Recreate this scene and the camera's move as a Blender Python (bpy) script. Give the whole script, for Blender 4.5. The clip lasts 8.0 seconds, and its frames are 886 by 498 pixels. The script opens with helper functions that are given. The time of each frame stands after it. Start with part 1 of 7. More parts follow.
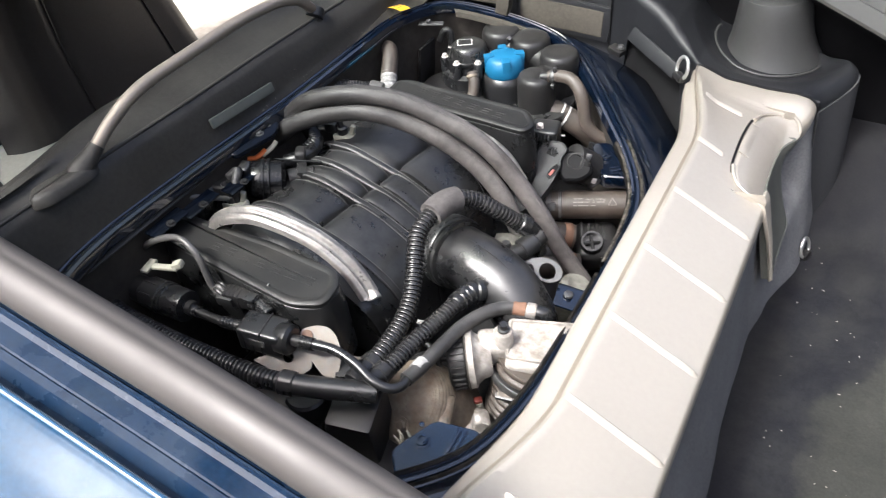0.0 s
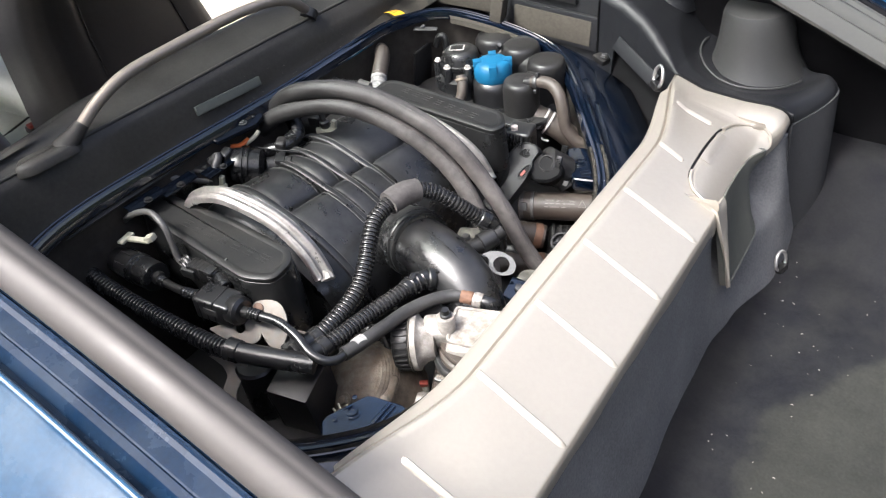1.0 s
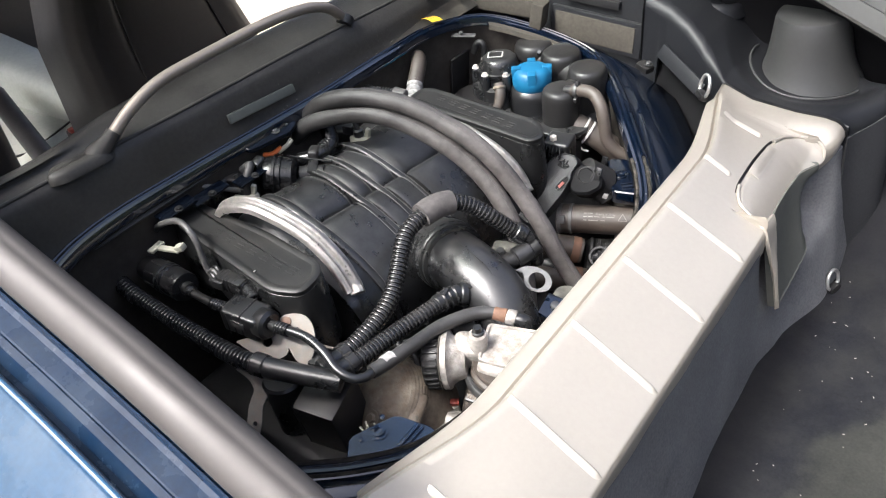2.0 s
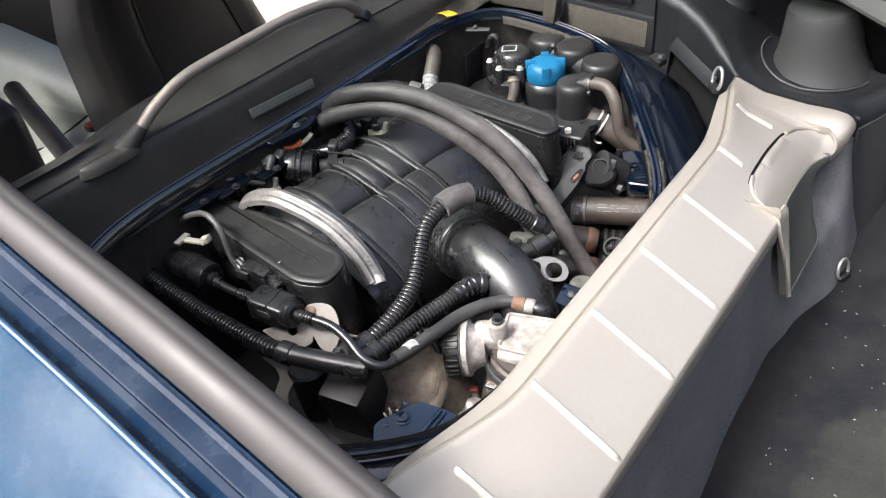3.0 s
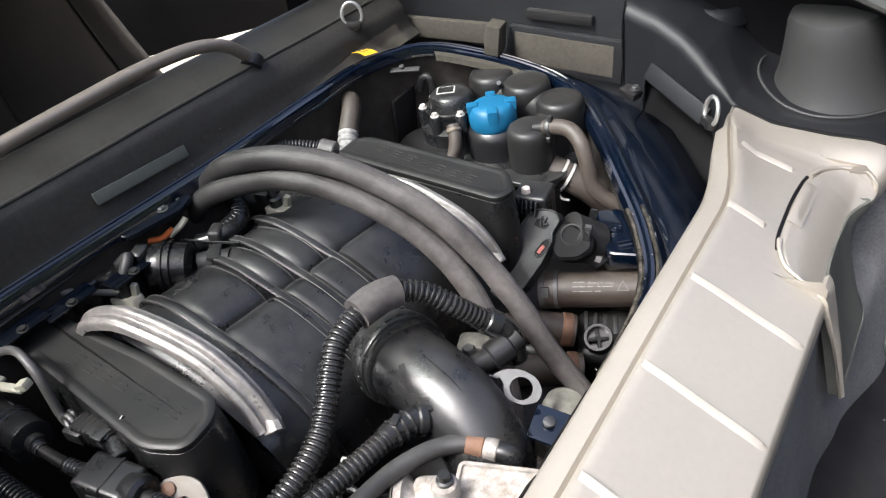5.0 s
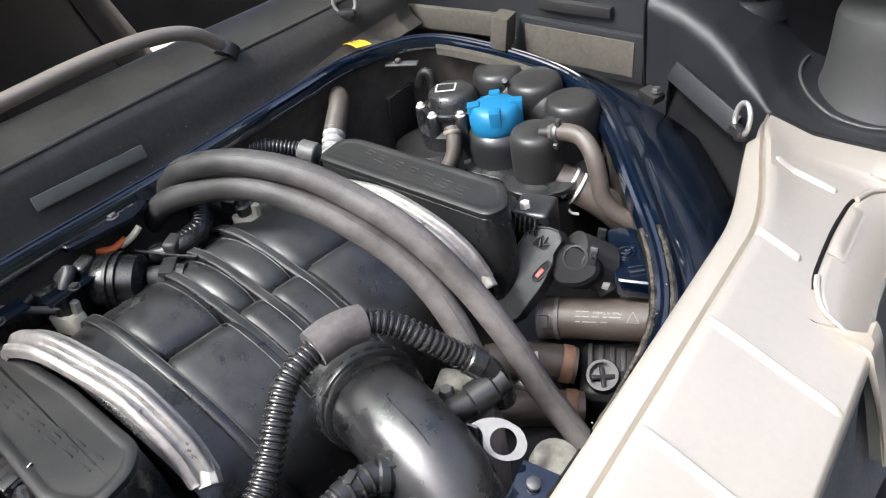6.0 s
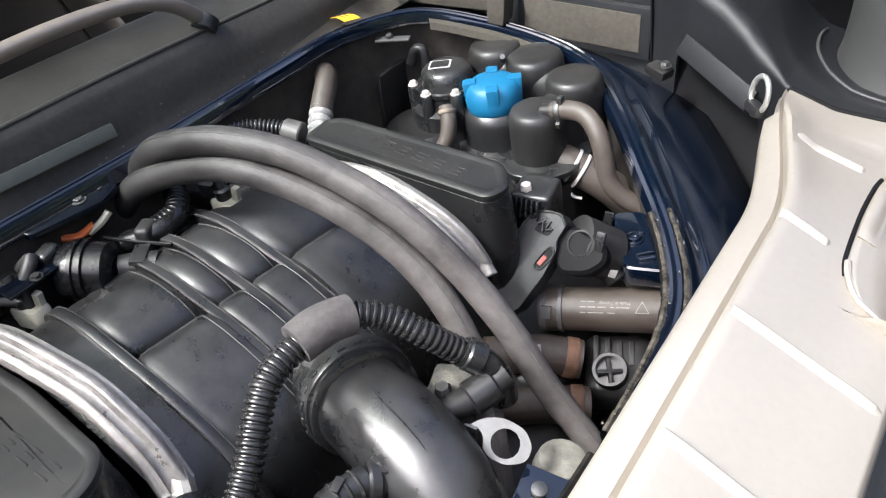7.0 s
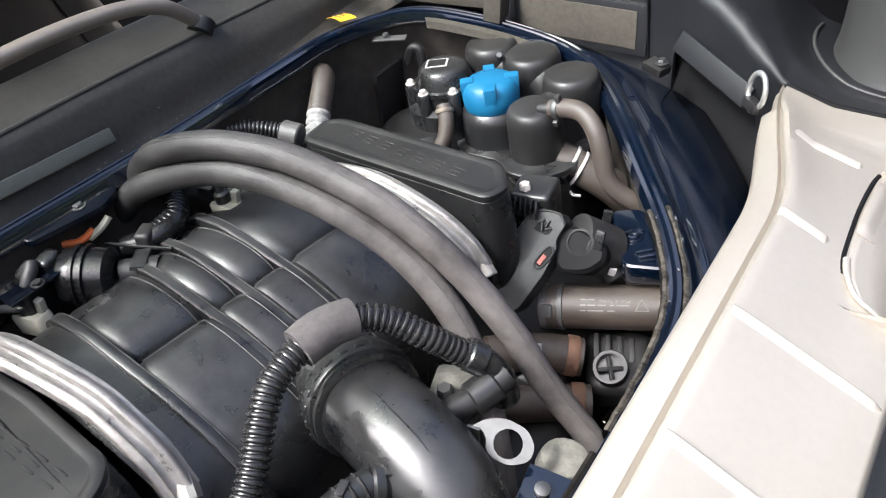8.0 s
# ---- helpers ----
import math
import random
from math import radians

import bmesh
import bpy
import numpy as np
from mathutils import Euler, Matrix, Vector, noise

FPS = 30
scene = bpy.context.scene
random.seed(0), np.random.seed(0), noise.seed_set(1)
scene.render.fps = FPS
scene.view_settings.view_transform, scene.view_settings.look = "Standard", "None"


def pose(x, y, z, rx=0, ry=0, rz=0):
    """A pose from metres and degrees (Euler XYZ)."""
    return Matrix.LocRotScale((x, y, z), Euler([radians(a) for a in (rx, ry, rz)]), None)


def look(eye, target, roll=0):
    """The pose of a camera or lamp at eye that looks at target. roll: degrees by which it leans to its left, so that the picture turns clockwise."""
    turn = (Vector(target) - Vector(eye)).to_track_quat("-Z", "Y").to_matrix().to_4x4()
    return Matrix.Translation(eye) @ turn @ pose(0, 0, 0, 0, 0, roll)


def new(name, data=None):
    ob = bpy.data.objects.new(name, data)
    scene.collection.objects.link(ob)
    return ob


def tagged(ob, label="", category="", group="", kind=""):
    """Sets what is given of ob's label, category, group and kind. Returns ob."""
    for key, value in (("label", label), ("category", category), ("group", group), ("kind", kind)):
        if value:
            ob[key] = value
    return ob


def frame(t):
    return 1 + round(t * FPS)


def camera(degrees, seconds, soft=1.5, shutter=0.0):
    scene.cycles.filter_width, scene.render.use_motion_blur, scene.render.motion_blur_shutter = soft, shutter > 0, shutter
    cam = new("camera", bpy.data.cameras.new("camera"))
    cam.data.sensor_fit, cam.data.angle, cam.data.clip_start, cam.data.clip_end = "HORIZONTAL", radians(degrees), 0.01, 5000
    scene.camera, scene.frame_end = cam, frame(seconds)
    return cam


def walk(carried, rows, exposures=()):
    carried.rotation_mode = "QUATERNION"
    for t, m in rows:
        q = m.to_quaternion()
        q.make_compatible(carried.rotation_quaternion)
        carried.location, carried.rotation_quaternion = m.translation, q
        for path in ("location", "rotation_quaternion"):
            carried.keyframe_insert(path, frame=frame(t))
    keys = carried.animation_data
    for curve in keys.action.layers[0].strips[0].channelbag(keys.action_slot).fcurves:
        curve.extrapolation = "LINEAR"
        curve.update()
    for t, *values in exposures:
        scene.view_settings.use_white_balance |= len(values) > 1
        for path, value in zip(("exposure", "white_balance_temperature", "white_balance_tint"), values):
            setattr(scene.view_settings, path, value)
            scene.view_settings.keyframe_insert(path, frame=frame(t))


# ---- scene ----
cam = camera(61.6, 8.0, soft=1.1, shutter=0.3)
PATH = [
    (0, (0.036, 0.166, 1.566), (-0.795, 1.408, 0.236), -6.8),
    (0.5, (0.156, 0.165, 1.568), (-0.733, 1.384, 0.256), -8.6),
    (1, (0.198, 0.191, 1.551), (-0.78, 1.379, 0.273), -7.5),
    (1.5, (0.184, 0.225, 1.54), (-0.864, 1.374, 0.282), -8.3),
    (3, (0.179, 0.195, 1.558), (-0.887, 1.309, 0.284), -9.5),
    (3.5, (0.079, 0.163, 1.577), (-0.891, 1.347, 0.29), -8.7),
    (4, (0.011, 0.214, 1.557), (-0.769, 1.522, 0.26), -11.1),
    (4.5, (0.035, 0.319, 1.47), (-0.83, 1.673, 0.278), -9.4),
    (4.7, (0.037, 0.377, 1.442), (-0.925, 1.666, 0.254), -11.0),
    (6, (0.012, 0.568, 1.36), (-1.087, 1.736, 0.164), -11.7),
    (6.5, (-0.011, 0.596, 1.338), (-1.104, 1.753, 0.128), -11.6),
    (7, (-0.022, 0.599, 1.319), (-1.1, 1.765, 0.102), -11.6),
    (7.5, (-0.023, 0.607, 1.319), (-1.096, 1.77, 0.097), -12.0),
    (8, (-0.025, 0.601, 1.327), (-1.092, 1.759, 0.095), -12.3),
]
walk(cam, [(t, look(eye, target, roll)) for t, eye, target, roll in PATH], exposures=[(0.0, 2.23, 5950, 8), (3.5, 2.00, 5950, 8), (4.0, 1.88, 5950, 8), (4.7, 1.89, 5950, 8), (6.0, 2.32, 5850, 8), (8.0, 2.30, 5850, 8)])

# ---- sky and sun ----
SUN_EL, SUN_AZ = 56.0, 208.0     # degrees above the horizon; compass-like turn from +Y towards +X
world = bpy.data.worlds.new("sky")
scene.world = world
world.use_nodes = True
wn = world.node_tree.nodes
bg = wn["Background"]
sky = wn.new("ShaderNodeTexSky")
sky.sky_type = "NISHITA"
sky.sun_disc = False
sky.sun_elevation = radians(SUN_EL)
sky.sun_rotation = radians(SUN_AZ)
sky.dust_density = 7.0
sky.air_density = 0.35
sky.ozone_density = 0.2
world.node_tree.links.new(sky.outputs[0], bg.inputs[0])
bg.inputs[1].default_value = 0.15
sun_data = bpy.data.lights.new("sun", "SUN")
sun_data.energy, sun_data.angle, sun_data.color = 1.4, radians(10.0), (1.0, 0.95, 0.88)
sun = new("sun", sun_data)
sun_dir = Vector((math.sin(radians(SUN_AZ)) * math.cos(radians(SUN_EL)), math.cos(radians(SUN_AZ)) * math.cos(radians(SUN_EL)), math.sin(radians(SUN_EL))))
sun.matrix_world = look(tuple(Vector((-0.4, 0.9, 0.9)) + sun_dir * 6), (-0.4, 0.9, 0.9))


# ---- materials ----
def material(name, colour, rough=0.5, metal=0.0, vary=0.25, grain=60.0, patch=7.0, bump=0.1, bump_scale=None, dust=None, dust_amount=0.0,
             spec=0.5, coat=0.0, rough_vary=0.12, random_tone=0.0, stretch=(1, 1, 1), coat_rough=0.05, fade=None):
    """A surface with two scales of variation, dust that has settled in patches and a fine relief."""
    m = bpy.data.materials.new(name)
    m.use_nodes = True
    n, l = m.node_tree.nodes, m.node_tree.links
    p = n["Principled BSDF"]
    tc = n.new("ShaderNodeTexCoord")
    mp = n.new("ShaderNodeMapping")
    mp.inputs["Scale"].default_value = stretch
    l.new(tc.outputs["Object"], mp.inputs[0])

    def tex(scale, detail=5.0, ro=0.6):
        t = n.new("ShaderNodeTexNoise")
        t.inputs["Scale"].default_value, t.inputs["Detail"].default_value, t.inputs["Roughness"].default_value = scale, detail, ro
        l.new(mp.outputs[0], t.inputs["Vector"])
        return t

    fine, broad = tex(grain), tex(patch, 6.0, 0.65)
    mix = n.new("ShaderNodeMix")
    mix.data_type = "RGBA"
    mix.blend_type = "MULTIPLY"
    mix.inputs["Factor"].default_value = 1.0
    mix.inputs[6].default_value = (*colour, 1)
    add = n.new("ShaderNodeMath")
    add.operation = "ADD"
    l.new(fine.outputs["Fac"], add.inputs[0])
    l.new(broad.outputs["Fac"], add.inputs[1])
    ramp = n.new("ShaderNodeMapRange")
    ramp.inputs[1].default_value, ramp.inputs[2].default_value = 0.65, 1.35
    ramp.inputs[3].default_value, ramp.inputs[4].default_value = 1 - vary, 1 + vary
    l.new(add.outputs[0], ramp.inputs[0])
    tone = ramp.outputs[0]
    if random_tone:
        oi = n.new("ShaderNodeObjectInfo")
        rr = n.new("ShaderNodeMapRange")
        rr.inputs[3].default_value, rr.inputs[4].default_value = 1 - random_tone, 1 + random_tone
        l.new(oi.outputs["Random"], rr.inputs[0])
        mu = n.new("ShaderNodeMath")
        mu.operation = "MULTIPLY"
        l.new(tone, mu.inputs[0])
        l.new(rr.outputs[0], mu.inputs[1])
        tone = mu.outputs[0]
    l.new(tone, mix.inputs[7])
    if fade:      # second colour towards higher X; paints the boot carpet's sunlit patch
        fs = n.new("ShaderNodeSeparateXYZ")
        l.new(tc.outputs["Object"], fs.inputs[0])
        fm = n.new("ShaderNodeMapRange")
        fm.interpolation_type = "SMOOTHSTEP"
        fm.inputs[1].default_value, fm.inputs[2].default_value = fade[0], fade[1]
        wav = n.new("ShaderNodeMath")      # the border wanders with the broad noise
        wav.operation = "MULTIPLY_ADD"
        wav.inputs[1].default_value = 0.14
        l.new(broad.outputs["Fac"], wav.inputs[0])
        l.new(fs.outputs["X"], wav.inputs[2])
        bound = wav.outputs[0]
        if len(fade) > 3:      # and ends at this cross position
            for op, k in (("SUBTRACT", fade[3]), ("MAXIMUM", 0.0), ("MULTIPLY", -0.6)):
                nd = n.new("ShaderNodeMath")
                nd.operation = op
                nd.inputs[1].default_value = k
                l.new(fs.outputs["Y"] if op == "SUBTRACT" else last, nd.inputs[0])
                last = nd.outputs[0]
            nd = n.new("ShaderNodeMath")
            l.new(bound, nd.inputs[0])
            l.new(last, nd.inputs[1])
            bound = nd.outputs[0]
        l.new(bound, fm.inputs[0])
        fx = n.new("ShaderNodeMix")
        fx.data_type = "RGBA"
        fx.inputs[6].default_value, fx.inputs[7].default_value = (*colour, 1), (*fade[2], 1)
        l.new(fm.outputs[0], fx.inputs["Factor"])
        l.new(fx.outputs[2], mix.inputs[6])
    out = mix.outputs[2]
    rmap = n.new("ShaderNodeMapRange")
    rmap.inputs[1].default_value, rmap.inputs[2].default_value = 0.3, 0.7
    rmap.inputs[3].default_value, rmap.inputs[4].default_value = max(0.02, rough - rough_vary), min(1.0, rough + rough_vary)
    l.new(broad.outputs["Fac"], rmap.inputs[0])
    rough_out = rmap.outputs[0]
    if dust:
        geo = n.new("ShaderNodeNewGeometry")
        sep = n.new("ShaderNodeSeparateXYZ")
        l.new(geo.outputs["Normal"], sep.inputs[0])
        up = n.new("ShaderNodeMapRange")
        up.inputs[1].default_value, up.inputs[2].default_value = 0.1, 0.95
        l.new(sep.outputs["Z"], up.inputs[0])
        spread = tex(patch * 2.3, 7.0, 0.7)
        thr = n.new("ShaderNodeMapRange")
        thr.inputs[1].default_value, thr.inputs[2].default_value = 0.38, 0.68
        thr.inputs[4].default_value = dust_amount
        l.new(spread.outputs["Fac"], thr.inputs[0])
        am = n.new("ShaderNodeMath")
        am.operation = "MULTIPLY"
        l.new(up.outputs[0], am.inputs[0])
        l.new(thr.outputs[0], am.inputs[1])
        dm = n.new("ShaderNodeMix")
        dm.data_type = "RGBA"
        dm.inputs[7].default_value = (*dust, 1)
        l.new(am.outputs[0], dm.inputs["Factor"])
        l.new(out, dm.inputs[6])
        out = dm.outputs[2]
        rm = n.new("ShaderNodeMix")
        rm.inputs[3].default_value = 0.85
        l.new(am.outputs[0], rm.inputs[0])
        l.new(rough_out, rm.inputs[2])
        rough_out = rm.outputs[0]
    l.new(out, p.inputs["Base Color"])
    l.new(rough_out, p.inputs["Roughness"])
    p.inputs["Metallic"].default_value = metal
    p.inputs["Specular IOR Level"].default_value = spec
    if coat:
        p.inputs["Coat Weight"].default_value = coat
        p.inputs["Coat Roughness"].default_value = coat_rough
    if bump:
        b = n.new("ShaderNodeBump")
        b.inputs["Strength"].default_value = bump
        b.inputs["Distance"].default_value = 0.001
        src = tex(bump_scale or grain * 4, 4.0)
        l.new(src.outputs["Fac"], b.inputs["Height"])
        l.new(b.outputs[0], p.inputs["Normal"])
    return m


DUST = (0.20, 0.18, 0.15)
black_plastic = material("black_plastic", (0.0106, 0.0109, 0.0110), 0.29, spec=0.6, vary=0.5, grain=140, patch=13, bump=0.08, bump_scale=700, dust=(0.13, 0.128, 0.120), dust_amount=0.17, rough_vary=0.15)
cover_plastic = material("cover_plastic", (0.0115, 0.012, 0.0118), 0.46, spec=0.36, grain=120, bump=0.12, bump_scale=1100, dust=DUST, dust_amount=0.07)
gloss_black = material("gloss_black_plastic", (0.0105, 0.0109, 0.0116), 0.31, spec=0.6, vary=0.3, grain=50, bump=0.06, dust=DUST, dust_amount=0.06, rough_vary=0.10)
# matt black parts; also painted shade in the pocket, slots and hollows
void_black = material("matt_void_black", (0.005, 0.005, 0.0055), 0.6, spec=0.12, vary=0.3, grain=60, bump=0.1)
dark_black = material("dark_black_plastic", (0.0125, 0.0123, 0.0125), 0.42, spec=0.36, vary=0.35, grain=80, bump=0.12, dust=DUST, dust_amount=0.05)
rubber = material("grey_rubber", (0.060, 0.058, 0.056), 0.44, grain=70, patch=14, bump=0.25, bump_scale=500, dust=(0.15, 0.14, 0.13), dust_amount=0.4)
dark_brown_rubber = material("dark_brown_rubber", (0.037, 0.0285, 0.0225), 0.5, vary=0.35, grain=60, patch=16, bump=0.25, bump_scale=450, dust=DUST, dust_amount=0.12)
elbow_black = material("rippled_gloss_plastic", (0.0110, 0.0114, 0.0120), 0.31, spec=0.75, vary=0.3, grain=50, patch=26, bump=0.35, bump_scale=30, dust=DUST, dust_amount=0.08, rough_vary=0.14)
deep_black = material("deep_black_plastic", (0.0060, 0.0062, 0.0068), 0.24, spec=0.4, vary=0.3, grain=60, patch=20, bump=0.08, dust=DUST, dust_amount=0.02, rough_vary=0.08)
tank_black = material("tank_black_plastic", (0.0130, 0.0128, 0.0126), 0.38, spec=0.42, vary=0.35, grain=120, patch=10, bump=0.12, bump_scale=800, dust=(0.12, 0.115, 0.105), dust_amount=0.12, rough_vary=0.08)
brown_rubber = material("brown_rubber", (0.052, 0.042, 0.0345), 0.50, grain=60, patch=16, bump=0.25, bump_scale=450, dust=(0.15, 0.135, 0.115), dust_amount=0.22)
# dark at the front end, paler towards higher X
hose_rubber = material("dark_to_pale_hose_rubber", (0.015, 0.0145, 0.014), 0.52, spec=0.4, vary=0.45, grain=70, patch=18, bump=0.35, bump_scale=400, dust=(0.12, 0.114, 0.108), dust_amount=0.22, fade=(-0.59, -0.27, (0.105, 0.096, 0.090)))
corr_black = material("corrugated_black", (0.0145, 0.0145, 0.015), 0.22, grain=80, bump=0.05, dust=DUST, dust_amount=0.08)
strip_metal = material("pressed_aluminium", (0.47, 0.45, 0.425), 0.38, metal=0.5, vary=0.34, grain=90, patch=38, bump=0.25, bump_scale=260, rough_vary=0.14)
cast_metal = material("cast_aluminium", (0.34, 0.32, 0.295), 0.5, metal=0.4, vary=0.5, grain=60, patch=42, bump=0.8, bump_scale=300, dust=(0.13, 0.09, 0.055), dust_amount=0.65)
dirty_metal = material("dirty_casting", (0.17, 0.145, 0.115), 0.65, metal=0.4, vary=0.7, grain=60, patch=28, bump=0.6, bump_scale=250, dust=(0.16, 0.11, 0.07), dust_amount=0.7)
steel = material("zinc_steel", (0.125, 0.125, 0.124), 0.55, metal=1.0, vary=0.2, grain=80, patch=30, bump=0.15)
bracket_paint = material("galvanised_bracket", (0.185, 0.178, 0.166), 0.6, metal=0.3, vary=0.25, grain=60, patch=24, bump=0.2, dust=(0.25, 0.17, 0.10), dust_amount=0.5)
blue_paint = material("dark_blue_paint", (0.0013, 0.0038, 0.0100), 0.11, spec=0.5, rough_vary=0.04, vary=0.15, grain=200, patch=6, bump=0.03, coat=1.0, dust=(0.10, 0.10, 0.095), dust_amount=0.04)
plate_blue = material("navy_bracket_paint", (0.0030, 0.0100, 0.0280), 0.16, spec=0.5, rough_vary=0.05, vary=0.2, grain=160, patch=12, bump=0.04, coat=0.6, dust=(0.10, 0.10, 0.095), dust_amount=0.05)
# rim blue again, darkened and without coat to suppress the mirrored sky
sheet_blue = material("muted_blue_sheet", (0.0008, 0.0020, 0.0050), 0.18, spec=0.28, rough_vary=0.05, vary=0.12, grain=160, patch=16, bump=0.05, dust=(0.11, 0.105, 0.095), dust_amount=0.025)
# the car's dark blue, lightened in colour for the sky it would mirror
body_blue = material("sky_toned_blue_paint", (0.0105, 0.036, 0.073), 0.26, spec=0.07, vary=0.25, grain=200, patch=4, bump=0.02, dust=(0.22, 0.25, 0.26), dust_amount=0.12)
# the panel's blue in a darker tone for the drip channel
channel_blue = material("darker_channel_blue", (0.0036, 0.0115, 0.0280), 0.24, spec=0.2, vary=0.3, grain=200, patch=9, bump=0.04, dust=(0.10, 0.125, 0.14), dust_amount=0.10)
edge_blue = material("polished_blue_edge", (0.02, 0.06, 0.12), 0.16, vary=0.1, grain=200, patch=5, bump=0.02, coat=1.0)
stone_grey = material("rough_grey_casting", (0.13, 0.125, 0.105), 0.8, vary=0.5, grain=90, patch=30, bump=0.9, bump_scale=260)
# the rail trim's lit copy: sky light is put into the colour
rail_far = material("sky_lit_rail", (0.060, 0.061, 0.055), 0.42, metal=0.30, vary=0.08, grain=150, patch=6, bump=0.05)
rail_grey = material("bronze_grey_rail", (0.050, 0.0455, 0.042), 0.56, metal=0.25, vary=0.08, grain=150, patch=6, bump=0.05)
bar_bronze = material("bronze_bar", (0.25, 0.218, 0.185), 0.46, metal=0.6, vary=0.08, grain=150, patch=8, bump=0.05)
beige = material("champagne_trim", (0.368, 0.340, 0.290), 0.42, metal=0.50, vary=0.04, grain=140, patch=2, bump=0.06, bump_scale=1500, rough_vary=0.015)
wall_carpet = material("grey_wall_carpet", (0.130, 0.132, 0.135), 0.95, vary=0.35, grain=240, patch=7, bump=1.0, bump_scale=900, spec=0.1, dust=(0.18, 0.18, 0.17), dust_amount=0.2)
well_black = material("matt_deadening", (0.040, 0.0355, 0.031), 0.75, spec=0.15, vary=0.4, grain=60, patch=9, bump=0.3, bump_scale=300)
skirt_carpet = material("black_wall_carpet", (0.038, 0.039, 0.041), 0.95, vary=0.25, grain=240, patch=7, bump=1.0, bump_scale=900, spec=0.1, dust=(0.12, 0.12, 0.11), dust_amount=0.1)
# fade paints the sunlit patch; the shaded strip by the wall stays dark
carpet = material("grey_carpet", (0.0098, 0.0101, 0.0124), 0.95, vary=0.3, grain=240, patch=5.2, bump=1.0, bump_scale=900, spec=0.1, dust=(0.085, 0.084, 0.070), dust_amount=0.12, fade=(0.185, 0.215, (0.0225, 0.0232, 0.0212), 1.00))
# tower black made lighter, with the sky's sheen on the cone painted in
cone_grey = material("sky_lit_black_cone", (0.036, 0.037, 0.036), 0.46, spec=0.5, vary=0.12, grain=120, patch=6, bump=0.25, bump_scale=1300, rough_vary=0.05)
tower_black = material("smooth_black_trim", (0.0085, 0.0092, 0.0108), 0.45, spec=0.30, vary=0.2, grain=120, patch=6, bump=0.25, bump_scale=1300, dust=(0.15, 0.15, 0.14), dust_amount=0.035, rough_vary=0.05)
trim_black = material("black_trim", (0.0115, 0.0122, 0.0135), 0.42, spec=0.4, vary=0.2, grain=120, patch=6, bump=0.35, bump_scale=1300, dust=(0.15, 0.15, 0.13), dust_amount=0.06)
bulk_black = material("dusty_black_trim", (0.0285, 0.0270, 0.0240), 0.46, spec=0.35, vary=0.35, grain=150, patch=8, bump=0.4, bump_scale=1100, dust=(0.13, 0.126, 0.110), dust_amount=0.16)
leather = material("black_leather", (0.030, 0.029, 0.028), 0.44, spec=0.5, vary=0.2, grain=120, patch=5, bump=0.3, bump_scale=700)
grey_leather = material("grey_green_leather", (0.44, 0.46, 0.40), 0.5, vary=0.12, grain=90, patch=6, bump=0.3, bump_scale=600)
worn_plastic = material("worn_black_plastic", (0.062, 0.061, 0.059), 0.5, vary=0.45, grain=60, patch=30, bump=0.2, bump_scale=500)
# the scoop's shade and dark reflections are put into this colour
scoop_grey = material("shaded_beige_scoop", (0.072, 0.075, 0.066), 0.5, spec=0.3, vary=0.15, grain=120, patch=8, bump=0.1)
# for the added backdrop behind the car
hedge = material("dark_backdrop", (0.035, 0.045, 0.022), 0.9, vary=0.6, grain=3, patch=0.8, bump=0.0)
foam = material("grey_foam", (0.095, 0.088, 0.085), 0.9, vary=0.25, grain=160, patch=30, bump=0.6, bump_scale=700, spec=0.15)
pad_grey = material("grey_felt_pad", (0.066, 0.060, 0.050), 0.9, vary=0.22, grain=150, patch=14, bump=0.6, bump_scale=600, spec=0.1)
blue_cap = material("blue_cap_plastic", (0.008, 0.105, 0.215), 0.5, vary=0.06, grain=80, patch=20, bump=0.08, rough_vary=0.05)
yellow = material("yellow_tag", (0.68, 0.40, 0.02), 0.5, vary=0.08, grain=80, patch=20, bump=0.05)
cream_clip = material("cream_plastic", (0.33, 0.32, 0.255), 0.5, vary=0.2, grain=70, patch=25, bump=0.1)
hose_print = material("faded_print", (0.19, 0.18, 0.16), 0.7, vary=0.3, grain=90, patch=40, bump=0.0)
white_print = material("pale_print", (0.44, 0.425, 0.40), 0.6, vary=0.2, grain=90, patch=30, bump=0.0)
hose_tape = material("grubby_white_tape", (0.27, 0.265, 0.255), 0.7, vary=0.5, grain=150, patch=70, bump=0.6, bump_scale=400)
rust = material("rusty_clamp", (0.125, 0.066, 0.040), 0.7, vary=0.4, grain=60, patch=40, bump=0.5, bump_scale=300)
red_plastic = material("red_plastic", (0.19, 0.030, 0.018), 0.5, vary=0.1, bump=0.0)
orange_wire = material("orange_wire", (0.60, 0.14, 0.03), 0.5, vary=0.1, bump=0.0)
seal_rubber = material("dirty_seal", (0.007, 0.0068, 0.0066), 0.7, spec=0.12, vary=0.5, grain=80, patch=22, bump=0.5, bump_scale=300, dust=(0.22, 0.195, 0.16), dust_amount=0.14)
slot_grey = material("slot_rubber", (0.062, 0.069, 0.062), 0.6, vary=0.15, grain=90, patch=12, bump=0.2)
sand = material("pale_gravel", (0.40, 0.355, 0.29), 0.95, vary=0.35, grain=14, patch=1.1, bump=1.0, bump_scale=60, spec=0.1)
dry_grass = material("dry_grass", (0.28, 0.24, 0.09), 0.8, vary=0.4, grain=8, patch=2, bump=0.0)
crusted_seal = material("crusted_seal", (0.016, 0.015, 0.014), 0.8, spec=0.15, vary=0.7, grain=160, patch=34, bump=0.9, bump_scale=350, dust=(0.24, 0.215, 0.18), dust_amount=0.8)
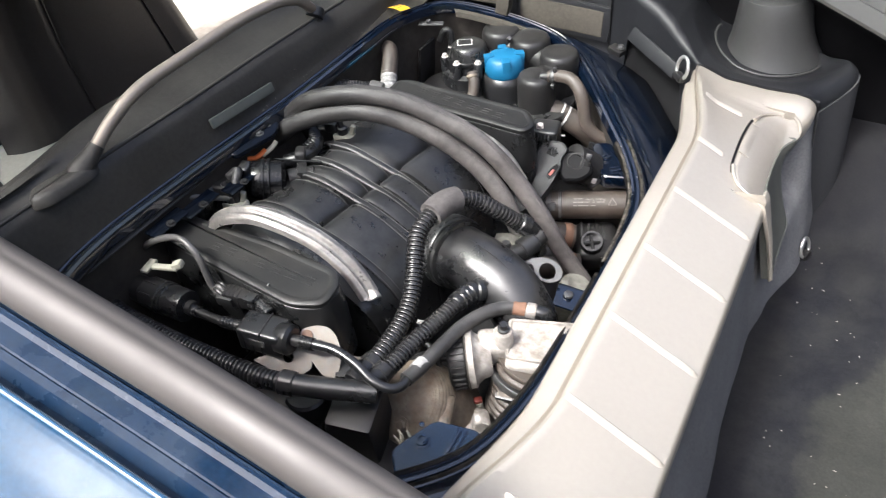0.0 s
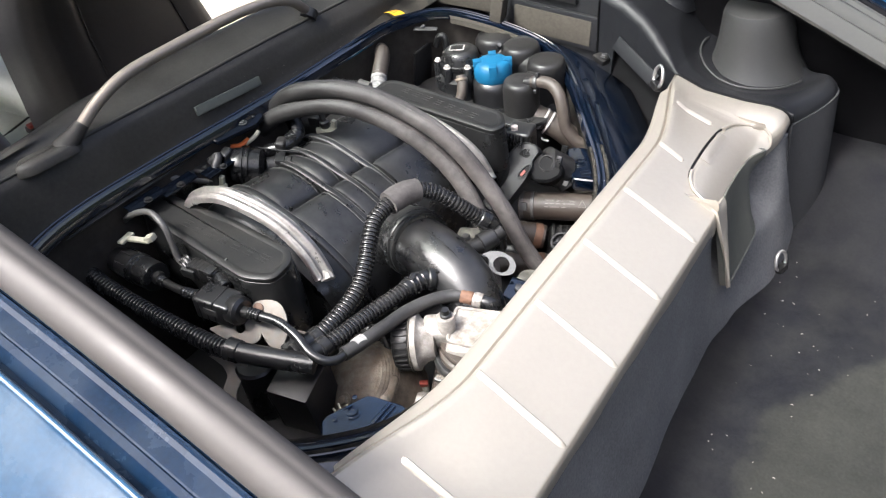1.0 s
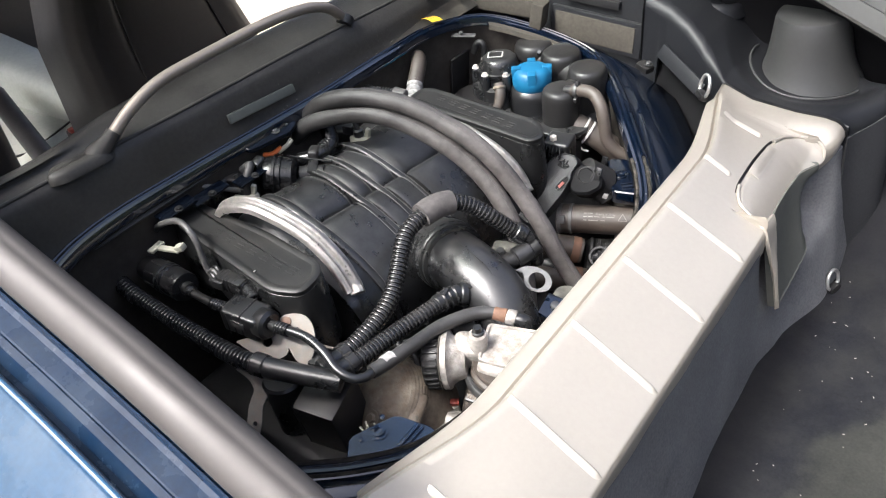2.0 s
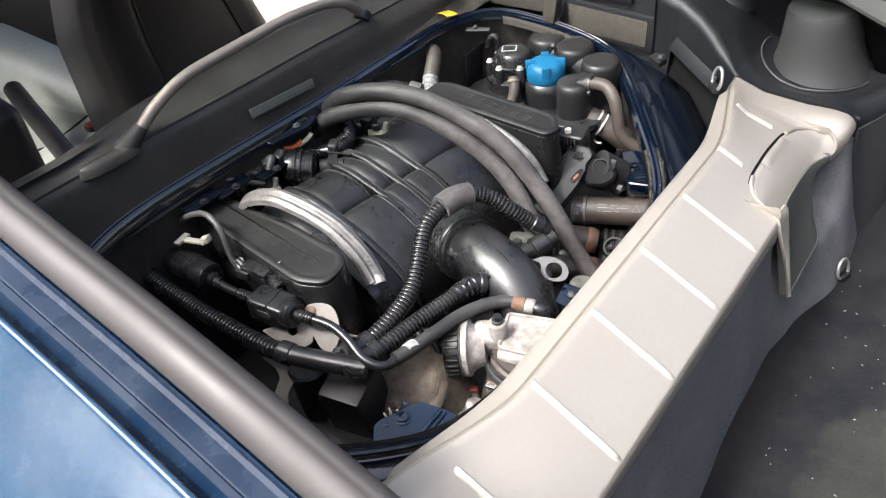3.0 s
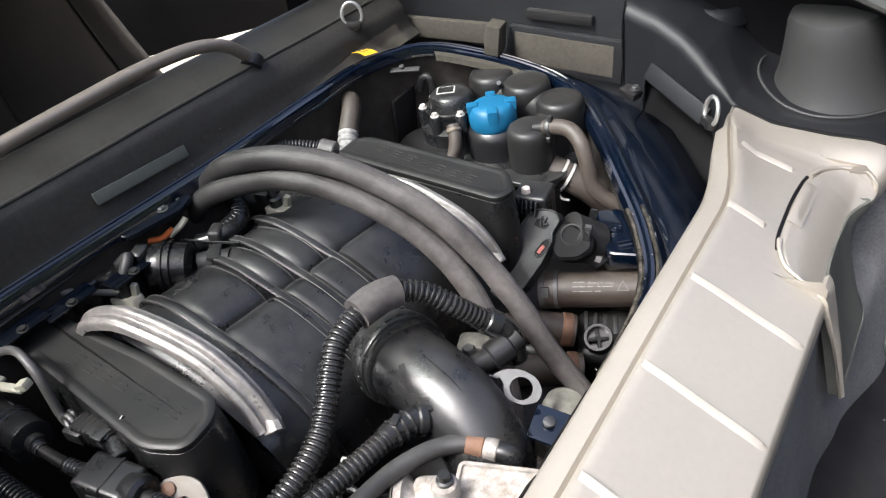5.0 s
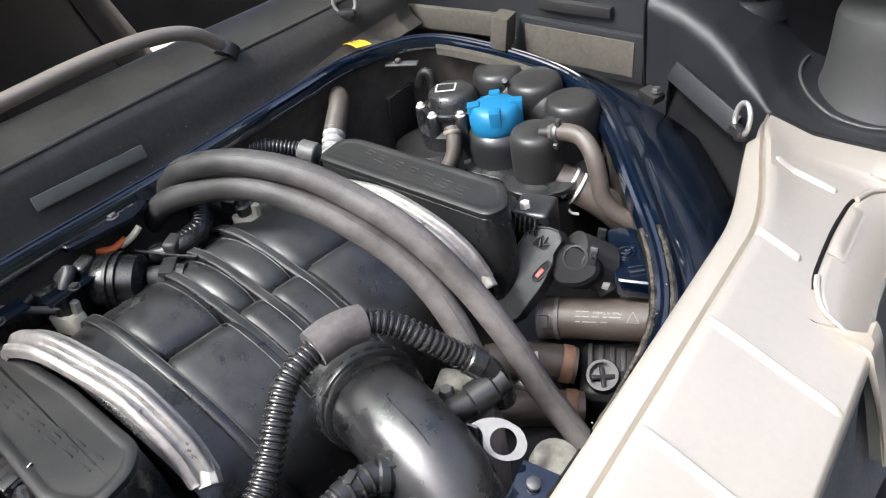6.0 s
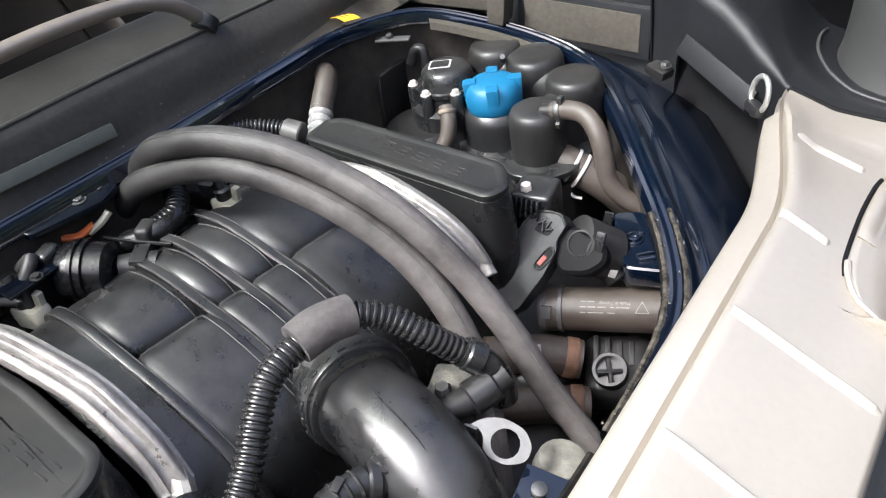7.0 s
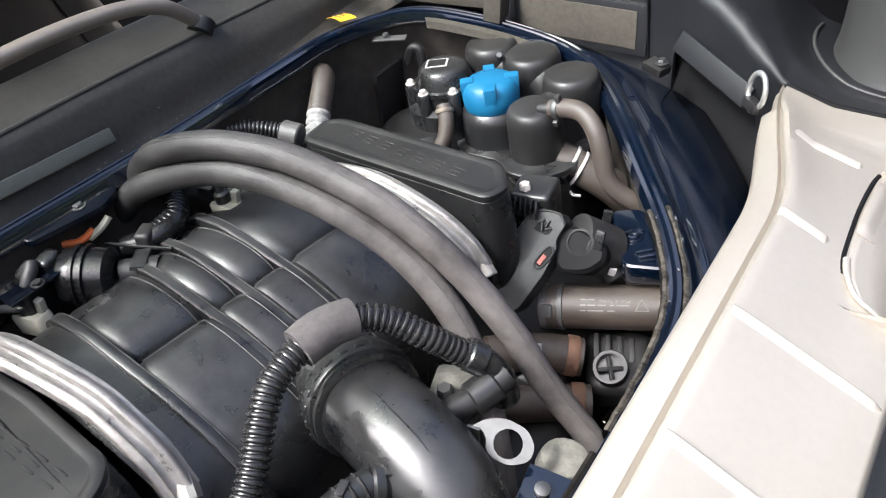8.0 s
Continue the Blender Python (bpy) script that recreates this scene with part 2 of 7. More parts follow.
grit_grey = material("dull_grit", (0.17, 0.155, 0.13), 0.9, vary=0.3, bump=0.0)
frayed = material("frayed_insulation", (0.36, 0.335, 0.31), 0.85, vary=0.5, grain=120, patch=30, bump=0.5, bump_scale=500)
dusty_arm = material("dusty_black_moulding", (0.017, 0.0185, 0.019), 0.5, spec=0.3, vary=0.4, grain=110, patch=26, bump=0.3, bump_scale=600, dust=DUST, dust_amount=0.08)
pale_bolt = material("pale_zinc_bolt", (0.58, 0.53, 0.49), 0.42, metal=0.4, vary=0.3, grain=120, patch=60, bump=0.2)
dark_hose = material("dark_grey_hose", (0.026, 0.0255, 0.025), 0.42, vary=0.35, grain=70, patch=18, bump=0.2, bump_scale=500, dust=(0.13, 0.125, 0.118), dust_amount=0.25)
lint = material("pale_lint", (0.26, 0.245, 0.22), 0.9, vary=0.3, bump=0.0)
zinc = material("bright_zinc", (0.46, 0.46, 0.44), 0.32, metal=0.75, vary=0.08, bump=0.0)
chrome = material("chrome", (0.78, 0.78, 0.76), 0.24, metal=1.0, vary=0.08, bump=0.0)

tinted_glass = bpy.data.materials.new("tinted_glass")
tinted_glass.use_nodes = True
gn, gl = tinted_glass.node_tree.nodes, tinted_glass.node_tree.links
clear, gloss, both = gn.new("ShaderNodeBsdfTransparent"), gn.new("ShaderNodeBsdfGlossy"), gn.new("ShaderNodeMixShader")
clear.inputs["Color"].default_value = (0.80, 0.84, 0.80, 1)
gloss.inputs["Roughness"].default_value = 0.02
both.inputs[0].default_value = 0.07
gl.new(clear.outputs[0], both.inputs[1])
gl.new(gloss.outputs[0], both.inputs[2])
gl.new(both.outputs[0], gn["Material Output"].inputs["Surface"])


# ---- mesh helpers ----
def V(*a):
    return Vector(a[0]) if len(a) == 1 else Vector(a)


def finish(name, bm, mat, smooth=True, angle=40):
    bmesh.ops.recalc_face_normals(bm, faces=bm.faces)
    me = bpy.data.meshes.new(name)
    bm.to_mesh(me)
    bm.free()
    me.materials.append(mat)
    if smooth:
        me.polygons.foreach_set("use_smooth", [True] * len(me.polygons))
        me.set_sharp_from_angle(angle=radians(angle))
    return new(name, me)


BASE = {}


def thing(name, at, label, category, group="", kind=""):
    """An empty at the base of a thing, which its parts hang from."""
    e = new(name)
    e.empty_display_size = 0.02
    e.location = at
    BASE[e.name] = Vector(at)
    return tagged(e, label, category, group, kind)


def part(name, bm, mat, parent, label="", smooth=True, angle=40):
    ob = finish(name, bm, mat, smooth, angle)
    ob.parent = parent
    top = parent
    while top.parent:
        top = top.parent
    ob.matrix_parent_inverse = Matrix.Translation(-BASE.get(top.name, Vector())) if parent is top else Matrix()
    if label:
        ob["label"] = label
    return ob


def whole(name, bm, mat, label, category, group="", kind="", smooth=True, angle=40):
    return tagged(finish(name, bm, mat, smooth, angle), label, category, group, kind)


def spline(pts, n):
    """n + 1 points evenly spaced along a smooth curve through pts."""
    p = [Vector(q) for q in pts]
    p = [2 * p[0] - p[1]] + p + [2 * p[-1] - p[-2]]
    dense = []
    for i in range(1, len(p) - 2):
        a, b, c, d = p[i - 1:i + 3]
        for k in range(24):
            t = k / 24
            dense.append(0.5 * (2 * b + (c - a) * t + (2 * a - 5 * b + 4 * c - d) * t * t + (3 * b - 3 * c + d - a) * t ** 3))
    dense.append(p[-2])
    s = [0.0]
    for i in range(1, len(dense)):
        s.append(s[-1] + (dense[i] - dense[i - 1]).length)
    out, j = [], 0
    for k in range(n + 1):
        u = s[-1] * k / n
        while j < len(s) - 2 and s[j + 1] < u:
            j += 1
        f = (u - s[j]) / max(1e-9, s[j + 1] - s[j])
        out.append(dense[j].lerp(dense[j + 1], min(1, f)))
    return out


def length(pts):
    q = spline(pts, 60)
    return sum((q[i + 1] - q[i]).length for i in range(60))


def frames(c):
    """A turning-free frame (tangent, side, up) at each point of a polyline."""
    out, side = [], None
    for i in range(len(c)):
        t = (c[min(i + 1, len(c) - 1)] - c[max(i - 1, 0)]).normalized()
        if side is None:
            side = t.cross(V(0, 0, 1))
            if side.length < 0.1:
                side = t.cross(V(0, 1, 0))
        side = (side - t * side.dot(t)).normalized()
        out.append((t, side, side.cross(t)))
    return out


def skin(bm, rings, closed=True, caps=True):
    vs = [[bm.verts.new(p) for p in r] for r in rings]
    n = len(vs[0])
    for a, b in zip(vs, vs[1:]):
        for i in range(n if closed else n - 1):
            j = (i + 1) % n
            bm.faces.new((a[i], a[j], b[j], b[i]))
    if caps and closed:
        bm.faces.new(vs[0][::-1])
        bm.faces.new(vs[-1])
    return bm


def tube(pts, r, seg=16, step=0.008, bm=None, wobble=0.0):
    bm = bm or bmesh.new()
    n = max(4, int(length(pts) / step))
    c = spline(pts, n)
    rings = []
    for i, (p, (t, s, u)) in enumerate(zip(c, frames(c))):
        rad = r(i / n) if callable(r) else r
        rad *= 1 + wobble * noise.noise(p * 40)
        rings.append([p + (s * math.cos(a) + u * math.sin(a)) * rad for a in (2 * math.pi * k / seg for k in range(seg))])
    return skin(bm, rings)


def corrugated(pts, r, pitch=0.0058, seg=18, depth=0.14):
    bm = bmesh.new()
    n = int(length(pts) / pitch) * 6
    c = spline(pts, n)
    wave = (1 - depth * 0.18, 1.0, 1.0, 1 - depth * 0.18, 1 - depth, 1 - depth)
    rings = []
    for i, (p, (t, s, u)) in enumerate(zip(c, frames(c))):
        rad = r * wave[i % 6]
        rings.append([p + (s * math.cos(a) + u * math.sin(a)) * rad for a in (2 * math.pi * k / seg for k in range(seg))])
    return skin(bm, rings)


def lathe(profile, m=Matrix(), seg=28, bm=None):
    """Turned shape: (radius, height) pairs about the local z axis of m."""
    bm = bm or bmesh.new()
    rings = [[m @ V(r * math.cos(a), r * math.sin(a), h) for a in (2 * math.pi * k / seg for k in range(seg))] for r, h in profile]
    return skin(bm, rings)


def along(a, b):
    """A pose at a whose z axis points to b."""
    d = Vector(b) - Vector(a)
    return Matrix.Translation(a) @ d.to_track_quat("Z", "Y").to_matrix().to_4x4()


def rod(a, b, r, seg=14, bm=None, r2=None, chamfer=0.12):
    d = (Vector(b) - Vector(a)).length
    r2 = r if r2 is None else r2
    k = min(r, r2) * chamfer
    return lathe([(r - k, 0), (r, k), (r2, d - k), (r2 - k, d)], along(a, b), seg, bm)


def box(size, m=Matrix(), bevel=0.003, seg=2, bm=None):
    b = bmesh.new()
    bmesh.ops.create_cube(b, size=1.0)
    for v in b.verts:
        v.co = Vector((v.co.x * size[0], v.co.y * size[1], v.co.z * size[2]))
    if bevel:
        bmesh.ops.bevel(b, geom=list(b.edges), offset=bevel, segments=seg, affect="EDGES", profile=0.6)
    b.transform(m)
    if bm is None:
        return b
    me = bpy.data.meshes.new("join")
    b.to_mesh(me)
    b.free()
    bm.from_mesh(me)
    bpy.data.meshes.remove(me)
    return bm


def add(bm, other):
    me = bpy.data.meshes.new("join")
    other.to_mesh(me)
    other.free()
    bm.from_mesh(me)
    bpy.data.meshes.remove(me)
    return bm


def rounded(pts, r, seg=4):
    """The outline pts (x, y) with its corners rounded by r."""
    out, n = [], len(pts)
    for i in range(n):
        a, b, c = (Vector(pts[(i + k) % n]).to_2d() for k in (-1, 0, 1))
        d1, d2 = (a - b), (c - b)
        k = min(r, d1.length * 0.45, d2.length * 0.45)
        p, q = b + d1.normalized() * k, b + d2.normalized() * k
        for j in range(seg + 1):
            t = j / seg
            out.append(tuple((1 - t) ** 2 * p + 2 * t * (1 - t) * b + t * t * q))
    return out


def inset(pts, d):
    """Outline moved inwards by d (for near-convex outlines)."""
    c = sum((Vector(p).to_2d() for p in pts), Vector((0, 0))) / len(pts)
    out, n = [], len(pts)
    for i in range(n):
        a, b = Vector(pts[i - 1]).to_2d(), Vector(pts[(i + 1) % n]).to_2d()
        t = (b - a).normalized()
        nrm = Vector((-t.y, t.x))
        p = Vector(pts[i]).to_2d()
        if nrm.dot(c - p) < 0:
            nrm = -nrm
        out.append(tuple(p + nrm * d))
    return out


def slab(outline, levels, m=Matrix(), bm=None):
    """Stacked outlines: levels of (inset, height), closed at both ends."""
    bm = bm or bmesh.new()
    rings = []
    for d, z in levels:
        o = inset(outline, d) if d else outline
        rings.append([m @ V(x, y, z(x, y) if callable(z) else z) for x, y in o])
    return skin(bm, rings)


def sheet(fn, nu, nv, thick=0.003, bm=None, back=(0, 0, -1)):
    """A sheet through fn(u, v), u and v from 0 to 1, thickened towards back."""
    b = bmesh.new()
    vs = [[b.verts.new(fn(i / nu, j / nv)) for j in range(nv + 1)] for i in range(nu + 1)]
    for i in range(nu):
        for j in range(nv):
            b.faces.new((vs[i][j], vs[i + 1][j], vs[i + 1][j + 1], vs[i][j + 1]))
    b.normal_update()
    if thick:
        mean = sum((f.normal * f.calc_area() for f in b.faces), Vector())
        k = thick if mean.dot(Vector(back)) > 0 else -thick
        low = [[b.verts.new(w.co + w.normal * k) for w in row] for row in vs]
        for i in range(nu):
            for j in range(nv):
                b.faces.new((low[i][j], low[i][j + 1], low[i + 1][j + 1], low[i + 1][j]))
        ring = [(i, 0) for i in range(nu)] + [(nu, j) for j in range(nv)] + [(i, nv) for i in range(nu, 0, -1)] + [(0, j) for j in range(nv, 0, -1)]
        for (i, j), (m, n) in zip(ring, ring[1:] + ring[:1]):
            b.faces.new((vs[i][j], vs[m][n], low[m][n], low[i][j]))
    return b if bm is None else add(bm, b)


def sweep(path, profile, side_up=None, closed=False, caps=True, bm=None):
    """A flat profile of (side, up) pairs carried along a polyline; side_up gives the two axes at each point."""
    bm = bm or bmesh.new()
    rings = []
    for i, p in enumerate(path):
        s, u = side_up(i)
        rings.append([p + s * a + u * b for a, b in profile])
    if closed:
        rings.append(rings[0])
    skin(bm, rings, closed=False, caps=False)
    if caps is True:
        bmesh.ops.remove_doubles(bm, verts=bm.verts, dist=1e-6)
    return bm


def smooth01(a, b, x):
    t = min(1.0, max(0.0, (x - a) / (b - a)))
    return t * t * (3 - 2 * t)


def rough(bm, amount=0.003, scale=60.0, cuts=3):
    """Uneven cast surface: the faces are cut up and pushed about by noise."""
    bmesh.ops.subdivide_edges(bm, edges=list(bm.edges), cuts=cuts, use_grid_fill=True)
    for v in bm.verts:
        v.co += Vector((noise.noise(v.co * scale), noise.noise(v.co * scale + Vector((7, 3, 1))), noise.noise(v.co * scale + Vector((2, 9, 5))))) * amount
    return bm


def lettering(text, size, m):
    """Flat letters in the built-in font, 0.3 mm thick."""
    cu = bpy.data.curves.new("letters", "FONT")
    cu.body, cu.size, cu.extrude, cu.resolution_u = text, size, 0.00015, 2
    ob = bpy.data.objects.new("letters", cu)
    bpy.context.scene.collection.objects.link(ob)
    bm = bmesh.new()
    bm.from_mesh(ob.to_mesh())
    ob.to_mesh_clear()
    bpy.data.objects.remove(ob)
    bmesh.ops.transform(bm, matrix=m, verts=bm.verts)
    return bm


def hexbolt(at, axis, r=0.006, h=0.005, washer=0.0):
    """A hexagon head with a small dome on a washer."""
    m = along(at, Vector(at) + Vector(axis))
    bm = bmesh.new()
    if washer:
        lathe([(washer, 0), (washer, 0.0012), (r * 0.9, 0.0014)], m, 18, bm)
    lathe([(r, 0.0), (r, h * 0.75), (r * 0.82, h)], m, 6, bm)
    return bm


# ---- the car round the engine bay ----
YM = 0.885     # the car's middle plane


def rim_z(x):
    return 0.81 + 0.294 * (-0.24 - x)


RIM = [(-0.750, 1.27), (-0.708, 1.383), (-0.62, 1.433), (-0.52, 1.452), (-0.455, 1.435), (-0.393, 1.38), (-0.322, 1.296), (-0.250, 1.205),
       (-0.207, 1.12), (-0.193, 1.02), (-0.192, 0.88), (-0.195, 0.74), (-0.206, 0.64), (-0.228, 0.565), (-0.272, 0.500), (-0.335, 0.435),
       (-0.40, 0.375), (-0.47, 0.335), (-0.55, 0.318), (-0.63, 0.33), (-0.705, 0.388), (-0.752, 0.46), (-0.771, 0.56), (-0.768, 0.72),
       (-0.760, 0.88), (-0.756, 0.98), (-0.755, 1.15)]


def rim_curve():
    k, out = len(RIM), []
    p = [V(x, y, rim_z(x)) for x, y in RIM]
    for i in range(k):
        a, b, c, d = p[i - 1], p[i], p[(i + 1) % k], p[(i + 2) % k]
        for j in range(6):
            t = j / 6
            out.append(0.5 * (2 * b + (c - a) * t + (2 * a - 5 * b + 4 * c - d) * t * t + (3 * b - 3 * c + d - a) * t ** 3))
    return out


rim = rim_curve()


def rim_axes(i):
    t = (rim[(i + 1) % len(rim)] - rim[i - 1]).normalized()
    out = V(-t.y, t.x, 0).normalized()
    if out.dot(rim[i] - V(-0.48, YM, rim[i].z)) < 0:
        out = -out
    return out, V(0, 0, 1)


bay = thing("engine_bay_frame", (-0.48, YM, 0.45), "dark blue painted sheet metal frame round the open engine bay", "car body", kind="structure")
flange = [(-0.018, -0.013), (-0.017, -0.005), (-0.0150, 0.001), (-0.0125, 0.002), (-0.0105, -0.001), (-0.0092, -0.001), (-0.0068, 0.003), (-0.0042, 0.003),
          (-0.0020, -0.001), (-0.0004, -0.001), (0.0020, 0.002), (0.0050, 0.001), (0.0085, -0.006), (0.016, -0.010), (0.027, -0.011)]
bm = sweep(rim, flange, rim_axes, closed=True)
bmesh.ops.solidify(bm, geom=list(bm.faces), thickness=0.0016)
part("rim_flange", bm, blue_paint, bay)


# the sheet outside the rim, wide at the far and near corners and narrow along the front and rear
bm = bmesh.new()
rings = []
for i, p in enumerate(rim):
    o, u = rim_axes(i)
    wide = 0.02 + (0.15 if p.y < YM else 0.060) * smooth01(-0.72, -0.66, p.x)
    wide -= (wide - 0.045) * smooth01(0.50, 0.62, p.y) * smooth01(1.20, 1.05, p.y) * smooth01(-0.5, -0.3, p.x)
    drop = 0.02 + (0.06 if p.y < YM else -0.006) * smooth01(-0.5, -0.3, p.x)
    rings.append([p + o * 0.024 + u * -0.011, p + o * (0.024 + wide * 0.35) + u * (-0.012 - drop * 0.25), p + o * (0.024 + wide) + u * (-0.012 - drop)])
rings.append(rings[0])
skin(bm, rings, closed=False, caps=False)
bmesh.ops.remove_doubles(bm, verts=bm.verts, dist=1e-6)
bmesh.ops.solidify(bm, geom=list(bm.faces), thickness=0.002)
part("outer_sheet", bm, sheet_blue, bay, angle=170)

# black well below the opening
bm = bmesh.new()
rings = []
for i, p in enumerate(rim):
    o, u = rim_axes(i)
    rings.append([p - o * 0.0165 + u * -0.010, p - o * 0.0150 + u * -0.012, p - o * 0.010 + u * -0.07, V(p.x, p.y, 0.62) - o * 0.0, V(p.x, p.y, 0.42) - o * 0.02])
rings.append(rings[0])
skin(bm, rings, closed=False, caps=False)
bmesh.ops.remove_doubles(bm, verts=bm.verts, dist=1e-6)
bmesh.ops.solidify(bm, geom=list(bm.faces), thickness=0.003)
part("well_wall", bm, well_black, bay, "black sound-deadening wall of the engine bay")
bm = slab([(p.x, p.y) for p in rim[::3]], [(0.0, 0.41), (0.0, 0.42)])
part("well_floor", bm, dark_black, bay, "dark floor of the engine bay")

# grimy rubber seal on the rear inner edge, crusted with old sealant towards the far corner
SEAL_IN = [(-0.0215, -0.014), (-0.0235, -0.004), (-0.0215, 0.003), (-0.018, 0.0045), (-0.015, 0.002), (-0.0145, -0.006)]
SEAL_OUT = [(-0.0020, 0.000), (-0.0014, 0.004), (0.0012, 0.0055), (0.0038, 0.004), (0.0045, 0.000)]
far_idx = [i for i, p in enumerate(rim) if p.x > -0.335 and 0.93 < p.y < 1.250]
near_idx = [i for i, p in enumerate(rim) if p.x > -0.335 and p.y <= 0.95]
for idx, m, text in ((far_idx, crusted_seal, "seal crusted with pale flaking sealant"), (near_idx, seal_rubber, "grimy black rubber edge seal")):
    for prof in (SEAL_IN, SEAL_OUT):
        fine = spline([rim[i] for i in idx], len(idx) * 5)
        axes = [rim_axes(idx[min(len(idx) - 1, round(k * (len(idx) - 1) / (len(fine) - 1)))]) for k in range(len(fine))]
        rings = []
        for k, p in enumerate(fine):
            f = k * (len(idx) - 1) / (len(fine) - 1)
            j = min(int(f), len(idx) - 2)
            o = rim_axes(idx[j])[0].lerp(rim_axes(idx[j + 1])[0], f - j).normalized()
            rag = 0.0012 * noise.noise((p.x * 90, p.y * 90, prof[0][0] * 50)) if m is crusted_seal else 0.0
            rings.append([p + o * (x + rag) + V(0, 0, z + rag * 0.8) for x, z in prof])
        bm = bmesh.new()
        skin(bm, rings, closed=False, caps=False)
        bmesh.ops.solidify(bm, geom=list(bm.faces), thickness=0.0014)
        part("edge_seal", bm, m, bay, text)

# grit on the far corner sheet and a few flakes on the seal
rng = random.Random(21)
bm = bmesh.new()
for k in range(210):
    if k < 60:
        i = rng.choice(far_idx)
        o, u = rim_axes(i)
        t = (rim[(i + 1) % len(rim)] - rim[i]) * rng.random()
        p = rim[i] + t + o * rng.choice((-0.018, 0.0012)) + u * 0.0058 + V(rng.gauss(0, 0.002), rng.gauss(0, 0.002), 0)
    else:
        i = rng.choice([j for j in far_idx if 1.02 < rim[j].y])
        o, u = rim_axes(i)
        d = 0.040 + 0.07 * abs(rng.gauss(0, 0.6))
        p = rim[i] + (rim[(i + 1) % len(rim)] - rim[i]) * rng.random() + o * d + u * (-0.013 - 0.32 * d)
    s = 0.0004 + 0.0009 * rng.random() ** 3
    box((s * (1 + 1.5 * rng.random()), s, s * 0.6), Matrix.Translation(p) @ Matrix.Rotation(rng.random() * 3.1, 4, "Z"), 0, bm=bm)
part("grit", bm, grit_grey, bay, "dull crumbs of grit and old sealant", smooth=False)

# frayed pale edge of the insulation under the front rim
idx = [i for i, p in enumerate(rim) if p.x < -0.70 and 1.07 < p.y < 1.27]
line = spline([rim[i] for i in sorted(idx, key=lambda i: rim[i].y)], 90)
bm = bmesh.new()
rings = []
for p in line:
    w = 0.0022 + 0.0045 * max(0.0, noise.noise((p.y * 55, 3.1, 0.4))) + 0.002 * max(0.0, noise.noise((p.y * 240, 1.0, 0.2)))
    rings.append([p + V(0.0180, 0, -0.0080), p + V(0.0195, 0, -0.0085 - w * 0.3), p + V(0.0185, 0, -0.0090 - w * 0.7)])
skin(bm, rings, closed=False, caps=False)
bmesh.ops.solidify(bm, geom=list(bm.faces), thickness=0.0010)
part("frayed_edge", bm, frayed, bay, "pale frayed insulation edge", smooth=False)


def corner_plate(parent, outline, bolt, z, fold, paint):
    """A small blue bracket with a flat shelf, a folded step and a bolt between two rivets."""
    o = rounded(outline, 0.010)
    p = part("corner_plate", slab(o, [(0.001, z - 0.024), (0, z - 0.022), (0, z - 0.002), (0.002, z)]), paint, parent, "small dark blue bolted bracket plate")
    a, b = V(*fold[0], z + 0.001), V(*fold[1], z + 0.001)
    m = Matrix.Translation((a + b) / 2) @ (b - a).to_track_quat("X", "Z").to_matrix().to_4x4()
    part("fold", box(((b - a).length, 0.006, 0.005), m, 0.002), paint, p)
    part("fold", box(((b - a).length, 0.003, 0.004), m @ Matrix.Translation((0, 0.008, 0)), 0.0012), paint, p)
    part("bolt", lathe([(0.0115, 0), (0.0115, 0.0014), (0.0085, 0.0016), (0.0080, 0.0046), (0.0050, 0.0050), (0.0045, 0.0022), (0.001, 0.0022)], Matrix.Translation((*bolt, z)), 18), paint, p)
    for k in (-1, 1):
        q = V(*bolt, z) + (b - a).normalized() * 0.020 * k - V(0.012, 0, 0)
        part("rivet", lathe([(0.0035, 0), (0.0035, 0.002), (0.002, 0.0025)], Matrix.Translation(q), 10), paint, p)


corner_plate(bay, [(-0.325, 0.542), (-0.297, 0.602), (-0.240, 0.612), (-0.222, 0.588), (-0.300, 0.512)], (-0.296, 0.568), 0.800, ((-0.262, 0.604), (-0.262, 0.566)), plate_blue)
corner_plate(bay, [(-0.338, 1.236), (-0.286, 1.152), (-0.240, 1.165), (-0.262, 1.212), (-0.306, 1.252)], (-0.296, 1.200), 0.799, ((-0.276, 1.168), (-0.250, 1.190)), blue_paint)
# front flange tabs with bolts
hp = part("hose_plate", slab(rounded([(-0.768, 0.790), (-0.760, 0.892), (-0.734, 0.897), (-0.726, 0.872), (-0.738, 0.796)], 0.006), [(0.001, lambda x, y: rim_z(x) - 0.011), (0, lambda x, y: rim_z(x) - 0.010), (0, lambda x, y: rim_z(x) - 0.004), (0.001, lambda x, y: rim_z(x) - 0.003)]), sheet_blue, bay, "dark blue bolted plate beside the thick hoses")
part("bolt", hexbolt((-0.744, 0.856, rim_z(-0.744) - 0.003), (0.25, 0, 1), 0.0058, 0.004, 0.0085), steel, hp)
part("rivet", lathe([(0.0032, 0), (0.0032, 0.0016), (0.002, 0.002)], pose(-0.742, 0.880, rim_z(-0.742) - 0.0035), 10), steel, hp)
part("rivet", lathe([(0.0032, 0), (0.0032, 0.0016), (0.002, 0.002)], pose(-0.747, 0.830, rim_z(-0.747) - 0.0035), 10), dark_black, hp)
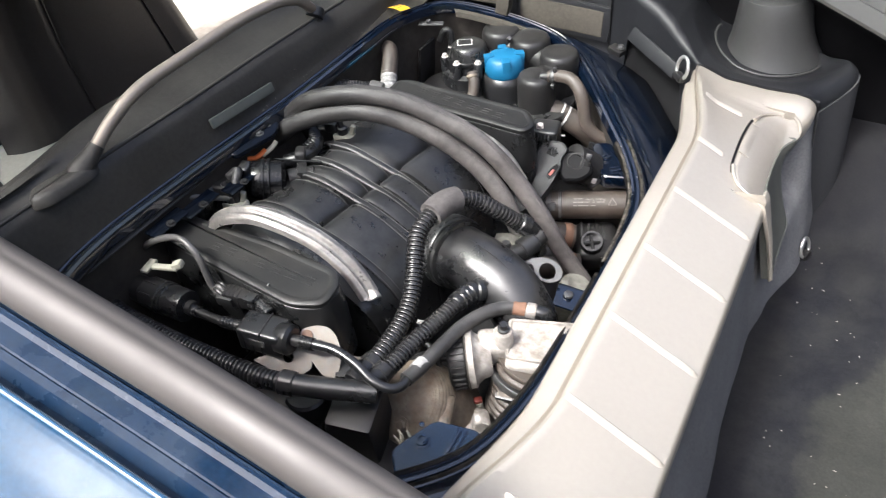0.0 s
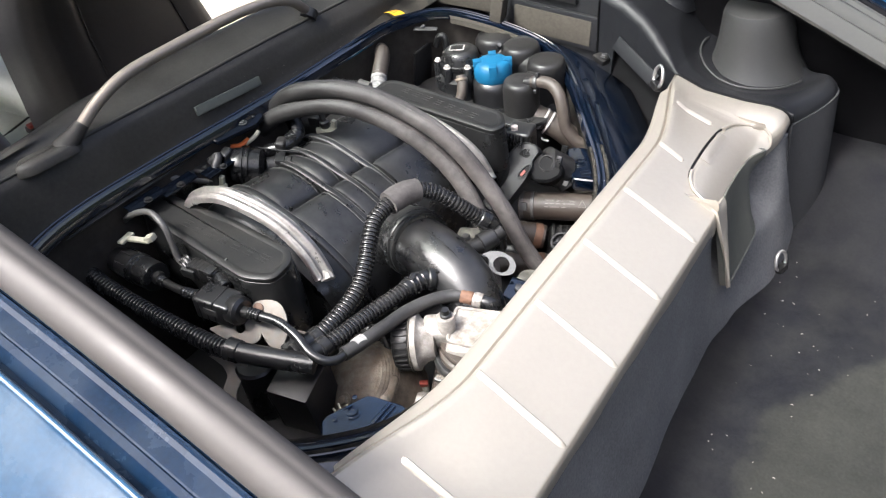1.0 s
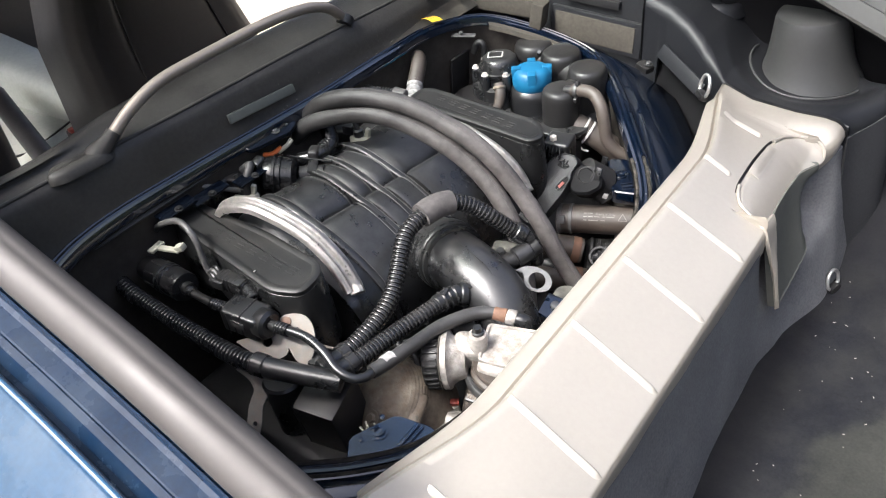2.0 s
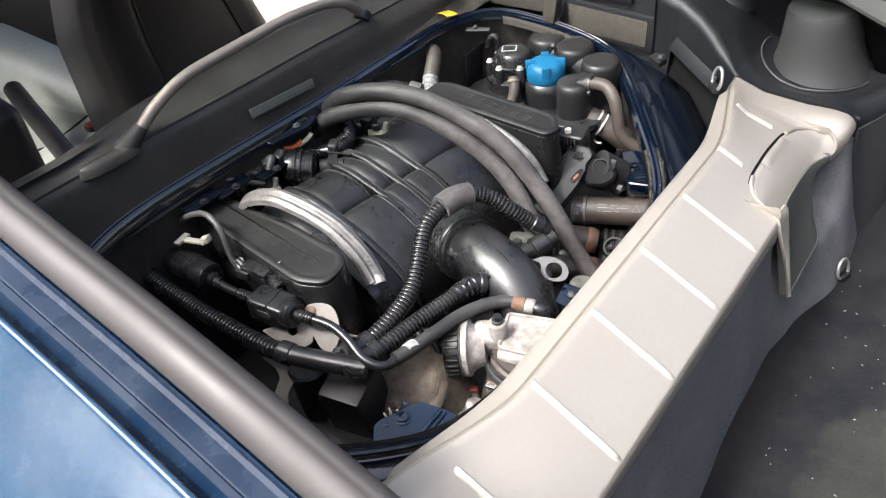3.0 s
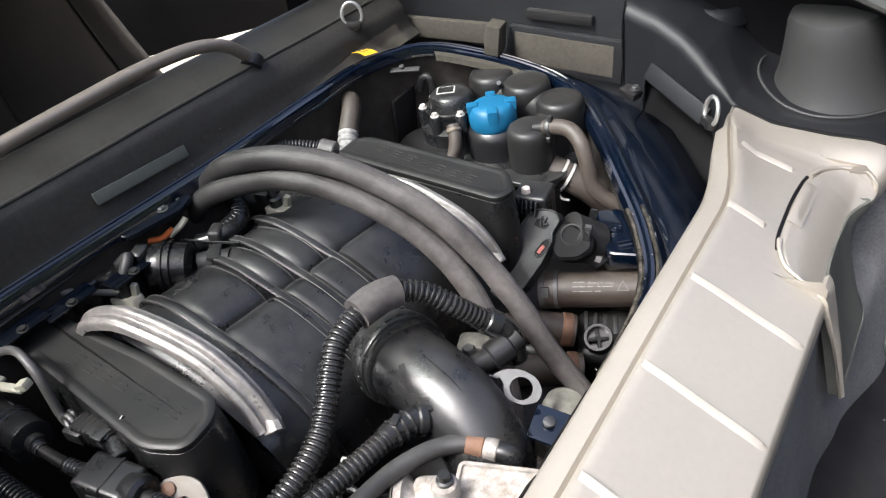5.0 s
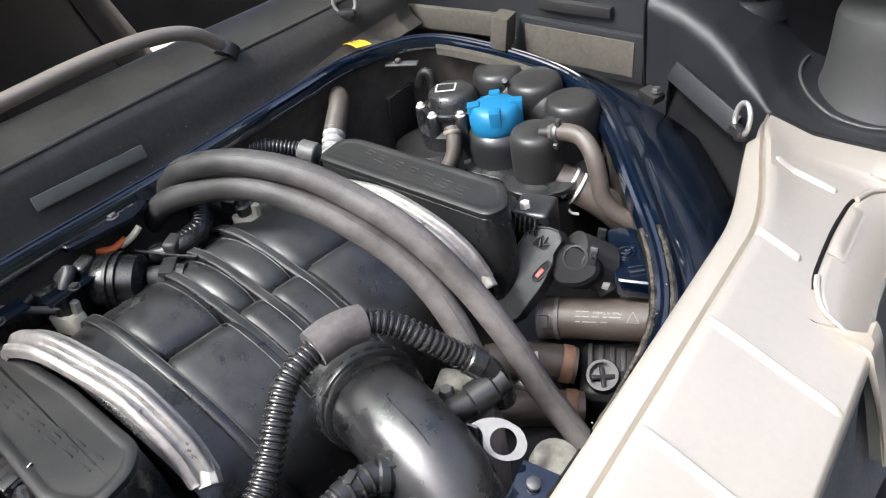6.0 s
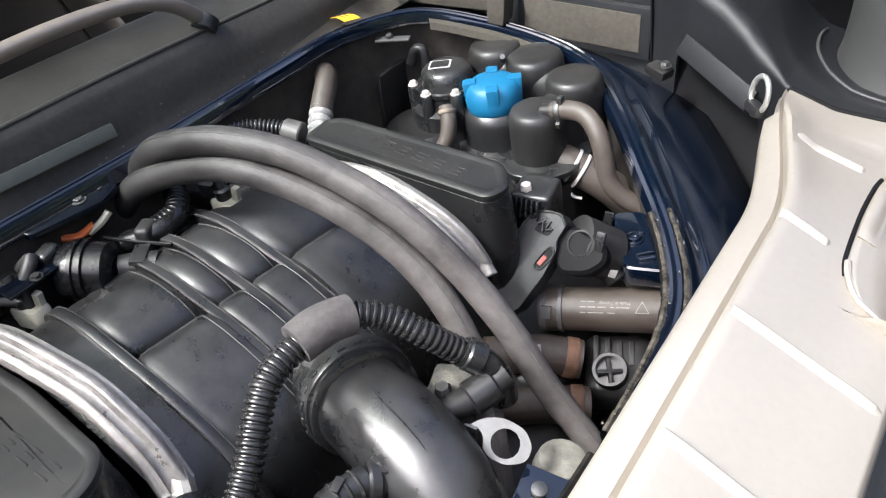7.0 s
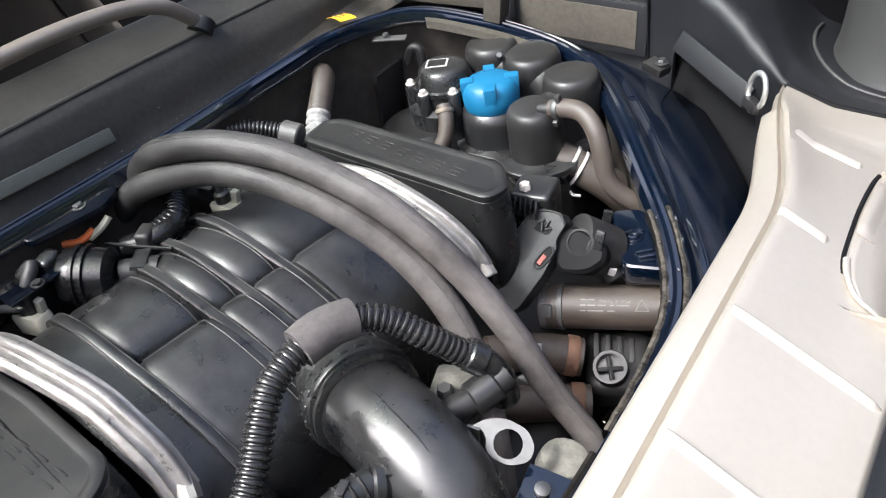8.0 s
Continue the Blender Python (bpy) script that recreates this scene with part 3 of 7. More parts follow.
for x, y, dz in ((-0.712, 0.775, -0.012), (-0.722, 0.70, -0.006), (-0.73, 0.645, -0.004)):
    z = rim_z(x) + 0.0 + dz
    part("tab", box((0.024, 0.062, 0.003), pose(x - 0.010, y, z - 0.013, 0, 6, 0), 0.0012), sheet_blue, bay)
    part("bolt", hexbolt((x - 0.001, y, z - 0.011), (0.2, 0, 1), 0.0048, 0.004, 0.0066), dark_black, bay)
# far flange tab
part("tab", box((0.05, 0.012, 0.003), pose(-0.70, 1.318, 0.934, 10, 0, 20), 0.0012), steel, bay)
part("bolt", hexbolt((-0.705, 1.318, 0.937), (0, -0.2, 1), 0.005, 0.004), steel, bay)
# felt edge that shows under the far rim
idx = [i for i, p in enumerate(rim) if p.y > 1.36 and -0.70 < p.x < -0.52]
bm = sweep([rim[i] for i in idx], [(-0.020, -0.004), (-0.030, -0.006), (-0.032, -0.016), (-0.022, -0.020)], lambda k: rim_axes(idx[k]))
part("felt_edge", bm, pad_grey, bay, "grey felt edge under the rim")


# ---- rear beam trim ----
FAR_END = [(-0.199, 0.903), (-0.193, 0.901), (-0.150, 0.8845), (-0.090, 0.8785), (-0.034, 0.8785), (-0.016, 0.8755), (-0.007, 0.870), (-0.001, 0.862), (0.001, 0.854), (-0.001, 0.846)]     # the panel's turned-up far end


def beam_section(y):
    """Profile points (x, z) of the beam from its front lip to its rear edge over the carpet wall, at the cross position y."""
    d = abs(y - 0.898)
    f = smooth01(0.26, 0.50, d)
    g = smooth01(0.425, 0.485, d)
    cre = -0.145 - 0.052 * f
    lip = -0.177 - 0.040 * f
    lip += (cre - 0.013 - lip) * smooth01(0.438, 0.446, d)
    top = 0.901 + 0.010 * f
    rear = 0.849 + 0.014 * g
    end = -0.021 + 0.023 * smooth01(1.322, 1.376, y)
    low = 0.889 + 0.004 * f
    sec = [(lip, 0.845), (lip - 0.001, 0.870), (lip + 0.001, low - 0.003), (lip + 0.004, low), (cre - 0.0065, top - 0.0075), (cre - 0.0030, top - 0.0125),
            (cre, top - 0.002), (cre + 0.005, top), (cre + 0.03, top - 0.011 - 0.008 * f), (-0.07, 0.868 + 0.010 * g), (end - 0.024, rear + 0.0075), (end - 0.010, rear), (end - 0.004, rear - 0.003), (end - 0.001, rear - 0.009),
            (end, rear - 0.022), (end - 0.001, rear - 0.040)]
    e = smooth01(1.315, 1.386, y)
    return sec if e == 0 else sec[:6] + [(x + (a - x) * e, z + (b - z) * e) for (x, z), (a, b) in zip(sec[6:], FAR_END)]


FLAP = [(1.103, -0.028, -0.024), (1.111, -0.052, -0.025), (1.118, -0.068, -0.026), (1.136, -0.079, -0.028), (1.152, -0.083, -0.03), (1.18, -0.085, -0.033), (1.227, -0.0865, -0.034), (1.272, -0.085, -0.032), (1.2898, -0.0825, -0.027), (1.3109, -0.076, -0.016), (1.3241, -0.066, -0.012), (1.332, -0.055, -0.011), (1.3367, -0.038, -0.011), (1.3386, -0.026, -0.011)]     # y, x of the upper edge, x of the rear edge


def flap_row(y):
    k = max([i for i in range(len(FLAP) - 1) if FLAP[i][0] <= y + 1e-9] or [0])
    f = min(1.0, (y - FLAP[k][0]) / (FLAP[k + 1][0] - FLAP[k][0]))
    return [FLAP[k][i] + (FLAP[k + 1][i] - FLAP[k][i]) * f for i in (1, 2)]


def panel_section(y):
    """The beam's profile with the opening that the flap closes."""
    sec = beam_section(y)
    c = smooth01(1.106, 1.112, y) * smooth01(1.3335, 1.3290, y)
    xe = (flap_row(y)[0] if 1.103 < y < 1.3386 else -0.0855) + 0.004
    out = []
    for i, (x, z) in enumerate(sec):
        if i == 9:
            for step, drop in ((0.0, 0.0), (0.003, 0.030)):
                xx = min(xe + step, -0.0255)
                k = max(j for j in range(6, len(sec) - 1) if sec[j][0] <= xx)
                zz = sec[k][1] + (sec[k + 1][1] - sec[k][1]) * min(1.0, (xx - sec[k][0]) / max(1e-6, sec[k + 1][0] - sec[k][0]))
                out.append((xx, zz - drop * c))
        if i >= 9:
            x, z = max(x, out[-1][0] + 1e-5) if i < 12 else x, z
            out.append((x - 0.048 * c * (i > 9), z - 0.045 * c))
        else:
            out.append((x, z))
    return out


def beam_point(y, s, lift=0.0):
    sec = panel_section(y)
    k = min(len(sec) - 2, int(s * (len(sec) - 1)))
    f = s * (len(sec) - 1) - k
    x, z = (sec[k][i] * (1 - f) + sec[k + 1][i] * f for i in (0, 1))
    tx, tz = sec[min(k + 1, len(sec) - 1)][0] - sec[k][0], sec[min(k + 1, len(sec) - 1)][1] - sec[k][1]
    d = math.hypot(tx, tz)
    return V(x - tz / d * lift, y, z + tx / d * lift)


def beam_top(x, y):
    sec = beam_section(y)
    for (xa, za), (xb, zb) in zip(sec[6:], sec[7:]):
        if xa <= x <= xb:
            return za + (zb - za) * (x - xa) / (xb - xa)
    return sec[-1][1]


beam = thing("rear_beam_trim", (-0.08, 0.898, 0.79), "champagne beige satin trim panel with pressed cross ribs behind the engine bay", "trim panel")
part("panel", sheet(lambda u, v: beam_point(0.41 + 0.976 * u, v), 260, 17 * 3, 0.003), beige, beam, angle=55)


def bead(parent, x0, x1, y, skew):
    """A narrow raised rib that runs over the beam."""
    bm = bmesh.new()
    rings = []
    for i in range(25):
        u = i / 24
        x = x0 + (x1 - x0) * u
        yy = y + skew * (u - 0.5)
        end = min(1.0, 18 * min(u, 1 - u) + 0.12)
        w, h = 0.0054 * min(1, 0.5 + 0.5 * end), 0.0040 * end
        rings.append([V(x, yy + w * a, beam_top(x, yy + w * a) + h * b - 0.0004) for a, b in ((-1.1, 0.0), (-0.62, 0.46), (0.12, 0.93), (0.35, 1.0), (0.55, 0.9), (0.75, 0.4), (0.85, -0.2))])
    skin(bm, rings)
    part("rib", bm, beige, parent, angle=14)


for y, x1 in ((1.294, -0.100), (1.165, -0.100), (1.030, -0.026), (0.898, -0.026), (0.765, -0.026), (0.632, -0.026), (0.500, -0.060)):
    bead(beam, -0.144 - (0.022 if y > 1.2 else 0.006 if y > 1.1 or y < 0.55 else 0), x1, y, -0.006)

# hinged flap of the beam at the far end, with its shut line, finger grip and a hollowed tongue that hangs down the carpet wall
def flap_surface(u, v):
    y = 1.103 + 0.2356 * u
    xe, xr = flap_row(y)
    x = xe + (xr - xe) * v
    lift = 0.0045 * min(1, v * 9) * min(1, u * 30) * min(1, (1 - u) * 30)
    return V(x, y, beam_top(min(x, -0.032), y) + lift - 0.0008 - 0.004 * v - 0.014 * max(0.0, (v - 0.35) / 0.65) ** 1.6)


flap = part("flap", sheet(flap_surface, 80, 26, 0.002), beige, beam, "hinged beige flap with a finger grip", angle=60)


TONGUE = spline([(-0.0275, 1.1040, 0.8540), (-0.0225, 1.1025, 0.8495), (-0.0195, 1.1015, 0.8440), (-0.0175, 1.1010, 0.8360), (-0.0100, 1.1020, 0.8100), (0.0005, 1.1055, 0.7600), (0.0105, 1.1095, 0.7075)], 24)


def tongue_strip(u, v):
    """The beige side of the tongue, wide at the flap and narrow at its tip."""
    k = min(len(TONGUE) - 2, int(u * (len(TONGUE) - 1)))
    p = TONGUE[k].lerp(TONGUE[k + 1], u * (len(TONGUE) - 1) - k)
    w = 0.038 * (1 - u) ** 1.7 + 0.0040
    swell = math.sin(math.pi * min(1, v * 1.0)) * (0.0035 * smooth01(0.2, 0.5, u))
    return V(p.x + swell, p.y + w * v, p.z + swell * 0.5 - 0.005 * v * smooth01(0.3, 0.05, u))


part("tongue_side", sheet(tongue_strip, 24, 8, 0.006, back=(-1, 0, 0)), beige, flap, "narrow beige side of the tongue", angle=70)


edge = [V(x, y, beam_top(x, y) + 0.0005) for y, x, xr in FLAP]
part("shut_line", tube([p - V(0.0025, 0, 0) for p in edge[3:9]], 0.0024, 6, 0.006), void_black, flap)
part("rolled_edge", tube([p + V(0.0010, 0, 0.0022) for p in edge[8:]] + [V(-0.0150, 1.3355, 0.8500), V(-0.0130, 1.3320, 0.8400), V(-0.0140, 1.3300, 0.8310)], 0.0030, 8, 0.004), beige, flap)
part("rolled_edge", tube([p + V(0.0005, 0, 0.0022) for p in edge[4::-1]], lambda u: 0.0030 - 0.0014 * u, 8, 0.004), beige, flap)
bm = sheet(lambda u, v: V(-0.0835 + 0.016 * v, 1.188 + 0.086 * u, beam_top(-0.0835 + 0.016 * v, 1.188 + 0.086 * u) + 0.0045 + 0.004 * math.sin(math.pi * min(1, v + 0.15)) * min(1, 8 * min(u, 1 - u))), 16, 8, 0.001)
part("finger_grip", bm, beige, flap)

part("end_seal", tube([beam_point(1.3865, 0.30 + 0.66 * k / 40, 0.001) for k in range(41)], 0.0024, 6, 0.005), void_black, beam, "thin black seal at the end of the panel")

# ---- luggage compartment ----
FLOOR = 0.585


WALL = [(0.20, 0.020), (0.60, 0.030), (0.77, 0.018), (0.95, 0.005), (1.09, 0.002), (1.17, 0.012), (1.31, 0.046), (1.42, 0.050), (1.56, 0.050)]     # y, x of the wall's foot


def wall_foot(y):
    k = max([i for i in range(len(WALL) - 1) if WALL[i][0] <= y + 1e-9] or [0])
    f = smooth01(0, 1, (y - WALL[k][0]) / (WALL[k + 1][0] - WALL[k][0]))
    return WALL[k][1] + (WALL[k + 1][1] - WALL[k][1]) * f


def boot_wall_surface(u, v):
    y = 0.2 + 1.34 * u
    foot, top = wall_foot(y), -0.0235 + 0.024 * smooth01(1.322, 1.372, y)
    t = 1 - v
    hollow = 0.034 * smooth01(1.100, 1.122, y) * smooth01(1.352, 1.318, y) * smooth01(0.46, 0.66, v)      # room for the scoop
    return V(top + (foot - top) * t ** 1.15 - hollow + 0.002 * noise.noise((u * 20, v * 8, 3)), y, FLOOR - 0.005 + 0.256 * v)


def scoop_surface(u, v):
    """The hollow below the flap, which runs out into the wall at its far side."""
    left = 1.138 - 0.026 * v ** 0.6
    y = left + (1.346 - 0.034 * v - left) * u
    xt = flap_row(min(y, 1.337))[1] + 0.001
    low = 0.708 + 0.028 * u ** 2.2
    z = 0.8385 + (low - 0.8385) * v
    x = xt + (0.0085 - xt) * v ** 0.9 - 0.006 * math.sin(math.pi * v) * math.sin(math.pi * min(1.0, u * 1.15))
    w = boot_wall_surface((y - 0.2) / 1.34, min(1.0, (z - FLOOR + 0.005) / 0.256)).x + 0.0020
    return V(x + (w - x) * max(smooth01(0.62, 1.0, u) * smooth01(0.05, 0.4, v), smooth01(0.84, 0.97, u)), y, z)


part("scoop", sheet(scoop_surface, 40, 26, 0.012, back=(-1, 0, 0)), scoop_grey, flap, "smooth scoop of the flap, its shade painted dark grey-green", angle=70)
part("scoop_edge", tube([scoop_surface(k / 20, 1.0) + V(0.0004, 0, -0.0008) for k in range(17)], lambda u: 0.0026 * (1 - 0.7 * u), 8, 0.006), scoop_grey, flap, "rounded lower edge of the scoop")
whole("boot_front_wall", sheet(boot_wall_surface, 80, 14, 0.004, back=(-1, 0, 0)), wall_carpet, "dark grey carpeted wall below the beige beam", "carpet", kind="structure")


def boot_floor(u, v):
    x, y = -0.01 + 1.15 * u, 0.1 + 1.7 * v
    return V(x, y, FLOOR + 0.010 * noise.noise((x * 4, y * 4, 0)) * smooth01(0.0, 0.1, x) + 0.15 * smooth01(1.36, 1.56, y))


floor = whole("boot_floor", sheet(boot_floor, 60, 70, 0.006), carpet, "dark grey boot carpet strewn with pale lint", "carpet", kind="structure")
# pale lint strewn on the carpet
rng = random.Random(5)
bm = bmesh.new()
for k in range(95):
    x = 0.05 + abs(rng.gauss(0, 0.10)) + (rng.random() * 0.5 if k % 3 == 0 else 0)
    y = 0.45 + rng.random() * 0.95
    z = FLOOR + 0.010 * noise.noise((x * 4, y * 4, 0)) * smooth01(0.0, 0.1, x) + 0.001
    a, w = rng.random() * math.pi, 0.0005 + 0.0007 * rng.random()
    ln = w * (1.2 + 3.5 * rng.random() ** 2)
    m = Matrix.Translation((x, y, z)) @ Matrix.Rotation(a, 4, "Z")
    box((ln, w, w * 0.6), m, 0, bm=bm)
whole("carpet_lint", bm, lint, "specks of pale lint and chips on the carpet", "lint", kind="stuff", smooth=False)


def lashing_ring(at, axis_turn, tilt, label, size=0.016):
    """A D-shaped lashing eye in a hinged foot."""
    t = thing("lashing_ring", at, label, "lashing ring", "lashing rings")
    m = Matrix.Translation(at) @ Matrix.Rotation(axis_turn, 4, "Z") @ Matrix.Rotation(tilt, 4, "X")
    pts = [(-0.6, 0.0), (-0.95, 0.5), (-0.95, 1.3), (-0.55, 1.95), (0.0, 2.15), (0.55, 1.95), (0.95, 1.3), (0.95, 0.5), (0.6, 0.0)]
    part("ring", tube([m @ V(x * size, 0, z * size) for x, z in pts], 0.0030, 10, 0.003), zinc, t, "bright D-shaped ring")
    part("foot", box((0.026, 0.014, 0.012), m @ pose(0, 0, -0.001), 0.004), dark_black, t)
    part("bolt", lathe([(0.007, 0), (0.007, 0.004), (0.004, 0.006)], m @ pose(0, 0.004, -0.010), 14), steel, t)
    return t


lashing_ring((0.050, 1.331, 0.592), radians(75), radians(-15), "chromed lashing ring standing on the boot carpet")
lashing_ring((-0.222, 1.345, 0.898), radians(-46), radians(-12), "chromed lashing ring beside the end of the beige beam")
lashing_ring((-0.782, 1.313, 1.006), radians(35), radians(-8), "bright lashing ring beside the yellow tag on the bulkhead cover")

# ---- far side lining ----
WY = 1.465
lining = thing("side_lining", (-0.35, WY, 0.75), "black grained plastic side lining beyond the engine bay", "trim panel")


def lining_top(x):
    return 1.02 - 0.012 * smooth01(-0.8, -0.4, x)


def lining_face(u, v):
    x = -0.86 + 0.472 * u
    z = 0.80 + (lining_top(x) - 0.80) * v
    return V(x, WY - 0.02 * smooth01(0.0, 1.0, v) * 0 + 0.02 * v, z)


part("panel", sheet(lining_face, 40, 10, 0.004, back=(0, 1, 0)), trim_black, lining)


def shoulder(u, v):
    x = -0.86 + 0.470 * u
    prof = [(0.02, 0.0), (0.024, 0.006), (0.034, 0.011), (0.06, 0.012), (0.12, 0.016), (0.17, 0.05)]
    k = min(4, int(v * 5))
    f = v * 5 - k
    a, b = (prof[k][i] * (1 - f) + prof[k + 1][i] * f for i in (0, 1))
    return V(x, WY + a, lining_top(x) + b)


part("shoulder", sheet(shoulder, 40, 15, 0.004), trim_black, lining)
part("recess_slot", box((0.115, 0.012, 0.016), pose(-0.50, WY + 0.012, 0.972, 0, 3, 0), 0.004), dark_black, lining)
part("pad_frame", box((0.196, 0.010, 0.070), pose(-0.488, WY + 0.000, 0.918, 0, 4, 0), 0.003), trim_black, lining)
part("felt_pad", box((0.172, 0.006, 0.052), pose(-0.490, WY - 0.0035, 0.918, 0, 4, 0), 0.002), pad_grey, lining, "grey-brown felt pad in a black frame")
part("felt_strip", box((0.17, 0.012, 0.036), pose(-0.705, WY - 0.008, 0.945, 0, 2, 3), 0.004), pad_grey, lining, "grey-brown felt strip")
part("felt_block", box((0.026, 0.034, 0.050), pose(-0.600, WY - 0.025, 0.945, 0, 10, 8), 0.003), pad_grey, lining, "grey-brown foam block")

# lining that falls towards the beam, with the cone of the damper tower
tower = thing("damper_tower_cover", (-0.10, 1.46, 0.86), "black plastic damper tower cover with a blunt cone", "trim panel")


# x, y and height of the soft crest over the front face, which goes on along the beam's end
CREST = [(-0.390, 1.462, 1.006), (-0.340, 1.455, 0.990), (-0.300, 1.442, 0.972), (-0.260, 1.420, 0.949), (-0.228, 1.402, 0.924), (-0.205, 1.388, 0.907), (-0.180, 1.386, 0.8965), (-0.150, 1.387, 0.887), (-0.112, 1.387, 0.882),
         (-0.070, 1.387, 0.881), (-0.034, 1.387, 0.881), (-0.016, 1.387, 0.878), (-0.004, 1.387, 0.872), (0.006, 1.387, 0.870), (0.060, 1.387, 0.870)]
RING_X, RING_Y, RING_R = -0.110, 1.546, 0.098


def crest(x):
    k = max(i for i in range(len(CREST) - 1) if CREST[i][0] <= x + 1e-6)
    f = (x - CREST[k][0]) / (CREST[k + 1][0] - CREST[k][0])
    return [CREST[k][i] + (CREST[k + 1][i] - CREST[k][i]) * f for i in (1, 2)]


def tower_edge(y):
    """x of the edge towards the boot: it runs outwards to a corner and then turns back."""
    return 0.000 + 0.047 * smooth01(1.37, 1.485, y) - 0.10 * smooth01(1.49, 1.60, y)


def shelf(u, v):
    """A smooth moulding: a front face, a soft crest that falls towards the beam, and a dished shelf round the cone."""
    x0 = -0.388 + 0.390 * u
    yf, ze = crest(x0)
    r = 0.004 + 0.022 * smooth01(-0.19, -0.25, x0)
    if v < 0.3:
        low = 0.76 + (0.893 - 0.36 * (x0 + 0.342) - 0.76) * smooth01(-0.362, -0.350, x0) * smooth01(-0.222, -0.234, x0)
        low = min(low, ze - r - 0.006)
        return V(x0, yf - 0.004 * (1 - v / 0.3), low + (ze - r - low) * v / 0.3)
    if v < 0.42:
        a = (v - 0.3) / 0.12 * math.pi / 2
        return V(x0, yf + r * (1 - math.cos(a)), ze - r + r * math.sin(a))
    w = (v - 0.42) / 0.58
    y = yf + r + (1.76 - yf - r) * w
    x = x0 + (tower_edge(y) - 0.002) * smooth01(0.5, 1.0, u)
    roll = 0.020 * (1 - math.sqrt(max(0.0, 1 - (max(0.0, u - 0.90) / 0.1001) ** 2)))
    d = math.hypot(x - RING_X, y - RING_Y)
    bowl = -0.014 * smooth01(RING_R + 0.05, RING_R, d) * smooth01(0.0, 0.10, w)
    return V(x, y, ze + bowl + 0.022 * smooth01(0.02, 0.30, w) * smooth01(-0.05, 0.0, x0) + 0.12 * smooth01(0.45, 1.0, w) - roll)


def ring_point(a):
    x, y = RING_X + RING_R * math.cos(a), RING_Y + RING_R * math.sin(a)
    x0 = x - 0.025 * smooth01(-0.10, -0.03, x)
    yf, ze = crest(x0)
    w = (y - yf - 0.004) / (1.756 - yf)
    return V(x, y, ze - 0.014 * smooth01(0.0, 0.10, w) + 0.022 * smooth01(0.02, 0.30, w) * smooth01(-0.05, 0.0, x0) + 0.0012)


part("ring_bead", tube([ring_point(radians(168 + 172 * k / 40)) for k in range(41)], 0.0022, 10, 0.004), cone_grey, tower)
part("shelf", sheet(shelf, 150, 130, 0.004), tower_black, tower)
part("side_skirt", sheet(lambda u, v: V(tower_edge(1.386 + 0.30 * u) + 0.0025 + 0.024 * v, 1.386 + 0.30 * u, shelf(1.0, 0.42 + 0.58 * 0.30 / 0.37 * u).z - 0.001 - (shelf(1.0, 0.42 + 0.58 * 0.30 / 0.37 * u).z - FLOOR + 0.01) * v), 40, 12, 0.004, back=(-1, 0, 0)), skirt_carpet, tower)
part("cone", lathe([(0.0915, -0.014), (0.0875, -0.004), (0.082, 0.006), (0.076, 0.021), (0.0705, 0.038), (0.066, 0.062), (0.0625, 0.088), (0.060, 0.108), (0.057, 0.116), (0.050, 0.119), (0.02, 0.120)], pose(RING_X + 0.002, RING_Y - 0.004, 0.868, 3, -4, 0), 56), cone_grey, tower)
part("notch", lathe([(0.0085, -0.006), (0.0085, 0.001), (0.006, 0.0035), (0.001, 0.004)], pose(-0.120, 1.484, 0.976, 62, 0, 0), 18), cone_grey, tower)
cup = pose(-0.300, 1.596, 0.958, 2, 6, 0)
part("cup", lathe([(0.066, -0.010), (0.061, 0.005), (0.056, 0.012), (0.050, 0.014), (0.046, 0.011), (0.040, 0.002), (0.001, 0.001)], cup, 40), tower_black, tower, "round recessed cup")
part("cup_ring", lathe([(0.0425, 0.0035), (0.043, 0.0065), (0.0385, 0.0065), (0.038, 0.003)], cup, 40), gloss_black, tower, "dark round ring in the cup")
part("shut_line", tube([(-0.3885, 1.4600, 0.86), (-0.3885, 1.4585, 0.93), (-0.3885, 1.4600, 0.985), (-0.3885, 1.470, 1.006)], 0.0018, 6, 0.01), void_black, tower)

guard = thing("guard_strip", (-0.29, 1.40, 0.87), "black plastic guard strip between the rim and the lashing ring", "trim strip")
ga, gb = V(-0.342, 1.443, 0.914), V(-0.236, 1.380, 0.884)
gx = (gb - ga).normalized()
gz = (V(0.30, 0.35, 0.85) - gx * V(0.30, 0.35, 0.85).dot(gx)).normalized()
gy = gz.cross(gx)
gc = (ga + gb) / 2
part("strip", box(((gb - ga).length, 0.006, 0.026), Matrix(((gx.x, gy.x, gz.x, gc.x), (gx.y, gy.y, gz.y, gc.y), (gx.z, gy.z, gz.z, gc.z), (0, 0, 0, 1))), 0.0015), tower_black, guard)
part("latch", box((0.030, 0.022, 0.012), pose(-0.356, 1.408, 0.893, 0, 10, -20), 0.004), dark_black, guard)
part("bolt", hexbolt((-0.349, 1.408, 0.899), (0, 0, 1), 0.006, 0.006, 0.008), steel, guard)
# the pocket's deep shade is painted as a near-black sheet
part("pocket", sheet(lambda u, v: V(-0.385 + 0.175 * u, crest(-0.385 + 0.175 * u)[0] + 0.018 - 0.075 * (1 - v) ** 2, 0.74 + (min(0.94, crest(-0.385 + 0.175 * u)[1] - 0.032) - 0.74) * v), 16, 12, 0.003, back=(0, 1, 0)), void_black, guard, "open pocket with its shade painted black")

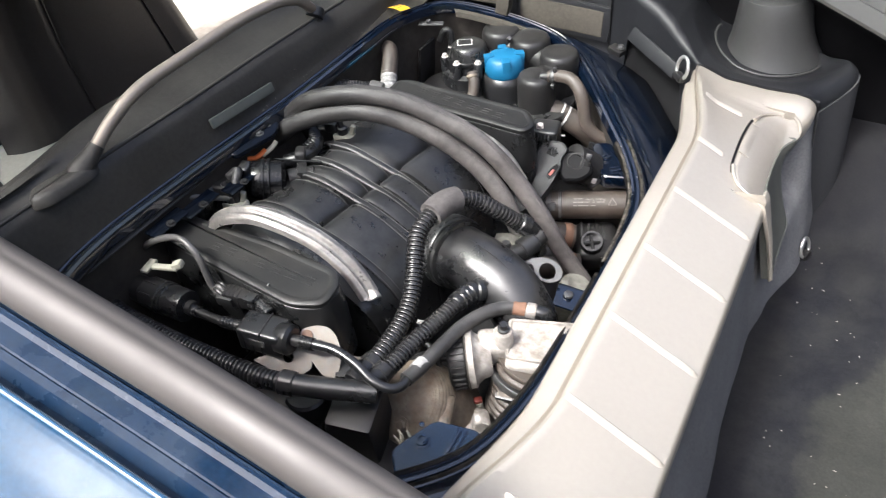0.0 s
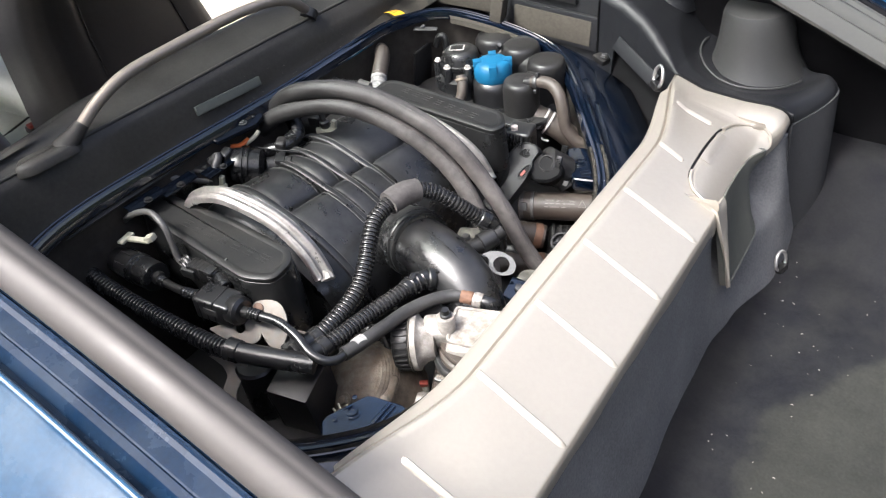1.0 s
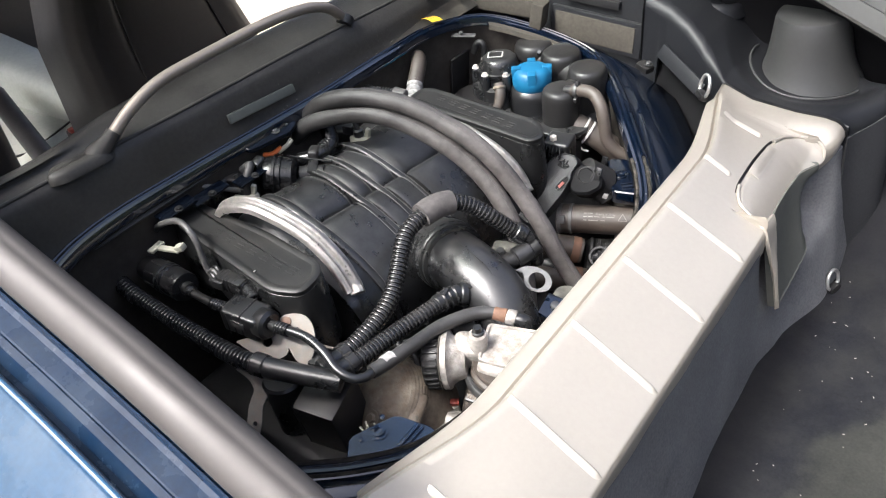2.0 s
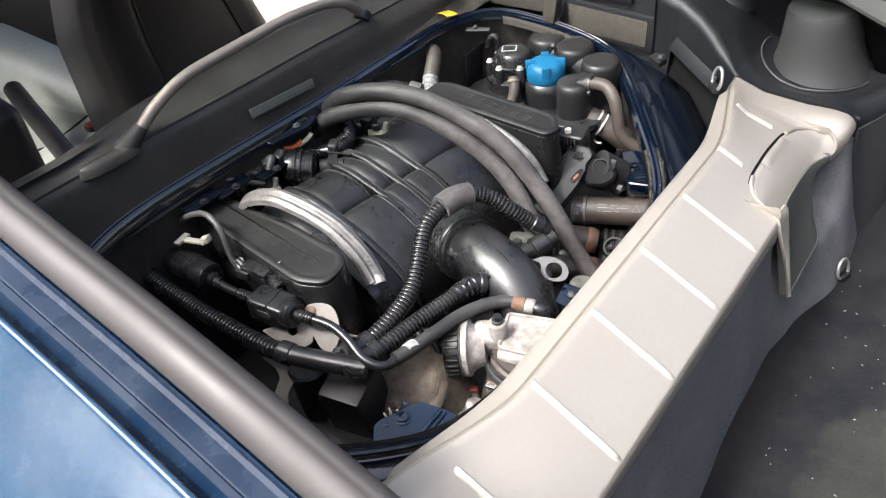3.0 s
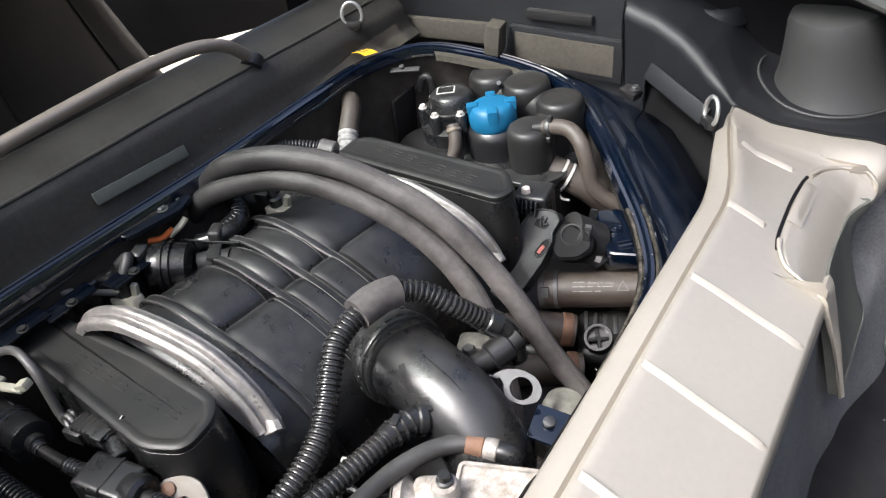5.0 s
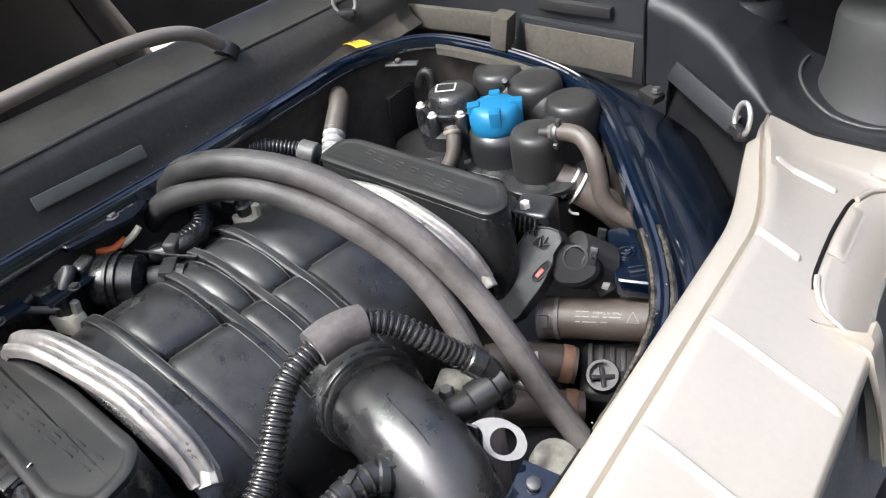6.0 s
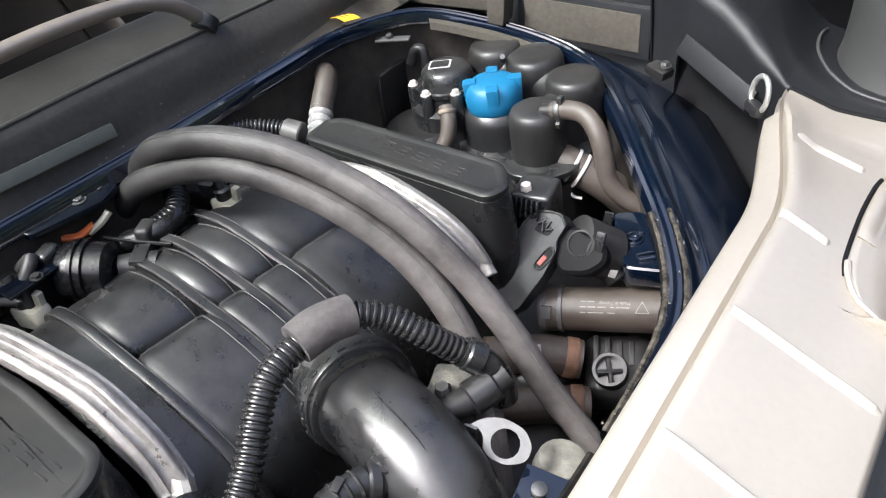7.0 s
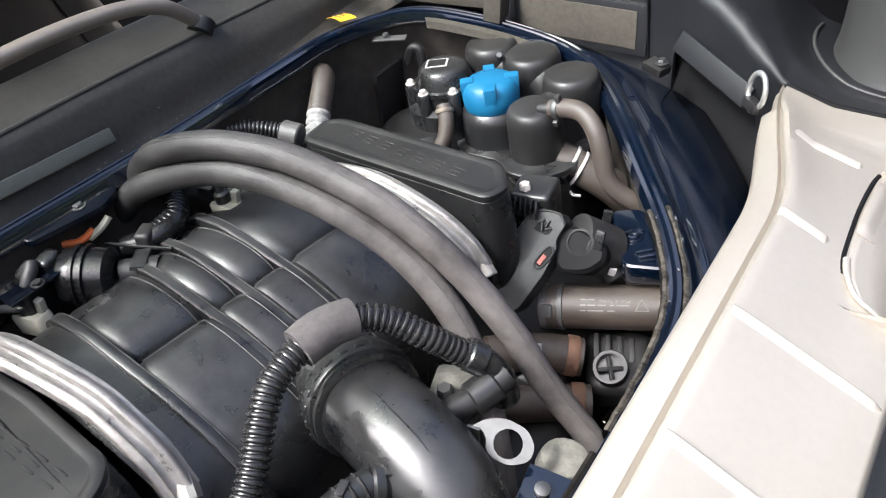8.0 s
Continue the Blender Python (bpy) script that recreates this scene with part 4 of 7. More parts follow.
# boot side and rear closure
whole("boot_side_far", sheet(lambda u, v: V(-0.02 + 1.17 * u, 1.66 + 0.10 * v, FLOOR - 0.01 + 0.48 * v), 20, 12, 0.006, back=(0, 1, 0)), carpet, "dark carpeted boot side wall", "carpet", kind="structure")
whole("boot_side_near", sheet(lambda u, v: V(-0.02 + 1.17 * u, 0.11 - 0.02 * v, FLOOR - 0.01 + 0.30 * v), 20, 8, 0.006, back=(0, -1, 0)), carpet, "dark carpeted boot side wall", "carpet", kind="structure")
whole("boot_rear_wall", sheet(lambda u, v: V(1.14 + 0.02 * v, 0.1 + 1.66 * u, FLOOR - 0.01 + 0.33 * v), 20, 8, 0.006, back=(1, 0, 0)), carpet, "dark carpeted boot rear wall", "carpet", kind="structure")

# ---- side rails of the hatch opening ----
NEAR_RAIL = [(-1.10, 0.500, 1.262), (-0.85, 0.510, 1.222), (-0.544, 0.521, 1.168), (-0.335, 0.523, 1.124), (-0.175, 0.527, 1.090), (0.0, 0.534, 1.052), (0.25, 0.548, 0.992), (0.8, 0.60, 0.84)]


def side_rail(sign, label):
    t = thing("side_rail", (-0.3, YM + sign * 0.62, 0.8), label, "car body", "side rails of the hatch opening")
    path = spline([(x, YM + sign * h, z) for x, h, z in NEAR_RAIL], 90)
    fr = frames(path)

    def axes(i):
        tn = fr[i][0]
        out = V(0, sign, 0)
        out = (out - tn * out.dot(tn)).normalized()
        up = out.cross(tn)
        return out, (up if up.z > 0 else -up)

    circle = []
    for k in range(73):      # a round tube with one soft crease along it
        a = 2 * math.pi * k / 72
        r = 0.0225 - 0.0012 * math.exp(-((a - radians(101)) / radians(10)) ** 2)
        circle.append((r * math.cos(a), r * math.sin(a)))
    part("rail_trim", sweep(path, circle, axes), rail_grey, t, "satin bronze-grey rounded rail trim")
    channel = [(0.010, -0.020), (0.0205, -0.0150), (0.0225, -0.0120), (0.0242, -0.0120), (0.0258, -0.0165), (0.0300, -0.0195), (0.0380, -0.0203), (0.0445, -0.0210), (0.0460, -0.0222), (0.0475, -0.0212), (0.0540, -0.0222), (0.0580, -0.0265), (0.0625, -0.0310), (0.0670, -0.0300), (0.069, -0.0215)]
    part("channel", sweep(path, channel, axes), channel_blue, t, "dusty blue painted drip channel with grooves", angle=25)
    outer = [(0.069, -0.0215), (0.072, -0.0175), (0.077, -0.0165), (0.083, -0.0185), (0.11, -0.030), (0.15, -0.050), (0.20, -0.085), (0.24, -0.14), (0.27, -0.24), (0.285, -0.40), (0.29, -0.62)]
    dense = []
    for (a0, b0), (a1, b1) in zip(outer, outer[1:]):
        for k in range(4):
            dense.append((a0 + (a1 - a0) * k / 4, b0 + (b1 - b0) * k / 4))
    part("quarter_panel", sweep(path, dense, axes), body_blue, t, "blue outer quarter panel with the mirrored sky put into its colour", angle=60)
    part("panel_edge", tube([p + axes(i)[0] * 0.0735 + axes(i)[1] * -0.0185 for i, p in enumerate(path)], 0.0032, 10, 0.03), edge_blue, t, "polished blue rolled panel edge")
    inner = [(-0.004, -0.021), (-0.010, -0.04), (0.0, -0.08), (0.03, -0.16), (0.05, -0.25)]
    part("inner_lining", sweep(path, inner, axes), trim_black, t, "black inner lining of the rail")
    return t


side_rail(-1, "bronze-grey rail with the glossy dark blue car side outside it")

# the opposite rail shows its stepped trim strips from inside
far_rail = thing("side_rail", (-0.3, YM + 0.62, 0.8), "stepped trim rail over the damper tower, coloured as lit by the sky", "car body", "side rails of the hatch opening")
far_path = spline([(-1.10, 1.400, 1.270), (-0.85, 1.415, 1.235), (-0.54, 1.440, 1.178), (-0.30, 1.464, 1.118), (-0.15, 1.473, 1.054), (0.0, 1.480, 0.985), (0.20, 1.489, 0.892), (0.50, 1.500, 0.760), (0.80, 1.52, 0.65)], 90)
far_fr = frames(far_path)


def far_axes(i):
    tn = far_fr[i][0]
    out = (V(0, 1, 0) - tn * tn.y).normalized()
    up = out.cross(tn)
    return out, (up if up.z > 0 else -up)


for name, prof, m, text in (("trim_strip", [(0.004, -0.008), (0.000, -0.005), (-0.0005, 0.0), (0.001, 0.003), (0.010, 0.020), (0.0125, 0.0225), (0.016, 0.0225), (0.018, 0.019)], rail_far, "satin trim strip in a sky-lit grey-green tone"),
                            ("trim_strip", [(0.016, 0.017), (0.018, 0.0215), (0.020, 0.027), (0.024, 0.034), (0.029, 0.038), (0.034, 0.0385), (0.0355, 0.0355)], rail_far, "satin trim strip in a sky-lit grey-green tone"),
                            ("trim_strip", [(0.034, 0.0345), (0.036, 0.0395), (0.039, 0.0435), (0.044, 0.0455), (0.047, 0.044)], rail_far, "satin trim strip in a sky-lit grey-green tone"),
                            ("edge_seal", [(0.046, 0.040), (0.048, 0.0465), (0.053, 0.0490), (0.058, 0.0465), (0.060, 0.040)], void_black, "black rubber edge seal"),
                            ("channel", [(0.060, 0.038), (0.062, 0.046), (0.064, 0.048), (0.068, 0.045), (0.090, 0.040), (0.100, 0.042)], sheet_blue, "dark blue painted drip channel"),
                            ("quarter_panel", [(0.100, 0.041), (0.102, 0.046), (0.106, 0.047), (0.14, 0.018), (0.18, -0.02), (0.21, -0.08), (0.23, -0.20), (0.24, -0.45)], body_blue, "glossy blue outer quarter panel"),
                            ("inner_lining", [(0.004, -0.008), (0.020, -0.012), (0.060, -0.040), (0.100, -0.12), (0.120, -0.30), (0.125, -0.55)], void_black, "black underside of the rail")):
    part(name, sweep(far_path, prof, far_axes), m, far_rail, text, angle=30)

# ---- bulkhead cover between the seats and the engine ----
cover = thing("bulkhead_cover", (-0.82, YM, 0.9), "dusty black plastic bulkhead cover between the seats and the engine bay", "trim panel")
BULK = [(-0.752, 0.945), (-0.768, 0.957), (-0.774, 0.970), (-0.782, 1.000), (-0.790, 1.022), (-0.797, 1.031), (-0.806, 1.036), (-0.83, 1.046), (-0.862, 1.054), (-0.880, 1.050), (-0.890, 1.030), (-0.90, 0.96), (-0.92, 0.70), (-0.94, 0.40)]


def bulk(u, v):
    y = 0.28 + 1.155 * u
    k = min(len(BULK) - 2, int(v * (len(BULK) - 1)))
    f = v * (len(BULK) - 1) - k
    x, z = (BULK[k][i] * (1 - f) + BULK[k + 1][i] * f for i in (0, 1))
    low = 1 - smooth01(1.0, 1.035, z)
    x += 0.004 * low * smooth01(1.0, 1.3, y) + 0.001 * noise.noise((y * 6, v * 9, 1))
    x += 0.040 * smooth01(-0.815, -0.86, x) * (1 - smooth01(0.50, 0.72, y))
    z += 0.012 * (1 - smooth01(0.4, 1.0, y)) * smooth01(0.98, 1.03, z) - 0.016 * smooth01(0.9, 1.4, y) * smooth01(0.98, 1.03, z)
    return V(x, y, z)


part("panel", sheet(bulk, 60, 39, 0.004), bulk_black, cover)
part("dusty_ledge", sheet(lambda u, v: bulk((1.00 + 0.40 * u - 0.28) / 1.155, (0.15 + 1.9 * smooth01(0.0, 0.8, u)) * v / 13) + V(0.0012, 0, 0.0014), 30, 8, 0.001), pad_grey, cover, "ledge brown with settled dust")
part("ridge_edge", tube([bulk(k / 20, 5.3 / 13) for k in range(21)], 0.0030, 10, 0.02), bulk_black, cover)
idx = [i for i, p in enumerate(rim) if p.x < -0.725 and 0.44 < p.y < 1.30]
order = sorted(idx, key=lambda i: rim[i].y)
bm = sweep([rim[i] for i in order], [(0.016, -0.012), (0.017, 0.001), (0.024, 0.006), (0.034, 0.008), (0.044, 0.012), (0.046, 0.0)], lambda k: rim_axes(order[k]))
part("gasket_strip", bm, pad_grey, cover, "dusty grey-brown felt gasket along the rim")
slot = [V(-0.7725, 0.800, 0.9985), V(-0.767, 0.935, 0.9905)]
mid, d = (slot[0] + slot[1]) / 2, (slot[1] - slot[0])
part("rubber_slot", box((d.length, 0.006, 0.0155), Matrix.Translation(mid - V(0.002, 0, 0.001)) @ d.to_track_quat("X", "Z").to_matrix().to_4x4() @ Matrix.Rotation(radians(-18), 4, "X"), 0.002), slot_grey, cover, "grey-green rubber insert in a slot")

rng = random.Random(31)
bm = bmesh.new()
for k in range(110):
    y = min(1.38, max(0.62, rng.gauss(1.08, 0.16)))
    v = 0.5 + 1.2 * rng.random() ** 0.6 + (1.4 if k % 9 == 0 else 0)
    p = bulk((y - 0.28) / 1.155, v / 13) + V(0.0006, 0, 0.0004)
    w = 0.0003 + 0.0008 * rng.random() ** 3
    box((w * (1 + 3 * rng.random()), w, w * 0.7), Matrix.Translation(p) @ Matrix.Rotation(rng.random() * 3.1, 4, "Z"), 0, bm=bm)
part("crumbs", bm, grit_grey, cover, "dull crumbs of dirt caught along the cover", smooth=False)

bar = thing("luggage_bar", (-0.80, 0.867, 1.04), "bronze-grey bent tube rail on the bulkhead cover", "rail")
part("tube", tube([(-0.800, 0.600, 1.042), (-0.799, 0.631, 1.058), (-0.799, 0.660, 1.074), (-0.799, 0.700, 1.089), (-0.799, 0.740, 1.096), (-0.799, 0.80, 1.0975), (-0.799, 0.86, 1.098), (-0.799, 0.92, 1.098), (-0.799, 0.98, 1.0945), (-0.799, 1.03, 1.087), (-0.799, 1.07, 1.072), (-0.802, 1.100, 1.047), (-0.806, 1.118, 1.026)], 0.0090, 20, 0.008), bar_bronze, bar)
part("boss_plate", slab(rounded([(-0.075, -0.010), (-0.055, -0.024), (0.02, -0.022), (0.045, 0.0), (0.02, 0.022), (-0.055, 0.020)], 0.015), [(0.0, -0.014), (0.002, -0.003), (0.006, 0.001), (0.012, 0.0025)], pose(-0.806, 0.590, 1.046, -4, 4, 92)), bulk_black, bar, "low black plastic foot plate")
part("boss", tube([(-0.804, 0.592, 1.036), (-0.802, 0.608, 1.045), (-0.799, 0.622, 1.054), (-0.798, 0.632, 1.0605)], lambda u: 0.0165 - 0.0060 * smooth01(0.1, 0.95, u), 24, 0.004), bulk_black, bar, "black plastic boss at the foot of the tube")
part("boss", lathe([(0.015, -0.012), (0.015, 0.004), (0.0130, 0.006), (0.0105, 0.004), (0.0095, -0.004)], pose(-0.8035, 1.114, 1.034, -52, 0, 12), 28), trim_black, bar, "thin black rim at the foot of the tube")
tag = thing("yellow_tag", (-0.752, 1.288, 0.970), "small yellow paper tag lying on the rim", "tag")
part("paper", sheet(lambda u, v: V(-0.768 + 0.032 * u + 0.006 * v, 1.278 + 0.025 * v - 0.006 * u, 0.974 + 0.003 * math.sin(3 * u) - 0.004 * v), 8, 6, 0.0006), yellow, tag)
for k in range(3):
    part("print_bar", box((0.018 - 0.004 * k, 0.0016, 0.0004), pose(-0.752 + 0.002 * k, 1.283 + 0.006 * k, 0.9757, -6, 0, -8), 0), rust, tag)

# ---- seat and console ----
seat = thing("car_seat", (-1.55, 1.14, 0.25), "black leather car seat with stitched seams, seen from behind", "seat")


ACROSS = [(0.0, -0.10), (0.02, -0.060), (0.06, -0.030), (0.11, -0.012), (0.16, -0.001), (0.21, 0.004), (0.26, 0.004), (0.30, 0.003), (0.33, 0.000), (0.36, 0.002), (0.45, 0.003), (0.55, 0.003), (0.66, 0.002), (0.76, 0.001), (0.80, 0.000), (0.84, 0.001), (0.90, 0.003), (0.94, 0.002), (0.970, -0.006), (0.988, -0.03), (1.0, -0.09)]


def seat_back(u, v):
    """The back of the seat: two rounded side bolsters and a flat middle between two seams."""
    z = 0.18 + 1.12 * v
    yl, yr = 0.888 + 0.25 * max(0.0, z - 0.93), 1.41 - 0.40 * (z - 0.854)
    k = max(i for i in range(len(ACROSS) - 1) if ACROSS[i][0] <= u)
    f = (u - ACROSS[k][0]) / (ACROSS[k + 1][0] - ACROSS[k][0])
    d = ACROSS[k][1] + (ACROSS[k + 1][1] - ACROSS[k][1]) * f
    return V(-1.585 + 0.12 * (z - 0.28) + d, yl + (yr - yl) * u, z)


part("backrest", sheet(seat_back, 80, 24, 0.02, back=(-1, 0, 0)), leather, seat, angle=70)
for c in (0.33, 0.81):
    part("seam", tube([seat_back(c, 0.02 + 0.95 * k / 8) + V(0.0015, 0, 0) for k in range(9)], 0.0022, 6, 0.02), dark_black, seat)
part("cushion", box((0.50, 0.56, 0.18), pose(-1.88, 1.18, 0.38, 0, -6, 0), 0.05, 4), leather, seat)

console = thing("centre_console", (-1.9, 0.88, 0.25), "grey-green leather centre console between the seats", "console")
part("body", box((1.0, 0.40, 0.40), pose(-1.90, 0.86, 0.42), 0.05, 4), grey_leather, console)
part("lid", box((0.34, 0.30, 0.05), pose(-1.66, 0.90, 0.63, 0, -8, 10), 0.022, 3), grey_leather, console)
part("seam", box((0.30, 0.006, 0.006), pose(-1.80, 0.86, 0.622, 0, 0, 60), 0.002), dark_black, console)
part("seam", box((0.006, 0.34, 0.006), pose(-1.84, 0.88, 0.621, 0, 0, 20), 0.002), dark_black, console)
lever = part("handbrake_lever", tube([(-2.05, 0.890, 0.71), (-1.93, 0.862, 0.70), (-1.72, 0.815, 0.68), (-1.50, 0.768, 0.655)], 0.027, 16, 0.02), dark_black, console, "black lever with a bright end")
part("lever_tip", rod((-1.505, 0.769, 0.656), (-1.455, 0.758, 0.650), 0.021), chrome, lever)
part("seam", box((0.008, 0.30, 0.005), pose(-1.62, 0.90, 0.621, 0, 0, 8), 0.002), dark_black, console)
part("seam", box((0.34, 0.006, 0.005), pose(-1.66, 0.935, 0.621, 0, 0, 12), 0.002), dark_black, console)
part("buckle", box((0.04, 0.03, 0.06), pose(-1.735, 0.925, 0.63), 0.006), dark_black, console)
part("buckle_button", box((0.020, 0.028, 0.010), pose(-1.730, 0.925, 0.664), 0.002), red_plastic, console)
near_seat = thing("car_seat", (-1.75, 0.42, 0.25), "grey-green leather car seat cushion beside the console", "seat")
part("cushion", box((0.55, 0.50, 0.18), pose(-1.80, 0.40, 0.40, 0, -6, 0), 0.05, 4), grey_leather, near_seat)
part("side_bolster", box((0.62, 0.15, 0.24), pose(-2.12, 1.03, 0.63, 0, 10, 6), 0.055, 5), grey_leather, near_seat)
part("backrest", box((0.14, 0.50, 0.62), pose(-1.46, 0.42, 0.66, 0, 10, 0), 0.05, 4), leather, near_seat)

# cabin closure
whole("cabin_floor", box((1.6, 1.7, 0.02), pose(-1.7, YM, 0.24), 0), carpet, "dark cabin floor carpet", "carpet", kind="structure", smooth=False)
whole("door_sill", box((1.5, 0.14, 0.34), pose(-1.68, 1.74, 0.30), 0.02), body_blue, "dark blue door sill of the open doorway", "car body", kind="structure")
whole("side_pillar", sheet(lambda u, v: V(-0.86 - 0.22 * u, 1.47 + 0.16 * u, 0.30 + 0.80 * v), 10, 10, 0.02, back=(0, 1, 0)), trim_black, "black lining of the rear door pillar", "trim panel", kind="structure")
whole("cabin_side_near", box((1.7, 0.04, 0.70), pose(-1.75, 0.03, 0.55), 0.01), trim_black, "black inner side of the closed door", "trim panel", kind="structure")
door = thing("open_car_door", (-2.2, 2.1, 0.3), "open car door with a black inner lining", "car door")
part("door_lining", box((1.25, 0.09, 0.80), pose(-2.741, 2.534, 0.730, 0, 0, 50.7), 0.014, 2), void_black, door)
part("door_skin", box((1.20, 0.03, 0.76), pose(-2.790, 2.574, 0.750, 0, 0, 50.7), 0.012, 2), body_blue, door)
part("hinge", box((0.06, 0.30, 0.10), pose(-3.10, 1.95, 0.55, 0, 0, 0), 0.01, 2), steel, door)
dash = thing("dashboard", (-2.7, YM, 0.25), "black dashboard and footwell beyond the seats", "dashboard")
part("panel", box((0.30, 1.72, 0.95), pose(-2.72, YM - 0.02, 0.72), 0.05, 3), leather, dash)
whole("front_wing", box((0.7, 0.10, 0.55), pose(-2.80, 1.74, 0.45), 0.03), body_blue, "dark blue front wing beyond the doorway", "car body", kind="structure")
# out of view; its rear edge is set to darken bulkhead reflections
whole("car_roof", sheet(lambda u, v: V(-0.98 - 1.72 * u, 0.37 + 1.03 * v, 1.235 + 0.045 * math.sin(math.pi * v) + 0.03 * math.sin(math.pi * u)), 16, 16, 0.03), trim_black, "plain dark car roof over the seats, added unseen to block sky", "car roof", kind="structure")

# ---- unseen raised hatch lid over the bay, added to darken reflections ----
hatch = thing("unseen_hatch_lid", (-0.98, YM, 1.27), "unseen raised hatch lid with a tinted window in a black frame, added to darken reflections", "hatch")
HATCH = pose(-1.00, YM, 1.300, 0, -62, 0)
for name, size, at in (("frame_side", (1.16, 0.085, 0.030), (0.58, 0.50, 0)), ("frame_side", (1.16, 0.085, 0.030), (0.58, -0.50, 0)), ("frame_top", (0.11, 0.915, 0.030), (0.055, 0, 0)), ("frame_end", (0.20, 0.915, 0.045), (1.06, 0, 0))):
    part(name, box(size, HATCH @ pose(*at), 0.010, 2), trim_black, hatch)
pane = part("window_pane", box((0.85, 0.915, 0.004), HATCH @ pose(0.535, 0, 0.004), 0), tinted_glass, hatch, "tinted window of the unseen hatch lid", smooth=False)
pane.visible_shadow = False

# ---- outside ----
# unseen backdrop, added to block sky light and darken reflections from the rear
whole("backdrop_hedge", sheet(lambda u, v: V(4.2 + 0.25 * noise.noise((u * 60, v * 14, 2)), -9 + 18 * u, 3.4 * v), 120, 30, 0.1, back=(1, 0, 0)), hedge, "plain dark backdrop added out of view behind the car", "hedge", kind="structure")
bm = sheet(lambda u, v: V(-60 + 120 * u, -60 + 120 * v, 0), 4, 4, 0.0)
whole("ground", bm, sand, "pale sunlit sandy gravel ground", "ground", kind="structure", smooth=False)
bm = bmesh.new()
rng = random.Random(11)
for k in range(900):
    cx, cy = -2.80 + rng.gauss(0, 0.22), 3.75 + rng.gauss(0, 0.22)
    h, a = 0.03 + 0.09 * rng.random(), rng.random() * 6.28
    w = 0.004 + 0.004 * rng.random()
    dx, dy = math.cos(a), math.sin(a)
    v = [bm.verts.new(p) for p in ((cx - dy * w, cy + dx * w, 0), (cx + dy * w, cy - dx * w, 0), (cx + dx * h * 0.6, cy + dy * h * 0.6, h))]
    bm.faces.new(v)
whole("dry_grass", bm, dry_grass, "tuft of dry yellow-green grass on gravel", "grass", kind="stuff", smooth=False)


# ---- engine: intake manifold ----
engine = thing("engine_block", (-0.48, YM, 0.42), "grimy flat engine block deep in the bay", "engine")
part("crankcase", box((0.40, 0.42, 0.22), pose(-0.50, YM, 0.54), 0.03, 3), dark_black, engine)
for s in (-1, 1):
    part("cylinder_bank", box((0.36, 0.22, 0.20), pose(-0.50, YM + s * 0.26, 0.60), 0.03, 3), dark_black, engine)

manifold = thing("intake_manifold", (-0.56, 0.90, 0.70), "dusty black plastic intake manifold with domed runners and arched ribs", "intake manifold")
DOME = [(-0.728, 0.78), (-0.724, 0.850), (-0.708, 0.881), (-0.684, 0.897), (-0.655, 0.902), (-0.630, 0.897), (-0.612, 0.886), (-0.602, 0.870), (-0.598, 0.83)]
PANEL = [(-0.602, 0.83), (-0.599, 0.868), (-0.592, 0.881), (-0.570, 0.879), (-0.540, 0.868), (-0.510, 0.852), (-0.480, 0.832), (-0.455, 0.806), (-0.440, 0.770), (-0.434, 0.72)]
ARCH = [(-0.730, 0.78), (-0.726, 0.851), (-0.710, 0.883), (-0.685, 0.900), (-0.655, 0.905), (-0.625, 0.902), (-0.595, 0.892), (-0.570, 0.883), (-0.540, 0.872), (-0.510, 0.856), (-0.480, 0.836), (-0.454, 0.809), (-0.438, 0.772), (-0.432, 0.72)]


def runner(prof, ya, yb, name, front):
    """A domed length of the manifold between two ribs, with rounded ends."""
    c = [(p.x, p.z) for p in spline([(x, 0, z) for x, z in prof], 30)]
    cx, cz = sum(p[0] for p in c) / len(c), min(p[1] for p in c)
    rings = []
    for k in range(13):
        u = k / 12
        e = min(u, 1 - u) * (yb - ya)
        sh = 1 - (0.034 if front else 0.015) * (1 - min(1.0, e / (0.013 if front else 0.008))) ** 2
        y = ya + (yb - ya) * u
        step = -0.583 + 0.18 * (y - 0.778)      # the crease between dome and panel runs aslant
        ring = []
        for x, z in c:
            x, z = cx + (x - cx) * sh, cz + (z - cz) * (1 - (1 - sh) * 0.9)
            x = -0.728 + (x + 0.728) * (step + 0.728) / 0.130 if front else -0.434 + (x + 0.434) * (step + 0.432) / -0.168
            ring.append(V(x, y, z))
        rings.append(ring)
    bm = bmesh.new()
    skin(bm, rings)
    ob = part(name, bm, black_plastic, manifold, angle=50)
    edge = rings[11][8:28] if front else rings[11][3:24]
    part("worn_edge", tube([p + V(0, 0, 0.0002) for p in edge], 0.0007, 5, 0.006), worn_plastic, ob, "moulding edge rubbed pale")
    if not front:
        part("worn_edge", tube([r[5] + V(0, 0, 0.0002) for r in rings[1:12]], 0.0007, 5, 0.006), worn_plastic, ob, "moulding edge rubbed pale")


SPANS = [(0.7715, 0.8465), (0.857, 0.8865), (0.8965, 0.9335), (0.9435, 1.037)]
for a, b in SPANS:
    runner(DOME, a, b, "runner_dome", True)
    runner(PANEL, a, b, "runner_panel", False)


